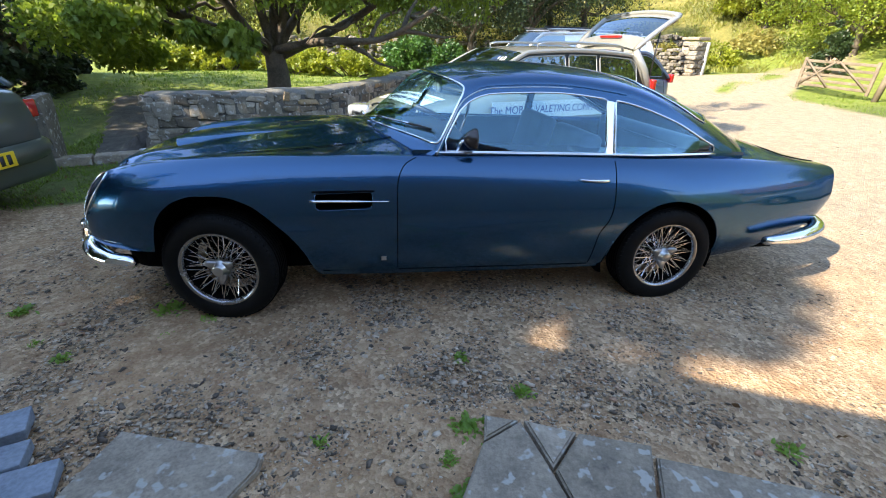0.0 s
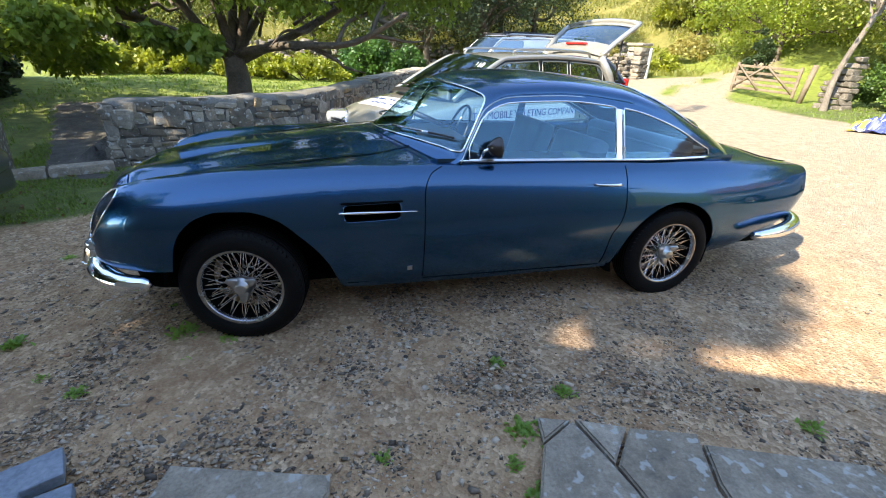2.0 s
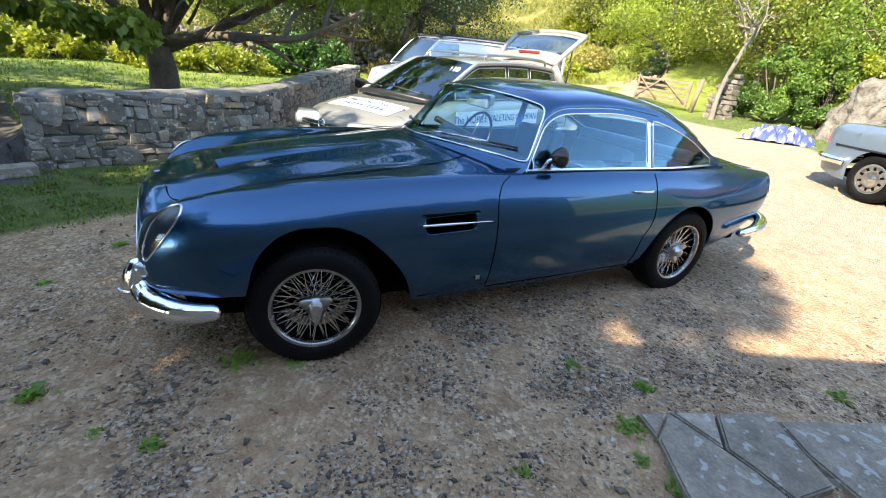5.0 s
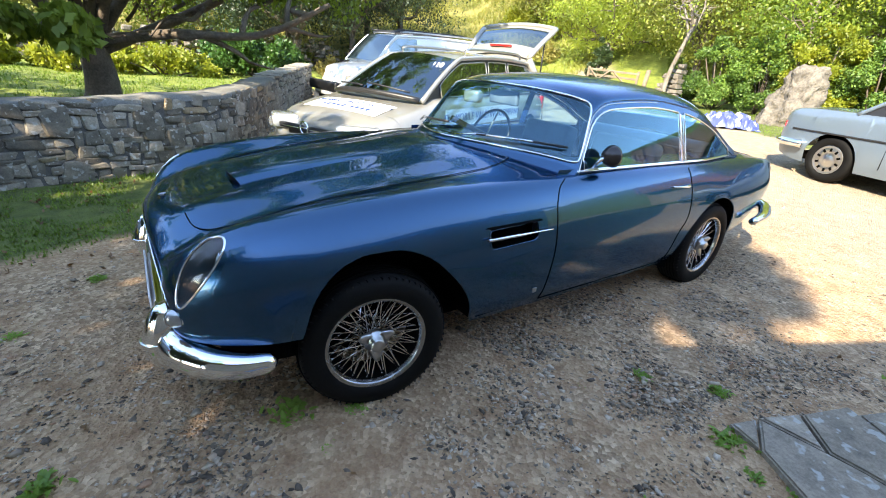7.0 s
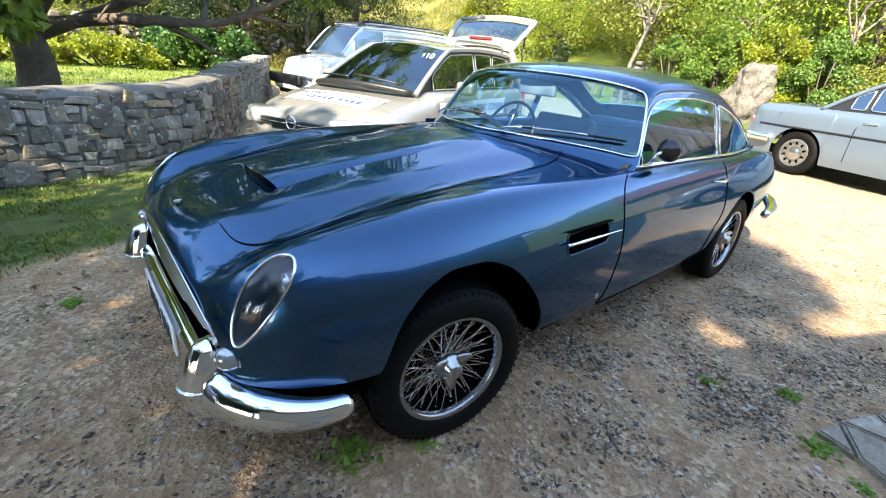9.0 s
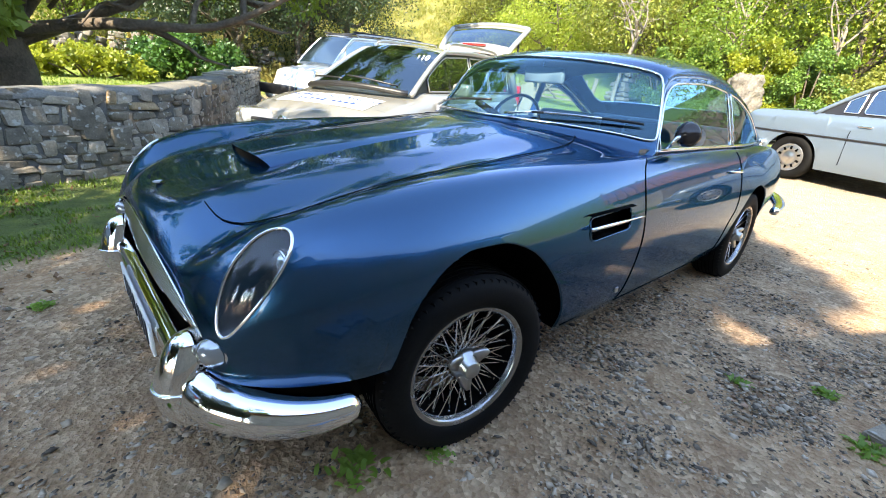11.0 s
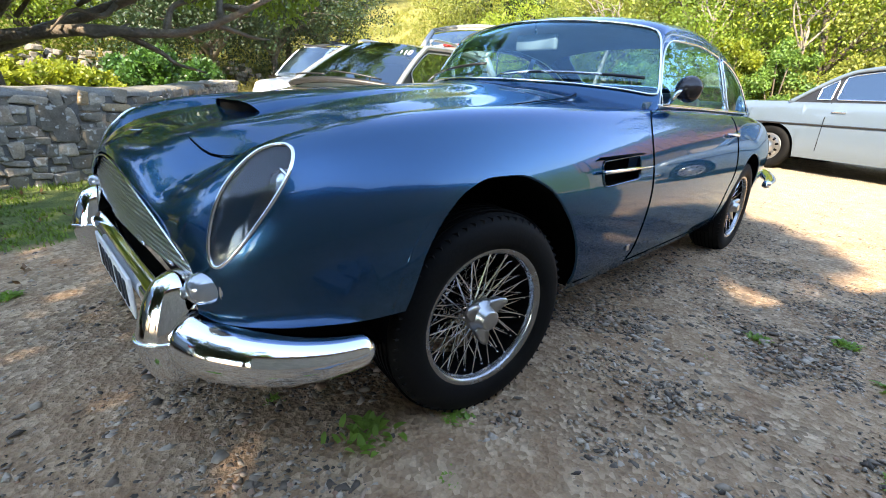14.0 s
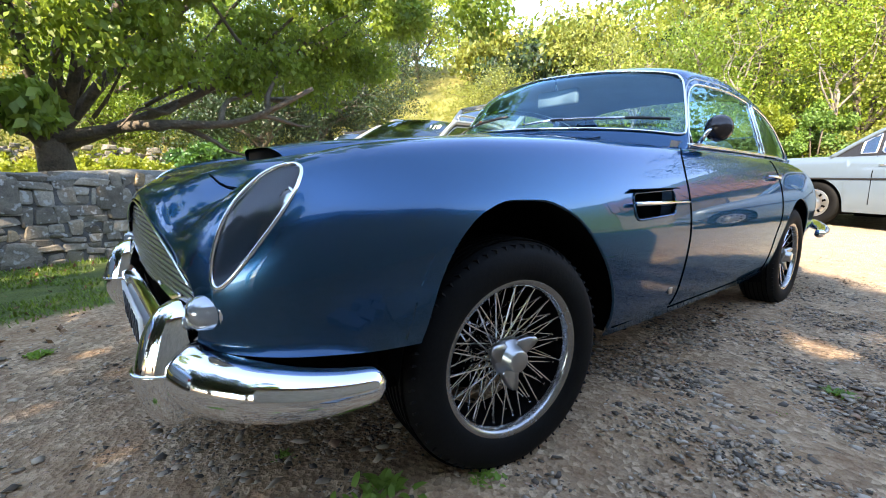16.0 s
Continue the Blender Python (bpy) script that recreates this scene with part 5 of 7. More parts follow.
        if estate:
            part("roof_rail", tube(spline([F(screen[1] + 0.2, zr - 0.03) - Vector((0, s * 0.05, 0)), F(screen[1] + 0.3, zr + 0.05) - Vector((0, s * 0.05, 0)), F(roof_span - 0.25, zr + 0.05) - Vector((0, s * 0.05, 0)), F(roof_span - 0.1, zr - 0.03) - Vector((0, s * 0.05, 0))], 20), 0.016, 8), satin_metal, car)
        part("head_lamp", box((0.17, 0.34, 0.11), (0.205, s * 0.33 * W, 0.595), 0.035, 3), clear_lens, car, "clear headlamp")
        part("tail_lamp", box(lamp[:3] if lamp else ((0.09, 0.10, 0.34) if estate else (0.05, 0.24, 0.11)), (L - 0.075, s * 0.415 * W, lamp[3] if lamp else (0.86 if estate else 0.70)), 0.02, 2), red_lens, car, "red tail lamp")
        for cx in (fx, rx):
            part("wheel_well", box((2 * ar - 0.02, 0.25, 0.50), (cx, s * (0.5 * W - 0.35), wheel_r + 0.10)), dark_void, car)
            wm = new("wheel")
            wm.parent = car
            wm.matrix_basis = Matrix.Translation((cx, s * (0.5 * W - 0.115), wheel_r)) @ Matrix.Rotation(0 if s > 0 else math.pi, 4, "Z")
            part("tyre", turned([(0.19, 0.06), (0.20, 0.085), (0.25, 0.095), (wheel_r - 0.015, 0.085), (wheel_r, 0.06), (wheel_r, -0.06), (0.22, -0.09)], 40), rubber, wm)
            part("rim", turned([(0.0, 0.075), (0.05, 0.078), (0.065, 0.066), (0.12, 0.070), (0.155, 0.080), (0.165, 0.070), (0.185, 0.078), (0.196, 0.084), (0.20, 0.06)], 36), satin_metal, wm, "metal wheel trim")
            for i in range(10):
                a = 2 * math.pi * i / 10
                slot = box((0.03, 0.004, 0.045), (0, 0, 0))
                bmesh.ops.translate(slot, verts=slot.verts, vec=(0, 0.0785, 0.138))
                bmesh.ops.rotate(slot, verts=slot.verts, matrix=Matrix.Rotation(a, 3, "Y"))
                part("slot", slot, dark_void, wm)
    # roof and the two screens across
    F1, F2 = side(-1), side(1)

    def across(x, t, rise=0.05):
        a, b = F1(x, skin(x)), F2(x, skin(x))
        p = a.lerp(b, (t + 1) / 2)
        bulge = 1 - t * t
        lean = -0.16 * bulge if x < screen[1] else (0.10 * bulge if x > roof_span else -0.16 * bulge * max(0, 1 - (x - screen[1]) / 0.4) + 0.10 * bulge * max(0, 1 - (roof_span - x) / 0.4))
        return p + Vector((lean, 0, rise * bulge))
    tt = np.linspace(-1, 1, 17)
    for nm, a, b, m in (("windscreen", screen[0], screen[1] - 0.03, dark_glass), ("roof", screen[1] - 0.03, roof_span, paint_mat), ("rear_window", roof_span, rear_slope, dark_glass)):
        if nm == "rear_window" and tailgate:
            continue
        bm = bmesh.new()
        sheet(bm, [[across(x, t) for t in tt] for x in np.linspace(a, b, 12)])
        part(nm, bm, m, car)
    part("cabin_lining", box((rear_slope - screen[0] - 0.9, W * 0.66, 0.25), ((rear_slope + screen[0]) / 2 + (0.2 if estate else 0.05), 0, belt - 0.18), 0.05), leather, car)
    for x0 in ((screen[1] + 0.45, screen[1] + 1.25) if estate else (screen[1] + 0.05, screen[1] + 0.60)):
        for s in (-1, 1):
            part("seat_back", box((0.14, 0.46, 0.60), (x0 + 0.2, s * 0.35, belt - 0.02), 0.06, 3), leather, car)
    part("front_bumper", tube(spline([(0.42, -0.5 * W - 0.012, 0.40), (0.16, -0.44 * W, 0.40), (0.0, -0.25 * W, 0.40), (-0.03, 0, 0.40), (0.0, 0.25 * W, 0.40), (0.16, 0.44 * W, 0.40), (0.42, 0.5 * W + 0.012, 0.40)], 30), 0.06, 10), paint_mat if estate else chrome, car)
    part("rear_bumper", tube(spline([(L - 0.5, -0.5 * W - 0.012, 0.46), (L - 0.1, -0.46 * W, 0.46), (L + 0.03, -0.25 * W, 0.46), (L + 0.04, 0.25 * W, 0.46), (L - 0.1, 0.46 * W, 0.46), (L - 0.5, 0.5 * W + 0.012, 0.46)], 30), 0.065, 10, flat=1.3 if estate else 0.9), paint_mat if estate else chrome, car)
    if estate:
        part("lower_bumper", box((0.16, W * 0.90, 0.24), (L - 0.07, 0, 0.33), 0.06, 3), paint_mat, car)
    part("grille", box((0.05, 0.55, 0.09), (0.06, 0, 0.585), 0.02), black_trim, car)
    part("lower_grille", box((0.05, 0.8, 0.10), (0.03, 0, 0.30), 0.02), black_trim, car)
    return car, across, lambda x, y: top(x) + 0.025 - 0.025 * (y / (hw(x) - 0.2)) ** 2


# gloss tinted bluish here too, in place of a bluer sky
dark_glass = glass("tinted_glass", (0.50, 0.62, 0.68), 0.60, 0.20, (0.72, 0.88, 1.0))
GOLD = Matrix.Translation((0.67, 2.22, gz(2, 2) + 0.02)) @ Matrix.Rotation(radians(21.4), 4, "Z")
gold, g_across, g_top = plain_car("estate_car", "pale gold estate car with raised tailgate, by the wall", GOLD, gold_paint, 4.03, 1.68, 1.385, 2.50, 0.84, 0.86, 0.915, (1.02, 1.84), 3.62, 3.94, tailgate=True, roof_in=0.31, glass_in=0.19)
WHITE = Matrix.Translation((3.28, 8.85, gz(5, 8.5) + 0.02)) @ Matrix.Rotation(radians(4), 4, "Z")
white = plain_car("white_van", "white high-bonneted van with a roof rack, parked beyond the wall", WHITE, white_paint, 4.75, 1.74, 1.80, 2.75, 0.90, 1.10, 1.16, (0.95, 1.55), 4.35, 4.70, panelled=True, wheel_r=0.36)[0]
BLUE = Matrix.Translation((2.66, 5.12, gz(4, 5) + 0.02)) @ Matrix.Rotation(radians(20), 4, "Z")
plain_car("blue_hatchback", "pale metallic blue hatchback behind the gold estate", BLUE, pale_blue_paint, 4.20, 1.70, 1.44, 2.5, 0.84, 0.88, 0.94, (1.0, 1.75), 3.35, 4.05, roof_in=0.2, lamp=(0.09, 0.20, 0.16, 0.92))
SILVER = Matrix.Translation((6.30, -3.55, gz(7, -1) + 0.03)) @ Matrix.Rotation(radians(73), 4, "Z")
silver = plain_car("silver_saloon", "pale silver-blue two-door saloon with chrome bumpers and trim", SILVER @ Matrix.Translation((0.22, -0.87, 0)), silver_paint, 4.42, 1.74, 1.42, 2.70, 0.84, 0.96, 0.98, (1.45, 2.10), 2.75, 3.42, estate=False, roof_in=0.24, lamp=(0.04, 0.10, 0.10, 0.70))[0]
LEFT = Matrix.Translation((-2.16, 0.74, gz(-2.5, 1))) @ Matrix.Rotation(radians(-9), 4, "Z") @ Matrix.Translation((-4.2, 0, 0))
left_car = plain_car("grey_hatchback", "grey-green hatchback parked at the lawn's edge", LEFT, grey_green_paint, 4.2, 1.68, 1.46, 2.5, 0.80, 0.90, 0.96, (1.0, 1.75), 3.25, 4.02, wheel_r=0.30, estate=True, roof_in=0.2, lamp=(0.09, 0.16, 0.15, 0.78))[0]
lp = part("number_plate", box((0.012, 0.52, 0.115), (4.313, 0, 0.46), 0.003), plate_yellow, left_car, "yellow number plate")
for k in range(7):
    part("plate_bar", box((0.004, 0.034, 0.075), (4.3215, -0.2 + 0.062 * k + (0.03 if k > 3 else 0), 0.46)), ink, lp)
# raised tailgate of the estate: rim, skins and pane, hinged at the roof's end
def gate_at(t, y, drop=0.0):
    """A place on the gate: t from the hinge to the lip, y across; it rises away from the roof and bows at its lip."""
    wd = 0.52 + 0.11 * t ** 0.6
    return Vector((3.70 + 0.64 * t + 0.07 * (1 - y * y) * t, y * wd, 1.39 + 0.44 * t ** 0.8 + 0.06 * (1 - y * y) - drop))


tailgate = part("tailgate", join(*[tube([gate_at(t, s) for t in np.linspace(0, 1, 12)], 0.045, 8, flat=0.7) for s in (-1, 1)], tube([gate_at(1, y) for y in np.linspace(-1, 1, 12)], 0.05, 8, flat=0.7)), gold_paint, gold, "pale tailgate raised open")
for t0, t1 in ((0.0, 0.24), (0.84, 1.0)):
    bm = bmesh.new()
    for drop in (0.0, 0.06):
        sheet(bm, [[gate_at(t, y, drop) for y in np.linspace(-1, 1, 11)] for t in np.linspace(t0, t1, 5)])
    part("tailgate_skin", bm, gold_paint, tailgate)
bm = bmesh.new()
sheet(bm, [[gate_at(t, y, 0.01) for y in np.linspace(-1, 1, 11)] for t in np.linspace(0.24, 0.84, 7)])
part("tailgate_glass", bm, dark_glass, tailgate, "tinted rear glass")
part("brake_lamp", box((0.06, 0.36, 0.03), gate_at(0.13, 0.0) + Vector((0, 0, 0.02)), 0.012), red_lens, tailgate, "red high brake lamp")
for s in (-1, 1):
    part("gas_strut", tube([Vector((3.98, 0.62 * s, 1.05)), gate_at(0.55, s)], 0.012, 6), black_trim, tailgate)
    part("tail_pillar", tube([Vector((3.93, 0.68 * s, 0.90)), Vector((3.83, 0.62 * s, 1.16)), Vector((3.67, 0.55 * s, 1.38))], 0.05, 8), gold_paint, gold)
# the estate's nose: black slots beside a round badge, wide lamps that wrap the corners
for s in (-1, 1):
    part("grille_slot", box((0.05, 0.34, 0.055), (0.035 + 0.012, s * 0.23, 0.615), 0.018), black_trim, gold, "black grille slot")
    part("slot_trim", box((0.052, 0.32, 0.010), (0.030 + 0.012, s * 0.23, 0.612), 0.004), chrome, gold)
    lens = box((0.26, 0.40, 0.13), (0, 0, 0), 0.05, 3)
    bmesh.ops.rotate(lens, verts=lens.verts, matrix=Matrix.Rotation(-s * 0.55, 3, "Z"))
    bmesh.ops.translate(lens, verts=lens.verts, vec=(0.20, s * 0.545, 0.635))
    part("headlamp_lens", lens, lamp_face, gold, "wide clear wrap-round headlamp")
part("nose_badge", join(tube([Vector((0.012, 0.055 * math.cos(a), 0.625 + 0.055 * math.sin(a))) for a in np.linspace(0, 2 * math.pi, 28, endpoint=False)], 0.009, 8, True), tube([Vector((0.012, -0.05, 0.625)), Vector((0.012, 0.05, 0.625))], 0.007, 6)), chrome, gold, "round chrome nose badge")
for y0, y1 in ((-0.55, 0.02), (0.10, 0.60)):
    part("wiper", tube([g_across(1.08, (y0 + (y1 - y0) * k) / 0.7) + Vector((-0.02, 0, 0.02 + 0.03 * k)) for k in np.linspace(0, 1, 8)], 0.009, 6), black_trim, gold)
part("cowl", tube([g_across(1.03, t) + Vector((-0.01, 0, 0.0)) for t in np.linspace(-0.95, 0.95, 20)], 0.028, 8), black_trim, gold, "black scuttle strip")
# the van's roof rack
for x in (1.75, 2.35, 2.95, 3.6):
    part("rack_bar", tube([Vector((x, -0.66, 1.86)), Vector((x, 0.66, 1.86))], 0.022, 6), black_trim, white)
for s in (-1, 1):
    part("rack_rail", tube([Vector((1.62, 0.62 * s, 1.89)), Vector((3.7, 0.62 * s, 1.89))], 0.018, 6), black_trim, white)
part("bumper_bar", box((0.12, 1.5, 0.22), (-0.03, 0, 0.56), 0.04, 2), black_trim, white, "black front bumper")


def sign(car, at, words, size, w, h, mat_ink=None):
    """A flat magnetic sign with lettering, in the car's own axes."""
    board = part("sign", box((w, h, 0.003), (0, 0, 0)), plate_white, car, "white sign with dark lettering", False)
    board.matrix_basis = at
    for k, line in enumerate(words):
        me = text_mesh(line, size[k])
        ob = own("lettering", me, blue_ink if mat_ink is None else mat_ink, board)
        ob.matrix_basis = Matrix.Translation((0, h * (0.5 - (k + 0.5) / len(words)), 0.003))
    return board


up_side = Matrix.Translation((2.02, -0.850, 0.735)) @ Matrix.Rotation(radians(90), 4, "X")
sign(gold, up_side, ["The MOBILE VALETING COMPANY"], [0.117], 1.72, 0.19)


def over_bonnet(u, v, lift):
    """A place on the gold car's bonnet: u across, v up the bonnet."""
    x, y = 0.60 + v, -u
    return Vector((x, y, g_top(x, y) + lift))


bm = bmesh.new()
sheet(bm, [[over_bonnet(u, v, 0.004) for u in np.linspace(-0.52, 0.52, 15)] for v in np.linspace(-0.17, 0.17, 6)])
bs = part("sign", bm, plate_white, gold, "white bonnet sign with dark lettering")
me = text_mesh("MOBILE VALETING CO", 0.105)
for v in me.vertices:
    v.co = over_bonnet(v.co.x, v.co.y + 0.07, 0.007 + v.co.z)
own("lettering", me, blue_ink, bs)
for k in range(9):
    u = -0.32 + 0.072 * k + (0.05 if k > 4 else 0)
    bm = bmesh.new()
    sheet(bm, [[over_bonnet(u + a, b, 0.007) for a in (0, 0.045)] for b in (-0.10, -0.03)])
    part("number_bar", bm, blue_ink, bs)
st = own("screen_sticker", text_mesh("110", 0.11), plate_white, gold, "white screen numerals")
st.matrix_basis = Matrix.Translation(g_across(1.60, -0.80) + Vector((-0.012, 0, 0.012))) @ Matrix.Rotation(radians(-90), 4, "Z") @ Matrix.Rotation(radians(38), 4, "X")
# ---- wall, slabs, gate, house ----
rng = random.Random(4)


def rock_meshes(count, seed):
    """A few uneven block shapes of unit size, shared by many stones."""
    r, out = random.Random(seed), []
    for _ in range(count):
        bm = box((1, 1, 1), (0, 0, 0), 0.20, 2, 0.17, r)
        me = bpy.data.meshes.new("rock")
        bmesh.ops.recalc_face_normals(bm, faces=bm.faces)
        bm.to_mesh(me)
        bm.free()
        me.materials.append(wall_stone)
        out.append(me)
    return out


rocks = rock_meshes(14, 9)
run_len = [0.0]
for a, b in zip(wall_run, wall_run[1:]):
    run_len.append(run_len[-1] + (b - a).length)


def on_run(d):
    """Place and direction at a distance along the wall."""
    d = min(max(d, 0), run_len[-1] - 1e-4)
    i = max(0, int(np.searchsorted(run_len, d, side="right")) - 1)
    a, b = wall_run[i], wall_run[i + 1]
    t = (d - run_len[i]) / (run_len[i + 1] - run_len[i])
    return a.lerp(b, t), (b - a).normalized()


WALL_H, WALL_T = 0.74, 0.40
core = bmesh.new()
rings = []
for d in np.linspace(0.03, run_len[-1], 70):
    p, f = on_run(d)
    nrm = Vector((-f.y, f.x))
    z0 = gz(p.x - nrm.x * 0.4, p.y - nrm.y * 0.4) - 0.2
    h = WALL_H + 0.02 * d
    t = WALL_T / 2 - 0.008
    rings.append([(*(p - nrm * t), z0), (*(p - nrm * t), h - 0.04), (*(p + nrm * t), h - 0.04), (*(p + nrm * t), z0)])
rows = sheet(core, rings)
core.faces.new(rows[0])
garden_wall = part("garden_wall", core, mortar, None, "curved grey rubble stone garden wall, waist high")
tagged(garden_wall, category="wall", kind="structure")
count = 0
far_stones = []


def lay_stone(d, w, z, tall):
    """One stone of the wall's face at a distance along it."""
    global count
    p, f = on_run(d + w / 2)
    nrm = Vector((-f.y, f.x))
    zz = gz(p.x - nrm.x * 0.5, p.y - nrm.y * 0.5) + z + tall / 2 + 0.02 * d * (z / WALL_H) + rng.uniform(-0.01, 0.01)
    depth = rng.uniform(0.10, 0.15)
    at = p - nrm * (WALL_T / 2 - depth / 2 + 0.002 + rng.uniform(0, 0.016))
    m = Matrix.Translation((at.x, at.y, zz)) @ Matrix.Rotation(math.atan2(f.y, f.x) + rng.uniform(-0.09, 0.09), 4, "Z") @ Matrix.Rotation(rng.uniform(-0.15, 0.15), 4, "Y") @ Matrix.Rotation(math.pi * rng.randrange(2), 4, "X") @ Matrix.Diagonal((w * rng.uniform(0.98, 1.08), depth, tall * rng.uniform(0.98, 1.12), 1))
    if d < 4.4 and count < 300:
        own("stone", rng.choice(rocks), wall_stone, garden_wall).matrix_basis = m
        count += 1
    else:
        far_stones.append((rng.choice(rocks), m))


z = 0.0
while z < WALL_H - 0.05:
    ch = rng.uniform(0.085, 0.15)
    if z + ch > WALL_H - 0.09:
        ch = WALL_H - 0.01 - z
    d = rng.uniform(-0.1, 0.0)
    while d < run_len[-1]:
        w = rng.uniform(0.09, 0.26)
        pick = rng.random()
        if pick < 0.52:
            lay_stone(d, w * 0.8, z, ch)
            w *= 0.8
        elif pick < 0.97:
            cut = rng.uniform(0.35, 0.65)
            lay_stone(d, w, z, ch * cut)
            lay_stone(d + rng.uniform(-0.02, 0.02), w * rng.uniform(0.85, 1.0), z + ch * cut, ch * (1 - cut))
        else:
            for q in range(3):
                lay_stone(d + rng.uniform(-0.02, 0.02), w * rng.uniform(0.7, 1.0), z + ch * q / 3, ch / 3)
        d += w
    z += ch


# a few large face stones among the small ones
for d, w, z, tall in ((0.04, 0.24, 0.42, 0.26), (0.55, 0.22, 0.44, 0.25), (1.22, 0.26, 0.45, 0.21), (1.50, 0.20, 0.22, 0.25), (2.2, 0.22, 0.20, 0.22), (2.75, 0.20, 0.46, 0.24), (0.62, 0.26, 0.02, 0.18), (3.4, 0.22, 0.40, 0.26)):
    p, f = on_run(d + w / 2)
    nrm = Vector((-f.y, f.x))
    at = p - nrm * (WALL_T / 2 - 0.045)
    own("large_stone", rng.choice(rocks), wall_stone, garden_wall).matrix_basis = Matrix.Translation((at.x, at.y, gz(p.x - nrm.x * 0.5, p.y - nrm.y * 0.5) + z + tall / 2)) @ Matrix.Rotation(math.atan2(f.y, f.x), 4, "Z") @ Matrix.Rotation(rng.uniform(-0.15, 0.15), 4, "Y") @ Matrix.Diagonal((w, 0.15, tall, 1))


def joined(pairs):
    """Many placed meshes as one."""
    verts, faces, off = [], [], 0
    for me, m in pairs:
        co = np.empty(len(me.vertices) * 3, np.float32)
        me.vertices.foreach_get("co", co)
        mm = np.array(m)
        verts.append(co.reshape(-1, 3) @ mm[:3, :3].T + mm[:3, 3])
        faces += [[i + off for i in p.vertices] for p in me.polygons]
        off += len(me.vertices)
    return mesh_of(np.concatenate(verts).tolist(), faces, False)


# smooth cement cap on the nearer run, loose coping stones on the far one
CAP_END = 4.6
cap = bmesh.new()
cap_rings = []
for d in np.linspace(0.0, CAP_END, 60):
    p, f = on_run(d)
    nrm = Vector((-f.y, f.x))
    h = WALL_H + 0.02 * d - 0.012 + 0.008 * math.sin(5.1 * d) + 0.005 * math.sin(13.0 * d)
    half = WALL_T / 2 + 0.008 * math.sin(7.0 * d)
    cap_rings.append([(*(p + nrm * half * u), h + v) for u, v in ((-1.02, -0.055), (-1.03, -0.025), (-0.93, 0.0), (-0.5, 0.014), (0.0, 0.018), (0.5, 0.014), (0.93, 0.0), (1.03, -0.025), (1.02, -0.055))])
cap_rows = sheet(cap, cap_rings)
cap.faces.new(cap_rows[0])
cap.faces.new(cap_rows[-1])
part("cement_cap", cap, cement, garden_wall, "weathered grey cement capping")
tops = []
d = CAP_END - 0.05
while d < run_len[-1]:
    w = rng.uniform(0.16, 0.38)
    p, f = on_run(d + w / 2)
    tops.append((rng.choice(rocks), Matrix.Translation((p.x, p.y, WALL_H + 0.02 * d - 0.02 + rng.uniform(-0.01, 0.012))) @ Matrix.Rotation(math.atan2(f.y, f.x) + rng.uniform(-0.08, 0.08), 4, "Z") @ Matrix.Diagonal((w, WALL_T + rng.uniform(-0.03, 0.03), 0.07, 1))))
    d += w * 0.97
ends = []
p0, f0 = on_run(0)
n0 = Vector((-f0.y, f0.x))
for k in range(7):
    for j in (-1, 1):
        q = p0 + f0 * 0.02 + n0 * (0.10 * j)
        ends.append((rng.choice(rocks), Matrix.Translation((q.x, q.y, 0.05 + 0.102 * k)) @ Matrix.Rotation(math.atan2(f0.y, f0.x), 4, "Z") @ Matrix.Diagonal((0.14, 0.2, 0.098, 1))))
tagged(own("coping", joined(tops + ends + far_stones), wall_stone, garden_wall), kind="stuff")


def slab(name, outline, thick, z, label, mat_s, category="slab", group=""):
    """A flat stone with worn edges from an outline on the ground."""
    bm = bmesh.new()
    vs = [bm.verts.new((x, y, 0)) for x, y in outline]
    f = bm.faces.new(vs)
    if f.normal.z < 0:
        f.normal_flip()
    ext = bmesh.ops.extrude_face_region(bm, geom=[f])
    up = [v for v in ext["geom"] if isinstance(v, bmesh.types.BMVert)]
    bmesh.ops.translate(bm, verts=up, vec=(0, 0, thick))
    edges = [e for e in bm.edges if all(abs(v.co.z - thick) < 1e-6 for v in e.verts)]
    bmesh.ops.bevel(bm, geom=edges, offset=0.008, segments=2, affect="EDGES")
    bmesh.ops.translate(bm, verts=bm.verts, vec=(0, 0, z))
    ob = part(name, bm, mat_s, None, label, False)
    return tagged(ob, category=category, group=group)


worn = "worn grey-buff paving slab blotched with lichen, set in gravel"
for outline, thick in (
        ([(-0.176, -1.579), (0.36, -1.748), (0.355, -1.814), (0.286, -1.925), (0.208, -2.039), (-0.221, -1.981), (-0.251, -1.84)], 0.050),
        ([(1.19, -1.66), (1.314, -1.705), (1.158, -1.783)], 0.043),
        ([(1.321, -1.715), (1.36, -1.934), (1.376, -2.048), (1.376, -2.195), (0.975, -2.141), (1.031, -2.007), (1.15, -1.798)], 0.046),
        ([(1.339, -1.708), (1.52, -1.791), (1.373, -1.932)], 0.044),
        ([(1.528, -1.8), (1.774, -1.889), (1.668, -2.091), (1.599, -2.225), (1.389, -2.197), (1.385, -2.054), (1.376, -1.946)], 0.047),
        ([(1.772, -1.931), (2.306, -2.155), (2.40, -2.40), (1.63, -2.36), (1.690, -2.093)], 0.036)):
    slab("paving_slab", outline, thick, -0.024, worn, slab_stone, group="paving slabs")
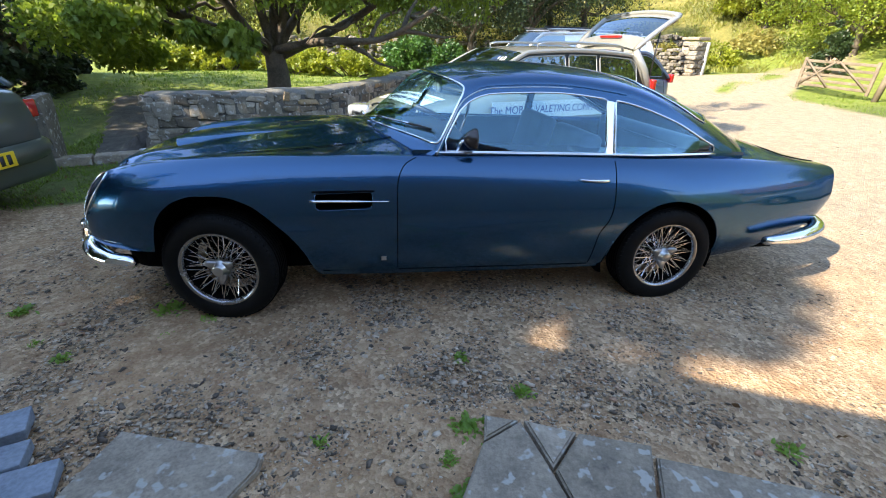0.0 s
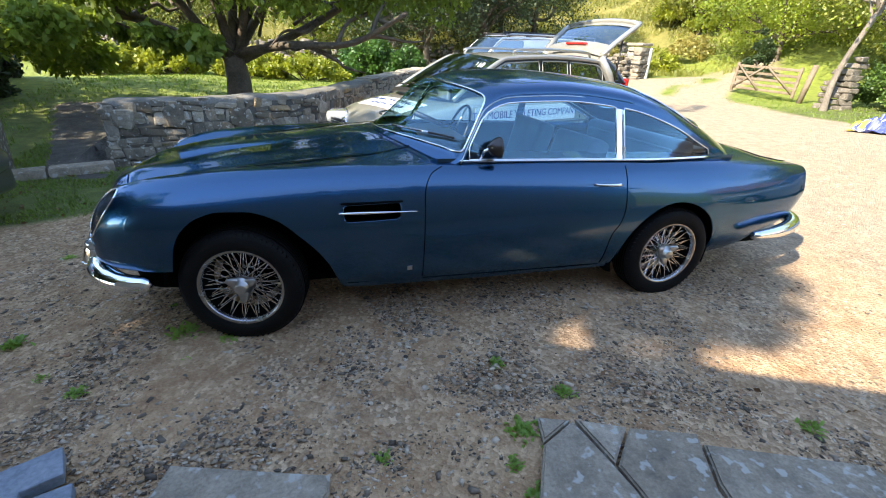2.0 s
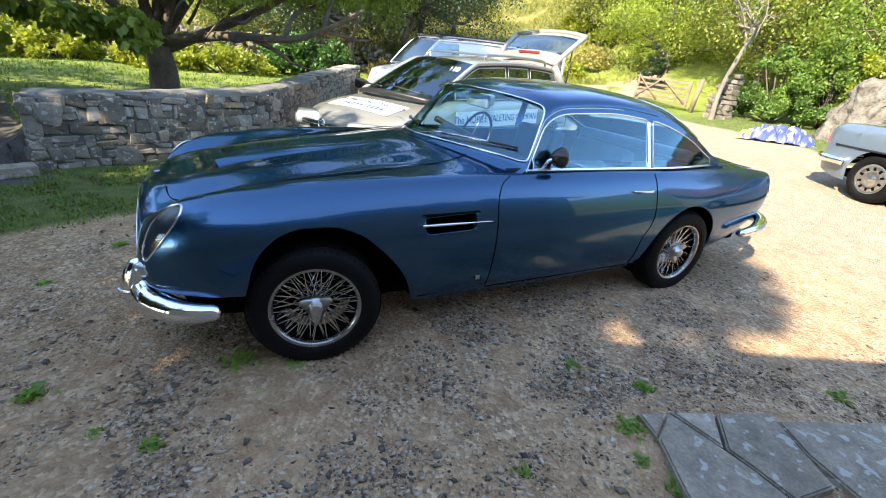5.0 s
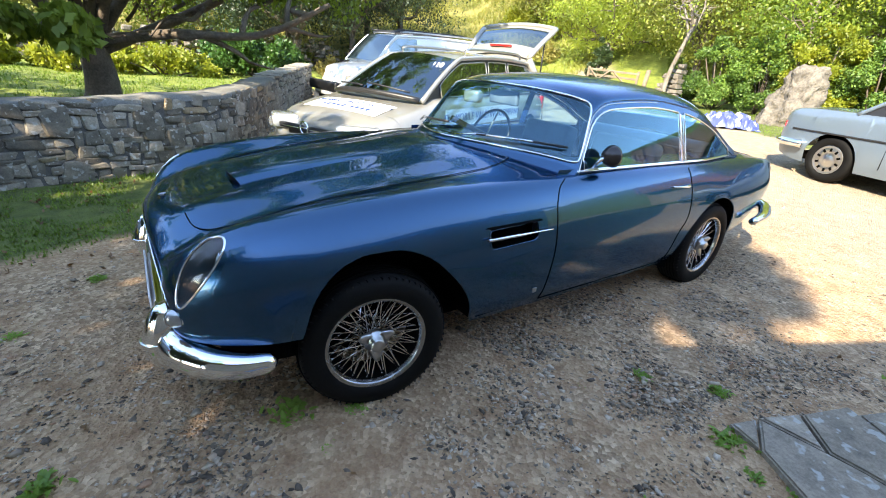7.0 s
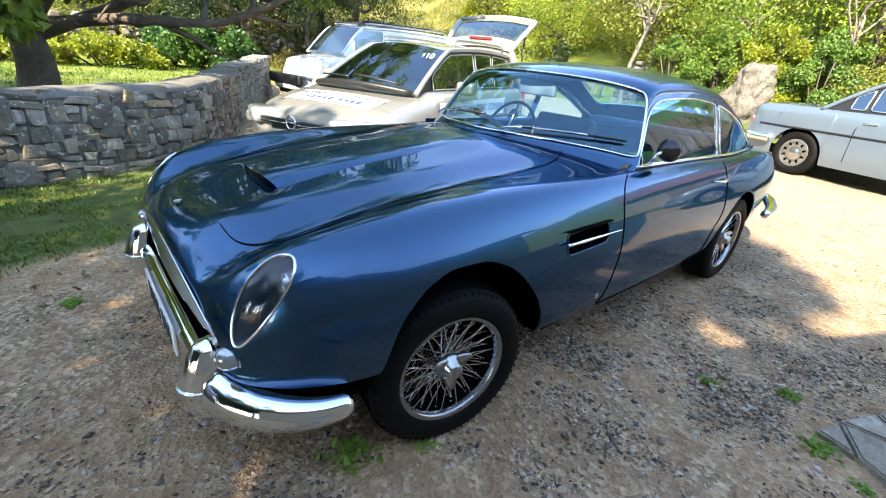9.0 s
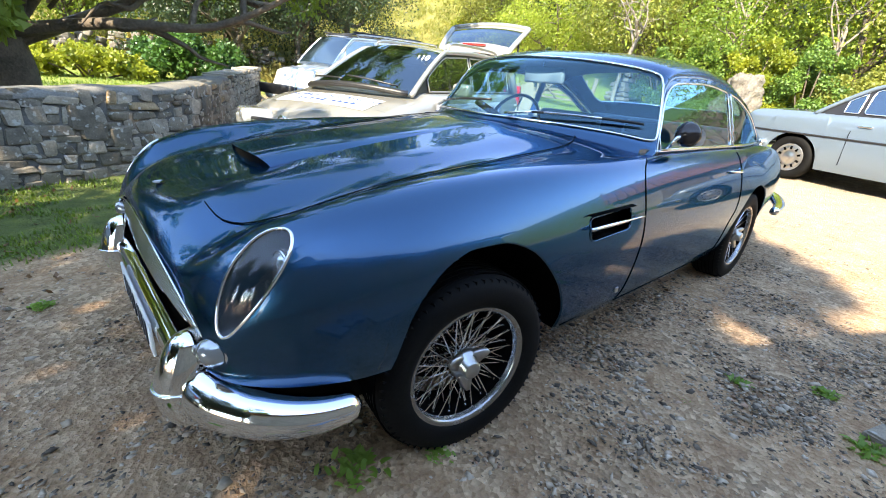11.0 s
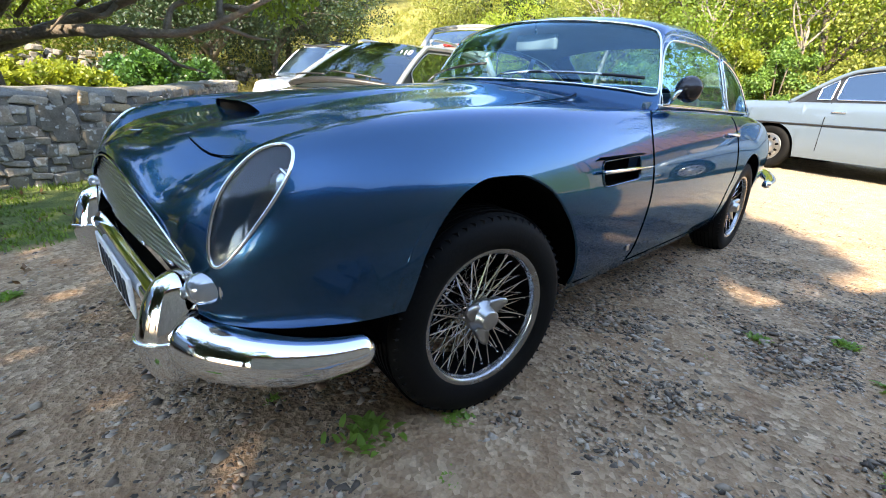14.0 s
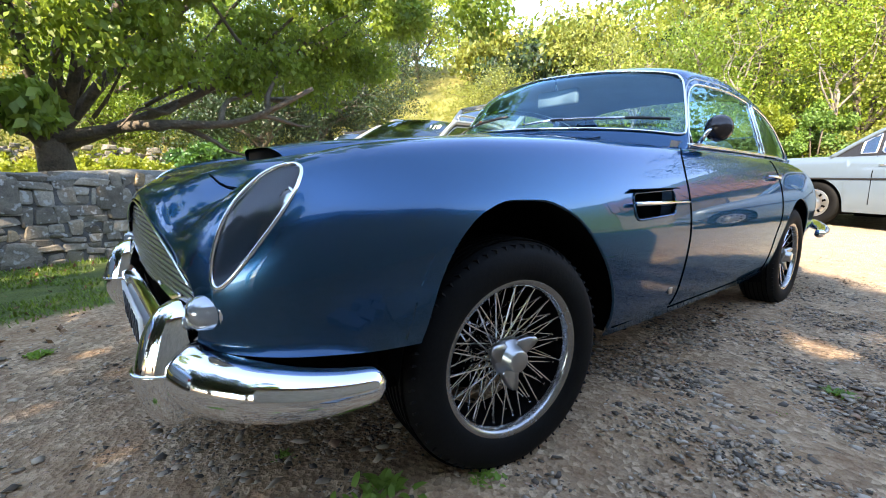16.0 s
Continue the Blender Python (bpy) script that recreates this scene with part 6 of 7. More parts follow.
for k, (x, y, a, w, h) in enumerate([(-0.60, -1.545, 0.42, 0.18, 0.13), (-0.51, -1.70, 0.36, 0.18, 0.13), (-0.37, -1.795, 0.30, 0.19, 0.14), (-0.69, -1.63, 0.40, 0.20, 0.14), (-0.58, -1.86, 0.33, 0.19, 0.13), (-0.41, -1.955, 0.25, 0.19, 0.13)]):
    bm = box((w, h, 0.05), (0, 0, 0.025), 0.006, 2, 0.006, rng)
    ob = part("slate_block", bm, slate, None, "blue-grey cut slate block lying on gravel", False)
    tagged(ob, category="stone block", group="slate blocks")
    ob.matrix_basis = Matrix.Translation((x, y, gz(x, y) + 0.004)) @ Matrix.Rotation(a, 4, "Z") @ Matrix.Rotation(rng.uniform(-0.06, 0.06), 4, "X")
# doorstep kerb at the garden path
for k in range(2):
    slab("path_step", [(-2.95 + 0.55 * k, 2.40 + 0.24 * k), (-2.42 + 0.55 * k, 2.63 + 0.24 * k), (-2.50 + 0.55 * k, 2.84 + 0.24 * k), (-3.03 + 0.55 * k, 2.61 + 0.24 * k)], 0.09, 0.0, "pale stone step at the foot of the garden path", slab_stone, "step", "path steps")

# rough upright stone at the lawn's corner
ob = own("boundary_stone", rng.choice(rocks), wall_stone, None, "rough mossy upright boundary stone on the turf")
tagged(ob, category="stone")
ob.matrix_basis = Matrix.Translation((-3.02, 2.72, gz(-3.02, 2.72) + 0.36)) @ Matrix.Rotation(0.3, 4, "Z") @ Matrix.Diagonal((0.46, 0.42, 0.80, 1))

# field gate, its posts and the far gate pier
gate = thing("field_gate", "weathered grey timber five-bar field gate closed beside the track", "gate", Matrix.Translation((14.19, 7.85, gz(14.19, 7.85) + 0.10)) @ Matrix.Rotation(radians(103.5), 4, "Z") @ Matrix.Rotation(radians(-2.5), 4, "Y"))
GW = 1.95
for k, h in enumerate((0.13, 0.27, 0.43, 0.60, 0.78)):
    part("bar", box((GW, 0.03, 0.075), (GW / 2, 0, h), 0.008), wood_grey, gate)
for x in (0.05, GW - 0.05):
    part("stile", box((0.08, 0.06, 0.86), (x, 0, 0.44), 0.01), wood_grey, gate)
for a, b in (((0.08, 0.12), (GW / 2, 0.80)), ((GW - 0.08, 0.12), (GW / 2 + 0.1, 0.80)), ((GW / 2 + 0.1, 0.12), (GW - 0.08, 0.80))):
    part("brace", tube([Vector((a[0], 0.03, a[1])), Vector((b[0], 0.03, b[1]))], 0.034, 4, flat=0.5, up=(0, 1, 0)), wood_grey, gate)
for x, y, h in ((14.15, 7.62, 1.05),):
    ob = tagged(part("gate_post", tube([Vector((x, y, gz(x, y) - 0.1)), Vector((x + 0.05, y - 0.12, gz(x, y) + h))], 0.075, 8), wood_grey, None, "leaning weathered timber gate post"), category="post", group="gate posts")
pier = thing("gate_pier", "square stone gate pier with a flat cap and pale edge", "gate pier", Matrix.Translation((12.3, 12.9, gz(12.3, 12.9) - 0.05)) @ Matrix.Rotation(radians(20), 4, "Z"))
for k in range(8):
    for i, (a, b) in enumerate(((-1, -1), (1, -1), (1, 1), (-1, 1))):
        m = own("stone", rng.choice(rocks), wall_stone, pier)
        wide = 0.30 + 0.05 * (-1) ** (k + i)
        m.matrix_basis = Matrix.Translation((a * 0.14, b * 0.14, 0.08 + 0.145 * k)) @ Matrix.Diagonal((wide, 0.31, 0.145, 1))
part("cap", box((0.66, 0.66, 0.10), (0, 0, 1.26), 0.02), slab_stone, pier)
part("gate_stop", box((0.12, 0.20, 1.15), (0.32, -0.25, 0.58), 0.02), white_post, pier, "pale upright stone")
low = []
for k in range(14):
    for j in range(8):
        if j < 7.5 - 0.12 * k + rng.uniform(-0.6, 0.6):
            low.append((rng.choice(rocks), Matrix.Translation((11.85 - 0.21 * k - 0.1 * (j % 2) + rng.uniform(-0.03, 0.03), 12.95 + 0.075 * k, gz(11.7, 13) + 0.05 + 0.115 * j + rng.uniform(-0.02, 0.02))) @ Matrix.Rotation(-0.3 + rng.uniform(-0.15, 0.15), 4, "Z") @ Matrix.Rotation(rng.uniform(-0.1, 0.1), 4, "Y") @ Matrix.Diagonal((rng.uniform(0.16, 0.26), 0.4, rng.uniform(0.09, 0.14), 1))))
tagged(own("yard_wall", joined(low), wall_stone), "grey rubble wall beside the gate pier", "wall", kind="structure")
# ruined stone wall under the hedge
ruin = []
for k in range(4):
    for j in range(9):
        x, y = 13.9, 6.72 - 0.17 * k
        if j < 5 + k * 1.2:
            ruin.append((rng.choice(rocks), Matrix.Translation((x + rng.uniform(-0.05, 0.05), y, gz(x, y) + 0.04 + 0.15 * j)) @ Matrix.Rotation(1.5 + rng.uniform(-0.3, 0.3), 4, "Z") @ Matrix.Diagonal((rng.uniform(0.15, 0.24), 0.35, rng.uniform(0.10, 0.17), 1))))
KNOB = (13.4, 2.75)
bm = bmesh.new()
knob_rows = []
for k in range(34):
    u = k / 33
    h, r = 1.50 * math.sin(u * math.pi / 2) ** 1.1, math.cos(u * math.pi / 2) ** 0.55
    ring = []
    for j in range(64):
        a = 2 * math.pi * j / 64
        x, y = 0.62 * r * math.cos(a), 0.60 * r * math.sin(a)
        g = 1 + 0.36 * noise.noise((1.6 * x, 1.6 * y, 1.6 * h)) + 0.26 * noise.noise((5 * x, 5 * y, 5 * h + 3)) + 0.16 * noise.noise((11 * x, 11 * y, 11 * h + 7))
        ring.append((KNOB[0] + x * g + 0.25 * u, KNOB[1] + y * g, gz(13.3, 2.35) - 0.1 + h * (0.75 + 0.25 * g)))
    knob_rows.append(ring)
sheet(bm, knob_rows, True)
tagged(part("earth_bank", bm, bank_stone, None, "bare pale stony bank at the foot of the hedge"), category="bank", kind="structure")
tagged(own("ruined_wall", joined(ruin), pale_stone), "broken stone wall overgrown with ivy", "wall", kind="structure")
# old field wall behind the garden
old = []
for k in range(70):
    for j in range(6):
        x, y = -6.0 + 0.3 * k, 15.2 + 0.03 * k
        for half in (0, 1):
            if rng.random() < 0.86 - 0.07 * j:
                old.append((rng.choice(rocks), Matrix.Translation((x + 0.15 * half + rng.uniform(-0.06, 0.06), y + rng.uniform(-0.06, 0.10), gz(x, y) + 0.08 + 0.17 * j + rng.uniform(-0.05, 0.05))) @ Matrix.Rotation(rng.uniform(-0.4, 0.4), 4, "Z") @ Matrix.Rotation(rng.uniform(-0.3, 0.3), 4, "Y") @ Matrix.Diagonal((rng.uniform(0.13, 0.26), 0.4, rng.uniform(0.09, 0.20), 1))))
tagged(own("field_wall", joined(old), pale_stone), "long dry stone wall at the field's edge", "wall", kind="structure")

# heap of crumpled tarpaulin
bm = bmesh.new()
bmesh.ops.create_grid(bm, x_segments=46, y_segments=30, size=0.5)
for v in bm.verts:
    x, y = v.co.x * 1.5, v.co.y * 1.0
    r = math.hypot(x / 0.75, y / 0.5)
    h = 0.30 * max(0, 1 - r) ** 0.6 + 0.20 * abs(noise.noise((x * 5, y * 5, 0.3))) + 0.11 * abs(noise.noise((x * 11, y * 11, 2)))
    v.co = Vector((x * (1 + 0.15 * noise.noise((x * 3, y * 3, 5))), y, h * (1 if r < 1 else max(0.1, 1.6 - r))))
tarp = part("tarpaulin", bm, tarp_blue, None, "crumpled blue and white tarpaulin heaped on the verge", False)
tarp.data.materials.append(tarp_white)
tarp.data.materials.append(tarp_yellow)
for i, poly in enumerate(tarp.data.polygons):
    c = poly.center
    q = noise.noise((c.x * 7.5, c.y * 7.5, 9))
    poly.material_index = 1 if q > 0.30 else (2 if c.x < -0.5 and q < -0.1 else 0)
tagged(tarp, category="tarpaulin")
tarp.matrix_basis = Matrix.Translation((11.5, 3.35, gz(11.5, 3.35) - 0.01)) @ Matrix.Rotation(radians(-60), 4, "Z")

# the house behind the camera
HOUSE = Matrix.Translation((1.2, -4.55, 0)) @ Matrix.Rotation(radians(-26), 4, "Z")
house = thing("stone_house", "brown stone house with a red tiled roof across the yard", "house", HOUSE)
bm = box((12.8, 0.4, 2.75), (1.1, -0.2, 1.375))
bm = join(bm, box((0.4, 5.4, 2.75), (7.3, -3.1, 1.375)), box((0.4, 5.4, 2.75), (-5.1, -3.1, 1.375)), box((12.8, 0.4, 2.75), (1.1, -6.0, 1.375)))
part("wall", bm, house_stone, house, "", False)
bm = bmesh.new()
rings = [[(x, y, z) for x in np.linspace(-5.5, 7.8, 2)] for y, z in ((0.35, 2.62), (-3.1, 3.95), (-6.55, 2.62), (-6.5, 2.74), (-3.1, 4.07), (0.40, 2.74), (0.35, 2.62))]
sheet(bm, rings)
part("roof", bm, brick_red, house, "red clay tiled roof", False)
for k in range(8):
    part("tile_course", box((13.3, 0.03, 0.05), (1.15, 0.2 - 0.40 * k, 2.83 + 0.154 * k)), brick_red, house)
# outbuilding across the yard, beyond the silver saloon
BARN = Matrix.Translation((13.3, -4.8, gz(13.3, -4.8) - 0.1)) @ Matrix.Rotation(radians(63), 4, "Z")
barn = thing("outbuilding", "low stone outbuilding with a rust-red ribbed roof", "outbuilding", BARN)
part("wall", join(box((5.6, 0.35, 2.0), (0, -0.2, 1.0)), box((0.35, 4.2, 2.0), (2.6, -2.2, 1.0)), box((0.35, 4.2, 2.0), (-2.6, -2.2, 1.0)), box((5.6, 0.35, 2.0), (0, -4.2, 1.0))), house_stone, barn, "", False)
bm = bmesh.new()
sheet(bm, [[(x, y, z) for x in (-3.0, 3.0)] for y, z in ((0.3, 1.85), (-2.2, 3.55), (-4.7, 1.85), (-4.7, 1.93), (-2.2, 3.63), (0.3, 1.93), (0.3, 1.85))])
roof_sheet = part("roof", bm, brick_red, barn, "rust-red ribbed roof", False)
for k in range(20):
    x = -2.9 + 0.305 * k
    part("rib", tube([Vector((x, 0.32, 1.93)), Vector((x, -2.2, 3.645))], 0.035, 6), brick_red, roof_sheet)
part("door", box((1.5, 0.08, 1.7), (-0.6, 0.0, 0.86), 0.01), wood_grey, barn, "grey plank door")
# ---- trees, bushes, grass, gravel ----


def limb(bm, a, b, r0, r1, wob, r):
    """A crooked tapered branch; returns its line."""
    n = 4
    line = []
    for i in range(n):
        t = i / (n - 1)
        line.append(a.lerp(b, t) + Vector([r.uniform(-wob, wob) for _ in range(3)]) * math.sin(math.pi * t))
    line = spline(line, 12 if r0 < 0.07 else 22)
    join(bm, tube(line, lambda t: r0 + (r1 - r0) * t, 7 if r0 > 0.05 else 4))
    return line


def make_tree(name, label, at, height, spread, trunk_r, leaf_mat, leaves, leaf_size, seed, fork=0.35, limbs=7, low=0.25, bark_mat=None, lean=(0, 0), clump=0.55, flat=0.75, dirs=None, group="trees", bare=None, limb_r=0.6, wob=0.06, thin=None):
    """A tree of trunk, limbs, twigs and a crown of leaf clumps with gaps."""
    r = random.Random(seed)
    t = thing(name, label, "tree", Matrix.Translation(at), group)
    bm = bmesh.new()
    top = Vector((lean[0], lean[1], height * fork))
    trunk = spline([Vector((0, 0, -0.15)), Vector((0.04 * height * 0.2, 0, height * fork * 0.4)), top], 14)
    join(bm, tube(trunk, lambda k: trunk_r * (1.45 - 0.9 * min(1, k * 3)) if k < 0.2 else trunk_r * (1.0 - 0.3 * k), 12))
    tips = []
    for i in range(limbs):
        a = 2 * math.pi * (i + r.uniform(-0.3, 0.3)) / limbs
        up = r.uniform(low, 1.0)
        d = Vector((math.cos(a) * spread * (1.05 - 0.55 * up), math.sin(a) * spread * (1.05 - 0.55 * up), height * (fork + (1 - fork) * up) * 0.9))
        if dirs and i < len(dirs):
            d = Vector(dirs[i])
        start = trunk[-1 - r.randrange(4)]
        line = limb(bm, start, d, trunk_r * limb_r, trunk_r * 0.12, wob * height, r)
        for j in range(6):
            s = line[int((0.42 + 0.1 * j) * (len(line) - 1))]
            e = s + Vector((r.uniform(-1, 1), r.uniform(-1, 1), r.uniform(-0.35, 0.7))) * spread * 0.42
            tw = limb(bm, s, e, trunk_r * 0.2, trunk_r * 0.04, 0.03 * height, r)
            tips += [tw[-1], tw[7]]
        tips.append(line[-1])
    part("trunk", bm, bark_mat or bark, t)
    cl = []
    for p in tips:
        for _ in range(2):
            q = p + Vector([r.gauss(0, 0.22 * spread) for _ in range(2)] + [r.gauss(0, 0.10 * height)])
            if q.z > height * low * 0.8 and not (bare and bare(q)):
                cl.append((*q, clump * r.uniform(0.5, 1.2)))
    v = scatter_leaves(cl, leaves, 1.0, leaf_size, np.random.default_rng(seed), flat, 0.6)
    if thin:
        v = v[np.repeat(~thin(v[::4]), 4)]
    tagged(own("crown", quad_mesh(v), leaf_mat, t), kind="stuff")
    return t


def bush(name, label, at, size, leaf_mat, leaves, leaf_size, seed, clumps=40, group="bushes"):
    """A rounded uneven bush of leaves round a few stems."""
    r = random.Random(seed)
    t = thing(name, label, "bush", Matrix.Translation(at), group)
    cl = []
    for _ in range(clumps):
        d = Vector((r.gauss(0, 1), r.gauss(0, 1), abs(r.gauss(0, 1)))).normalized() * r.uniform(0.55, 1.0)
        cl.append((d.x * size[0], d.y * size[1], 0.12 * size[2] + d.z * size[2] * 0.86, 0.21 * min(size) * r.uniform(0.7, 1.3)))
    for k in range(7):
        c = cl[k]
        part("stem", tube([Vector((0.05 * k - 0.15, 0, -0.05)), Vector((c[0] * 0.5, c[1] * 0.5, c[2] * 0.5)), Vector(c[:3])], 0.02, 5), bark, t)
    tagged(own("leaves", quad_mesh(scatter_leaves(cl, leaves, 1, leaf_size, np.random.default_rng(seed), 1.0)), leaf_mat, t), kind="stuff")
    return t


def at_ground(x, y, sink=0.03):
    return (x, y, gz(x, y) - sink)


def lawn_light(q):
    """True where a clump would keep the sun off the lawn and border behind the cherry."""
    gx, gy = q.x - 1.0 + 1.155 * (q.z - 0.1), q.y + 6.5 + 0.55 * (q.z - 0.1)
    return -3.2 < gx < 7.5 and 7.0 < gy < 12.6 and math.sin(9.0 * q.x + 7.0 * q.y) < (0.6 if gx < 2.0 else (0.1 if gx < 3.6 else -0.4))


def shade_lawn(p):
    """Leaves that would shade the sunny lawn; one in eight is kept."""
    gx, gy = p[:, 0] - 1.0 + 1.155 * (p[:, 2] - 0.1), p[:, 1] + 6.5 + 0.55 * (p[:, 2] - 0.1)
    return (gx > -2.8) & (gx < 5.0) & (gy > 7.5) & (gy < 12.4) & (np.arange(len(p)) % 8 > 0)


def sun_gap(q):
    """Gaps in the cherry: clear round the trunk, and open where the sun reaches the yard."""
    return lawn_light(q) or (q.z < 2.3 and math.hypot(q.x, q.y) < 1.9) or (q.y < -0.5 and q.z < 2.5 and q.x > -1.0) or (q.x > 0.8 and abs(q.y + 0.5 + 0.48 * (5 - q.x)) < 0.9 and abs(q.z - 1.2 - 0.87 * (5 - q.x)) < 1.1)


cherry = make_tree("spreading_tree", "broad low-limbed cherry tree with dark bark on the lawn", at_ground(-1.0, 6.5), 5.2, 3.7, 0.245, leaf_tree, 112000, 0.092, 21, 0.15, 9, 0.16, clump=0.5, limb_r=0.36, wob=0.05, thin=shade_lawn, dirs=[(3.9, -0.2, 2.7), (3.0, 0.2, 3.8), (1.8, -0.6, 4.5), (0.6, -1.2, 4.2), (-1.5, -1.0, 3.5), (-2.8, -0.8, 2.0)], bare=sun_gap)
# a low bough that droops over the wall
bough_rng = random.Random(5)
bm = bmesh.new()
droop = []
for end in ((0.0, -2.35, 1.05), (-0.7, -2.2, 1.15), (-1.35, -1.7, 1.25), (-1.9, -1.0, 1.35)):
    line = limb(bm, Vector((-0.05, -0.08, 0.75)), Vector(end), 0.05, 0.008, 0.12, bough_rng)
    for p in line[9::2]:
        for _ in range(2):
            droop.append((p.x + bough_rng.gauss(0, 0.13), p.y + bough_rng.gauss(0, 0.16), p.z - bough_rng.uniform(0.0, 0.28), bough_rng.uniform(0.10, 0.24)))
part("bough", bm, bark, cherry)
bm = bmesh.new()
outer = []
for foot, end, low in (((1.9, -0.2, 1.6), (4.6, -1.4, 4.3), 2.2), ((2.2, -0.2, 1.8), (5.2, -0.5, 3.6), 2.2), ((1.1, -0.3, 2.6), (3.6, -2.2, 4.9), 2.2), ((1.6, 0.1, 2.0), (4.4, 0.4, 2.9), 2.2), ((1.8, 0.1, 2.1), (5.4, -1.6, 5.0), 2.2), ((0.3, -0.6, 2.5), (0.9, -2.8, 4.2), 2.2), ((0.5, -0.1, 1.1), (1.2, -1.6, 1.95), 1.55), ((1.1, -0.1, 1.3), (2.5, -0.9, 1.95), 1.5), ((2.0, -0.1, 1.6), (3.6, -0.3, 2.0), 1.5), ((0.2, -0.3, 1.3), (0.2, -2.0, 2.1), 1.6), ((-0.5, -0.3, 1.5), (-1.1, -1.7, 2.0), 1.5), ((-0.6, 0.2, 1.5), (-2.2, 1.6, 2.6), 1.7), ((0.2, 0.3, 1.5), (0.6, 2.4, 2.5), 1.7), ((0.8, 0.2, 1.5), (2.4, 1.9, 2.5), 1.7)):
    line = limb(bm, Vector(foot), Vector(end), 0.034, 0.007, 0.30, bough_rng)
    for p in line[5:]:
        for _ in range(3):
            q = (p.x + bough_rng.gauss(0, 0.35), p.y + bough_rng.gauss(0, 0.35), p.z + bough_rng.gauss(-0.1, 0.28))
            if q[2] > low and not lawn_light(Vector(q)):
                outer.append((*q, bough_rng.uniform(0.2, 0.42)))
part("outer_bough", bm, bark, cherry)
v = scatter_leaves(outer, 27000, 1.0, 0.088, np.random.default_rng(16), 0.75, 1.4)
v = v[np.repeat(~shade_lawn(v[::4]), 4)]
tagged(own("outer_leaves", quad_mesh(v), leaf_tree, cherry), kind="stuff")
tagged(own("bough_leaves", quad_mesh(scatter_leaves(droop, 3400, 1.0, 0.115, np.random.default_rng(6), 0.7, 1.6)), leaf_tree, cherry), kind="stuff")
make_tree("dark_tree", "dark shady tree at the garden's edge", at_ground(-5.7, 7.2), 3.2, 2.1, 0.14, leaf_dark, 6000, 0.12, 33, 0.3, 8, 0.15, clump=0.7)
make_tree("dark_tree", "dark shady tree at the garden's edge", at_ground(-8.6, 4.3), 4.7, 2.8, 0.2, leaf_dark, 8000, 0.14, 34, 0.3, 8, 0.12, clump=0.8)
# out of view; its first limb is aimed to shade the car's nose
make_tree("yard_tree", "tall leafy tree shading the yard", at_ground(-7.6, -3.6), 8.6, 3.3, 0.24, leaf_tree, 9500, 0.16, 51, 0.35, 8, 0.35, clump=0.46, dirs=[(1.2, 0.3, 5.7)])
# tall unseen tree past the house's end, added to shade the car's side
ash = thing("unseen_shade_tree", "tall tree out of view, its crown laid out to shade the car's side", "tree", Matrix.Translation(at_ground(-7.6, -6.3)), "trees")
ash_rng = random.Random(88)
flat_sun = Vector((math.cos(SUN_AZ), math.sin(SUN_AZ), math.tan(SUN_EL)))
bm = tube(spline([(0, 0, -0.2), (0.1, 0.1, 2.5), (0.0, 0.2, 5.0), (0.2, 0.4, 7.4)], 20), lambda t: 0.26 * (1 - 0.72 * t), 12)
shade_clumps = []
# clumps lie sunward of the ground they shade, open over its lit patches
while len(shade_clumps) < 150:
    px, py = ash_rng.uniform(-0.1, 3.55), ash_rng.uniform(-1.22, 0.1)
    if 1.40 < px < 1.98 and py < -0.62:
        continue    # a gap in the crown
    if px > 3.0 and py < -1.15 + 0.9 * (px - 3.0):
        continue
    d = ash_rng.uniform(9.6, 11.4)
    shade_clumps.append((px + flat_sun.x * d + 7.6, py + flat_sun.y * d + 6.3, flat_sun.z * d, ash_rng.uniform(0.16, 0.34)))
for c in shade_clumps[::9]:
    limb(bm, Vector((0.1, 0.25, 5.0 + ash_rng.uniform(0, 2.0))), Vector(c[:3]), 0.07, 0.012, 0.2, ash_rng)
part("trunk", bm, bark, ash)
tagged(own("crown", quad_mesh(scatter_leaves(shade_clumps, 15000, 1.0, 0.15, np.random.default_rng(89), 0.9, 0.6)), leaf_tree, ash), kind="stuff")
# next two stand out of view, added to shade the path and left lawn
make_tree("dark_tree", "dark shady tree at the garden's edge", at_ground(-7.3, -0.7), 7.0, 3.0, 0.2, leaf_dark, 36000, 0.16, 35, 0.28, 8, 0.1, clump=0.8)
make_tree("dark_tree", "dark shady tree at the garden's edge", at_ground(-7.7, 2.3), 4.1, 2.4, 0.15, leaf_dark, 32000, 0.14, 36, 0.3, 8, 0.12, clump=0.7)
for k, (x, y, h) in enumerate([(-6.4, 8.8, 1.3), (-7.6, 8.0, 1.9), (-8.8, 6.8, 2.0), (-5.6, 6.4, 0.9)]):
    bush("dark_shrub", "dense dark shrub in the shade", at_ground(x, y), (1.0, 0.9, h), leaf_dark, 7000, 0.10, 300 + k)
bush("laurel_bush", "glossy dark green rounded laurel bush behind the wall", at_ground(2.55, 12.7), (1.65, 1.2, 1.35), leaf_bush, 20000, 0.10, 3, 70)
for k, (x, y, sx, h) in enumerate([(0.2, 11.6, 1.3, 0.75), (-1.6, 12.2, 1.2, 0.8), (-3.4, 12.0, 1.0, 0.7), (-5.2, 11.4, 1.1, 0.8), (-4.3, 12.6, 1.0, 1.0)]):
    bush("golden_bush", "bright yellow-green flowering border bush", at_ground(x, y), (sx, 0.8, h), leaf_yellow, 5000, 0.10, 10 + k)
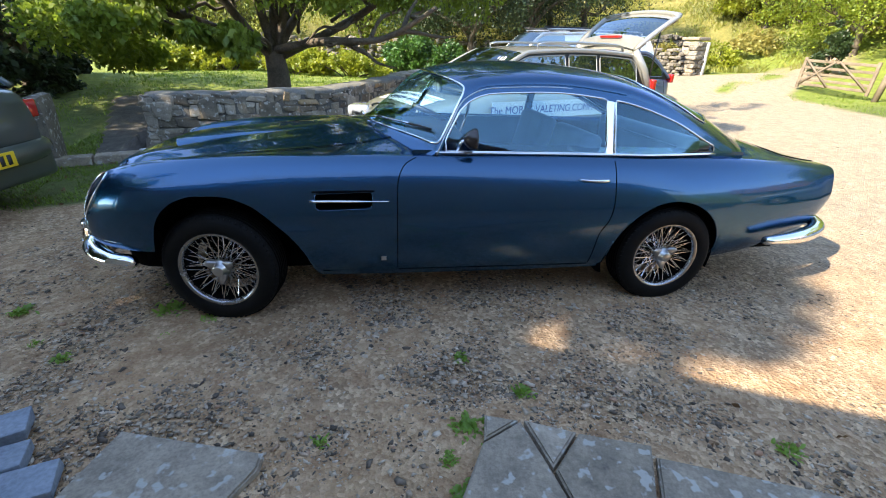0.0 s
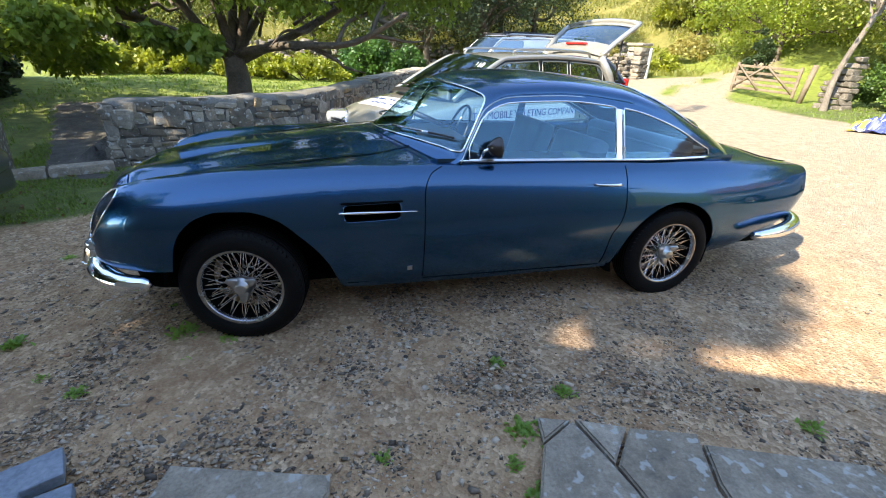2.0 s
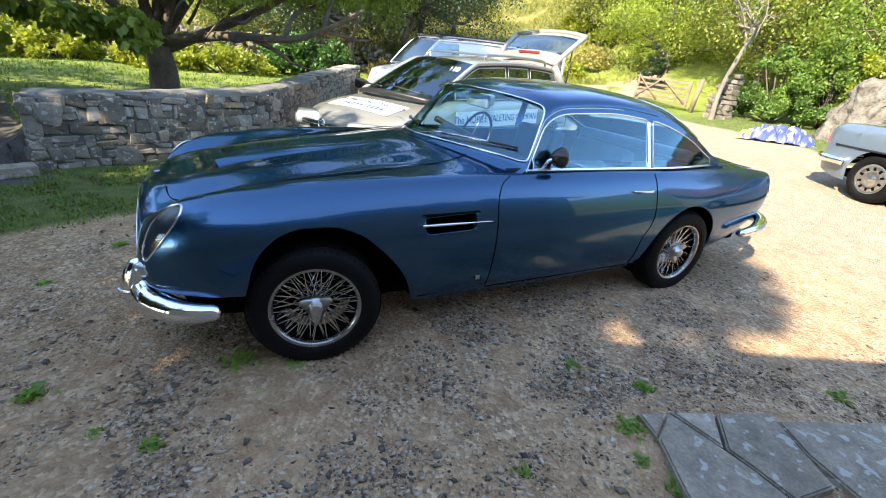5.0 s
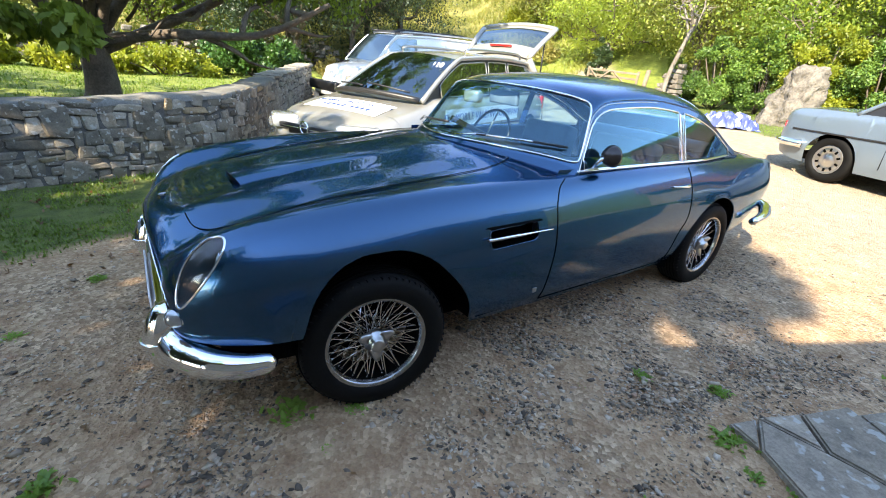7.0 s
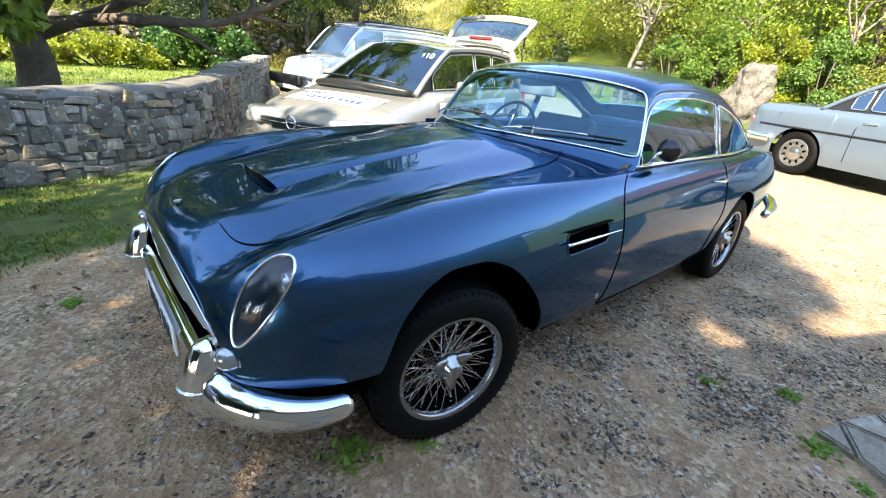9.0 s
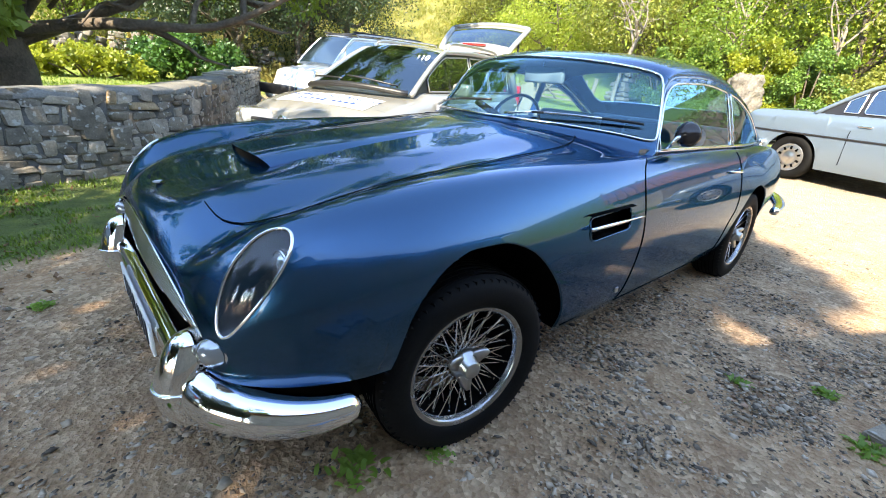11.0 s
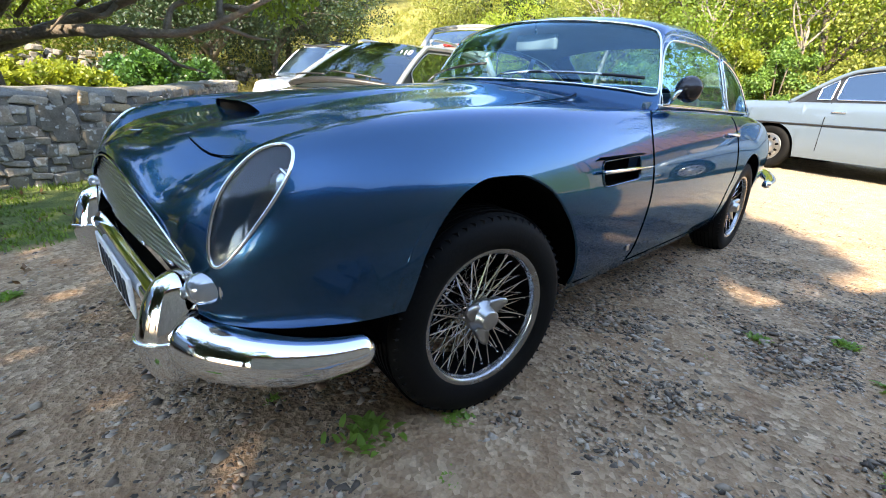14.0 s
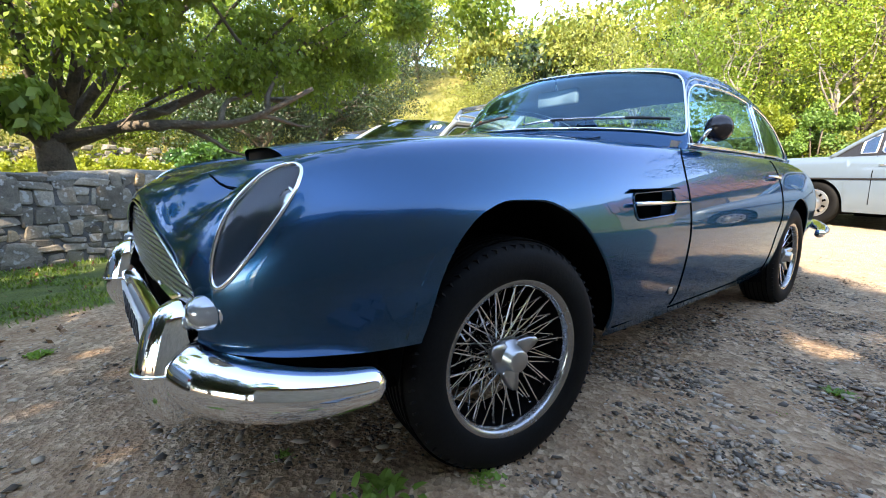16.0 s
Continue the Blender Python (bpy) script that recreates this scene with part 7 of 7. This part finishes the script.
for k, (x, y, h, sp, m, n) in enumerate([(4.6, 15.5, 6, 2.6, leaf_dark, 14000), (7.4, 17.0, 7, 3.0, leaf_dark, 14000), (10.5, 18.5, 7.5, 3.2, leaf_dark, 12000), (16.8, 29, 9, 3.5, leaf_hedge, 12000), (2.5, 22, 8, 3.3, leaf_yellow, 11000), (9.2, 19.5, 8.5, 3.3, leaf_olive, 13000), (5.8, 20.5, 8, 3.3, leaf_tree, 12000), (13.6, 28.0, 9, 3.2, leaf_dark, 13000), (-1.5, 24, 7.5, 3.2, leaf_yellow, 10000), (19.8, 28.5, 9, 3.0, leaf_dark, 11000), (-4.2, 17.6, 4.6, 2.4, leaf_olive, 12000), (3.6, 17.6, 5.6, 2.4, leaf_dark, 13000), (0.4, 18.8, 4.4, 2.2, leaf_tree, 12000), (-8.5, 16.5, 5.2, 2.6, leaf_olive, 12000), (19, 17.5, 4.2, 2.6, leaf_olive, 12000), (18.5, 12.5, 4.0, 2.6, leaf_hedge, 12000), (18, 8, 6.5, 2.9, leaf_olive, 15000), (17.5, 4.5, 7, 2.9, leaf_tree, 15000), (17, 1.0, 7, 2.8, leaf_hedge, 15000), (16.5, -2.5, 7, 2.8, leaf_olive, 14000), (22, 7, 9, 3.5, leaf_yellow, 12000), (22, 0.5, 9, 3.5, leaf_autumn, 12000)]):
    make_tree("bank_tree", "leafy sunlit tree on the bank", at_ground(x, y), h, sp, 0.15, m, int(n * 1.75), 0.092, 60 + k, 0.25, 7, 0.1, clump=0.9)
for k in range(6):
    x, y = 15.2 - 0.05 * k, 5.6 - 1.35 * k
    bush("hedge_bush", "tangled sunlit hedge of shrubs and ivy", at_ground(x, y), (1.0, 1.15, 2.3 + 0.3 * math.sin(k)), leaf_ivy if k in (0, 1, 3) else (leaf_hedge, leaf_olive, leaf_yellow)[k % 3], 18000, 0.072, 90 + k, 46)
for k in range(5, 8):
    x, y = 13.5 + 1.1 * k, 16.5 + 0.5 * k
    bush("bank_bush", "rough yellow-green shrub on the bank", at_ground(x, y), (1.4, 1.2, 1.3), leaf_yellow, 3500, 0.14, 110 + k)
for k in range(26):
    u = k / 25
    x, y = (-14 + 62 * u, 27 + 6 * math.sin(k * 2.1) + 6 * u) if k % 2 else (25 + 4 * math.sin(k), 24 - 40 * u)
    if x < 14 and y > 20:
        y += 5
    if y < -3.0:
        continue    # open sky across the yard
    low_wood = 1.0
    if 0.67 < (y + 1.5) / (x + 0.8) < 1.0 and x > 14:
        low_wood = 0.5    # the wood stands lower here
    make_tree("hill_tree", "tree in the wood on the far slope", at_ground(x, y), low_wood * (8.5 + 2 * math.sin(k * 1.7)), 3.8 * low_wood ** 0.4, 0.2, (leaf_olive, leaf_hedge, leaf_tree, leaf_yellow, leaf_dark, leaf_autumn)[k % 6], 4600, 0.32, 130 + k, 0.2, 5, 0.08, clump=1.35)
for k in range(16):
    x, y = -9 + 1.9 * k, 16.6 + 0.8 * math.sin(k * 1.3)
    bush("field_shrub", "dry yellowish scrub at the field's edge", at_ground(x, y), (1.3, 1.0, 0.9), (field_mat, leaf_yellow)[k % 2], 2600, 0.13, 170 + k, 30)
bush("ivy_stump", "old gatepost stump smothered in dark ivy", at_ground(16.2, 11.2), (0.55, 0.55, 1.75), leaf_dark, 5000, 0.09, 501)
make_tree("bare_tree", "small dead tree with pale bare branches", at_ground(13.3, 6.25), 4.6, 1.6, 0.075, leaf_hedge, 300, 0.1, 77, 0.55, 6, 0.5, pale_bark, lean=(0.2, -0.35))


for k, (x, y, h) in enumerate([(15.4, 1.3, 5.2), (15.6, 3.6, 6.0)]):
    make_tree("bare_sapling", "slender pale bare sapling in the hedge", at_ground(x, y), h, 1.2, 0.055, leaf_yellow, 260, 0.09, 400 + k, 0.5, 5, 0.45, pale_bark, lean=(0.1, 0.25 * math.sin(k)), limb_r=0.7)


def blades(points, height, width, seed, bend=0.5):
    r = np.random.default_rng(seed)
    p = np.asarray(points, float)
    n = len(p)
    a = r.uniform(0, 2 * math.pi, n)
    side = np.stack([np.cos(a), np.sin(a), np.zeros(n)], 1)
    ahead = np.stack([-np.sin(a), np.cos(a), np.zeros(n)], 1)
    h = height * r.uniform(0.5, 1.3, (n, 1))
    w = width * r.uniform(0.6, 1.3, (n, 1))
    tip = p + np.array([0, 0, 1]) * h + ahead * h * bend * r.uniform(0.2, 1, (n, 1))
    mid = p + np.array([0, 0, 1]) * h * 0.6 + ahead * h * bend * 0.25
    return np.stack([p - side * w / 2, p + side * w / 2, mid + side * w * 0.35, tip], 1).reshape(-1, 3)


def grass_patch(x0, x1, y0, y1, n, seed):
    r = np.random.default_rng(seed)
    x, y = r.uniform(x0, x1, n), r.uniform(y0, y1, n)
    share = turf_share(x, y) + r.normal(0, 0.15, n)
    clump = np.array([noise.noise((a * 2.5, b * 2.5, 1.0)) for a, b in zip(x, y)])
    keep = (share > 0.45) & (np.abs(behind_wall(x, y)) > 0.22) & (clump > -0.12)
    x, y = x[keep], y[keep]
    return np.stack([x, y, ground_z(x, y)], 1)


near_turf = grass_patch(-3.2, 1.4, 0.9, 4.2, 30000, 5)
lawn = np.concatenate([grass_patch(-4.5, 4.5, 3.2, 14, 26000, 6), grass_patch(7.5, 15, -6, 12, 30000, 8)])
v = np.concatenate([blades(near_turf, 0.026, 0.011, 1, 0.9), blades(lawn, 0.05, 0.014, 2)])
tagged(own("grass", quad_mesh(v), grass_mat), "short green grass by the wall, on the lawn and verge", "grass", kind="stuff")


def rough_points(x0, x1, y0, y1, n, seed, keep_share=0.5):
    r = np.random.default_rng(seed)
    x, y = r.uniform(x0, x1, n), r.uniform(y0, y1, n)
    tuft = np.array([noise.noise((a * 0.9, b * 0.9, 6.0)) for a, b in zip(x, y)])
    keep = (turf_share(x, y) > keep_share) & (tuft + r.normal(0, 0.15, n) > -0.10)
    return np.stack([x[keep], y[keep], ground_z(x[keep], y[keep]) - 0.02], 1)


rough = np.concatenate([rough_points(-12, 14, 15.8, 26, 40000, 61), rough_points(12.5, 27, 12.8, 26, 50000, 62)])
tagged(own("rough_grass", quad_mesh(blades(rough, 0.20, 0.024, 63, 0.8)), rough_mat), "long dry yellow-green grass on the slope", "grass", kind="stuff")


fr = np.random.default_rng(31)
fx, fy = np.concatenate([fr.uniform(-2.6, 1.2, 420), fr.uniform(-1.5, 3.0, 50)]), np.concatenate([fr.uniform(1.0, 3.4, 420), fr.uniform(-2.0, 0.0, 50)])
fall = [(a, b, float(c) + 0.012, 0.004) for a, b, c in zip(fx, fy, ground_z(fx, fy)) if behind_wall(a, b)[0] < -0.25]
tagged(own("fallen_leaves", quad_mesh(scatter_leaves(fall, 420, 1.0, 0.032, fr, 0.6)), leaf_fallen), "dry brown fallen leaves on turf and gravel", "leaf litter", kind="stuff")


def weed_leaf(seed, bend):
    """One narrow arching leaf of unit length."""
    bm = bmesh.new()
    rows = []
    for t in np.linspace(0, 1, 6):
        w = 0.17 * math.sin(math.pi * (0.12 + 0.88 * t)) ** 0.8
        c = Vector((t * 0.9 * bend, 0, 0.85 * t - 0.55 * bend * t * t))
        rows.append([c + Vector((0, -w, 0.03)), c, c + Vector((0, w, 0.03))])
    sheet(bm, rows)
    me = bpy.data.meshes.new("leaf")
    bm.to_mesh(me)
    bm.free()
    me.shade_smooth()
    me.materials.append(weed_mat)
    return me


leaf_shapes = [weed_leaf(k, 0.45 + 0.17 * k) for k in range(5)]


def weed(x, y, size, seed):
    r = random.Random(seed)
    t = thing("weed", "small green weed tuft growing in gravel", "weed", Matrix.Translation((x, y, gz(x, y))), "weeds")
    for k in range(int(22 + size * 620)):
        q = Matrix.Translation((r.gauss(0, size * 0.34), r.gauss(0, size * 0.34), -0.003)) @ Matrix.Rotation(r.uniform(0, 2 * math.pi), 4, "Z") @ Matrix.Scale(size * r.uniform(0.42, 0.70), 4)
        own("leaf", r.choice(leaf_shapes), weed_mat, t, at=q)
    return t


for k, (x, y, s) in enumerate([(1.165, -1.27, 0.05), (1.395, -1.52, 0.06), (2.33, -1.945, 0.06), (-0.34, -0.70, 0.085), (-0.66, -1.08, 0.05), (-0.107, -0.80, 0.055), (-1.1, -0.64, 0.07), (1.11, -1.70, 0.08), (0.83, -1.18, 0.03), (-0.46, -0.40, 0.03), (0.55, -1.70, 0.04), (1.05, -1.98, 0.06), (-0.85, -0.95, 0.04), (-1.3, 0.4, 0.05), (-1.0, 0.9, 0.06), (3.4, 1.5, 0.08), (-0.28, -0.95, 0.04), (1.02, -1.83, 0.05)]):
    weed(x, y, s, 200 + k)


def pebbles(n, seed):
    """Loose angular chips of stone on the yard as one mesh."""
    r = np.random.default_rng(seed)
    unit = np.array([(1, 0, 0), (-1, 0, 0), (0, 1, 0), (0, -1, 0), (0, 0, 1), (0, 0, -1), (0.7, 0.7, 0.2), (-0.7, -0.7, 0.2)], float)
    tri = np.array([(0, 6, 4), (6, 2, 4), (2, 1, 4), (1, 7, 4), (7, 3, 4), (3, 0, 4), (6, 0, 5), (2, 6, 5), (1, 2, 5), (7, 1, 5), (3, 7, 5), (0, 3, 5)])
    x, y = r.normal(0.5, 1.5, n), -1.1 + r.normal(0, 0.95, n)
    x[: n // 6], y[: n // 6] = r.uniform(-3, 9, n // 6), r.uniform(-4, 3.5, n // 6)
    dens = np.array([noise.noise((a * 1.6, b * 1.6, 4.0)) + 0.5 * noise.noise((a * 5, b * 5, 8.0)) for a, b in zip(x, y)])
    keep = (dens + r.normal(0, 0.3, n) > -0.03) & (turf_share(x, y) < 0.5)
    x, y = x[keep], y[keep]
    n = len(x)
    s = 0.0030 + 0.019 * r.beta(0.9, 6.4, n)
    big = r.random(n) < 0.035
    s[big] = r.uniform(0.007, 0.019, big.sum())
    sc = s[:, None] * r.uniform(0.6, 1.3, (n, 3)) * np.array([1.25, 1.0, 0.42])
    a = r.uniform(0, 2 * math.pi, n)
    jag = unit[None] * (1 + r.uniform(-0.5, 0.3, (n, len(unit), 1))) + r.normal(0, 0.16, (n, len(unit), 3))
    v = jag * sc[:, None, :]
    c, sn = np.cos(a)[:, None], np.sin(a)[:, None]
    vx, vy = v[..., 0] * c - v[..., 1] * sn, v[..., 0] * sn + v[..., 1] * c
    out = np.stack([vx + x[:, None], vy + y[:, None], v[..., 2] + (ground_z(x, y) + s * 0.12)[:, None]], -1).reshape(-1, 3)
    faces = (tri[None] + (np.arange(n) * len(unit))[:, None, None]).reshape(-1, 3)
    me = bpy.data.meshes.new("pebbles")
    me.vertices.add(len(out))
    me.vertices.foreach_set("co", out.astype(np.float32).ravel())
    me.loops.add(len(faces) * 3)
    me.loops.foreach_set("vertex_index", faces.astype(np.int32).ravel())
    me.polygons.add(len(faces))
    me.polygons.foreach_set("loop_start", np.arange(0, len(faces) * 3, 3, dtype=np.int32))
    me.update(calc_edges=True)
    return me


tagged(own("gravel", pebbles(125000, 12), pebble_mat), "loose grey and brown stone chips on earth", "gravel", kind="stuff")
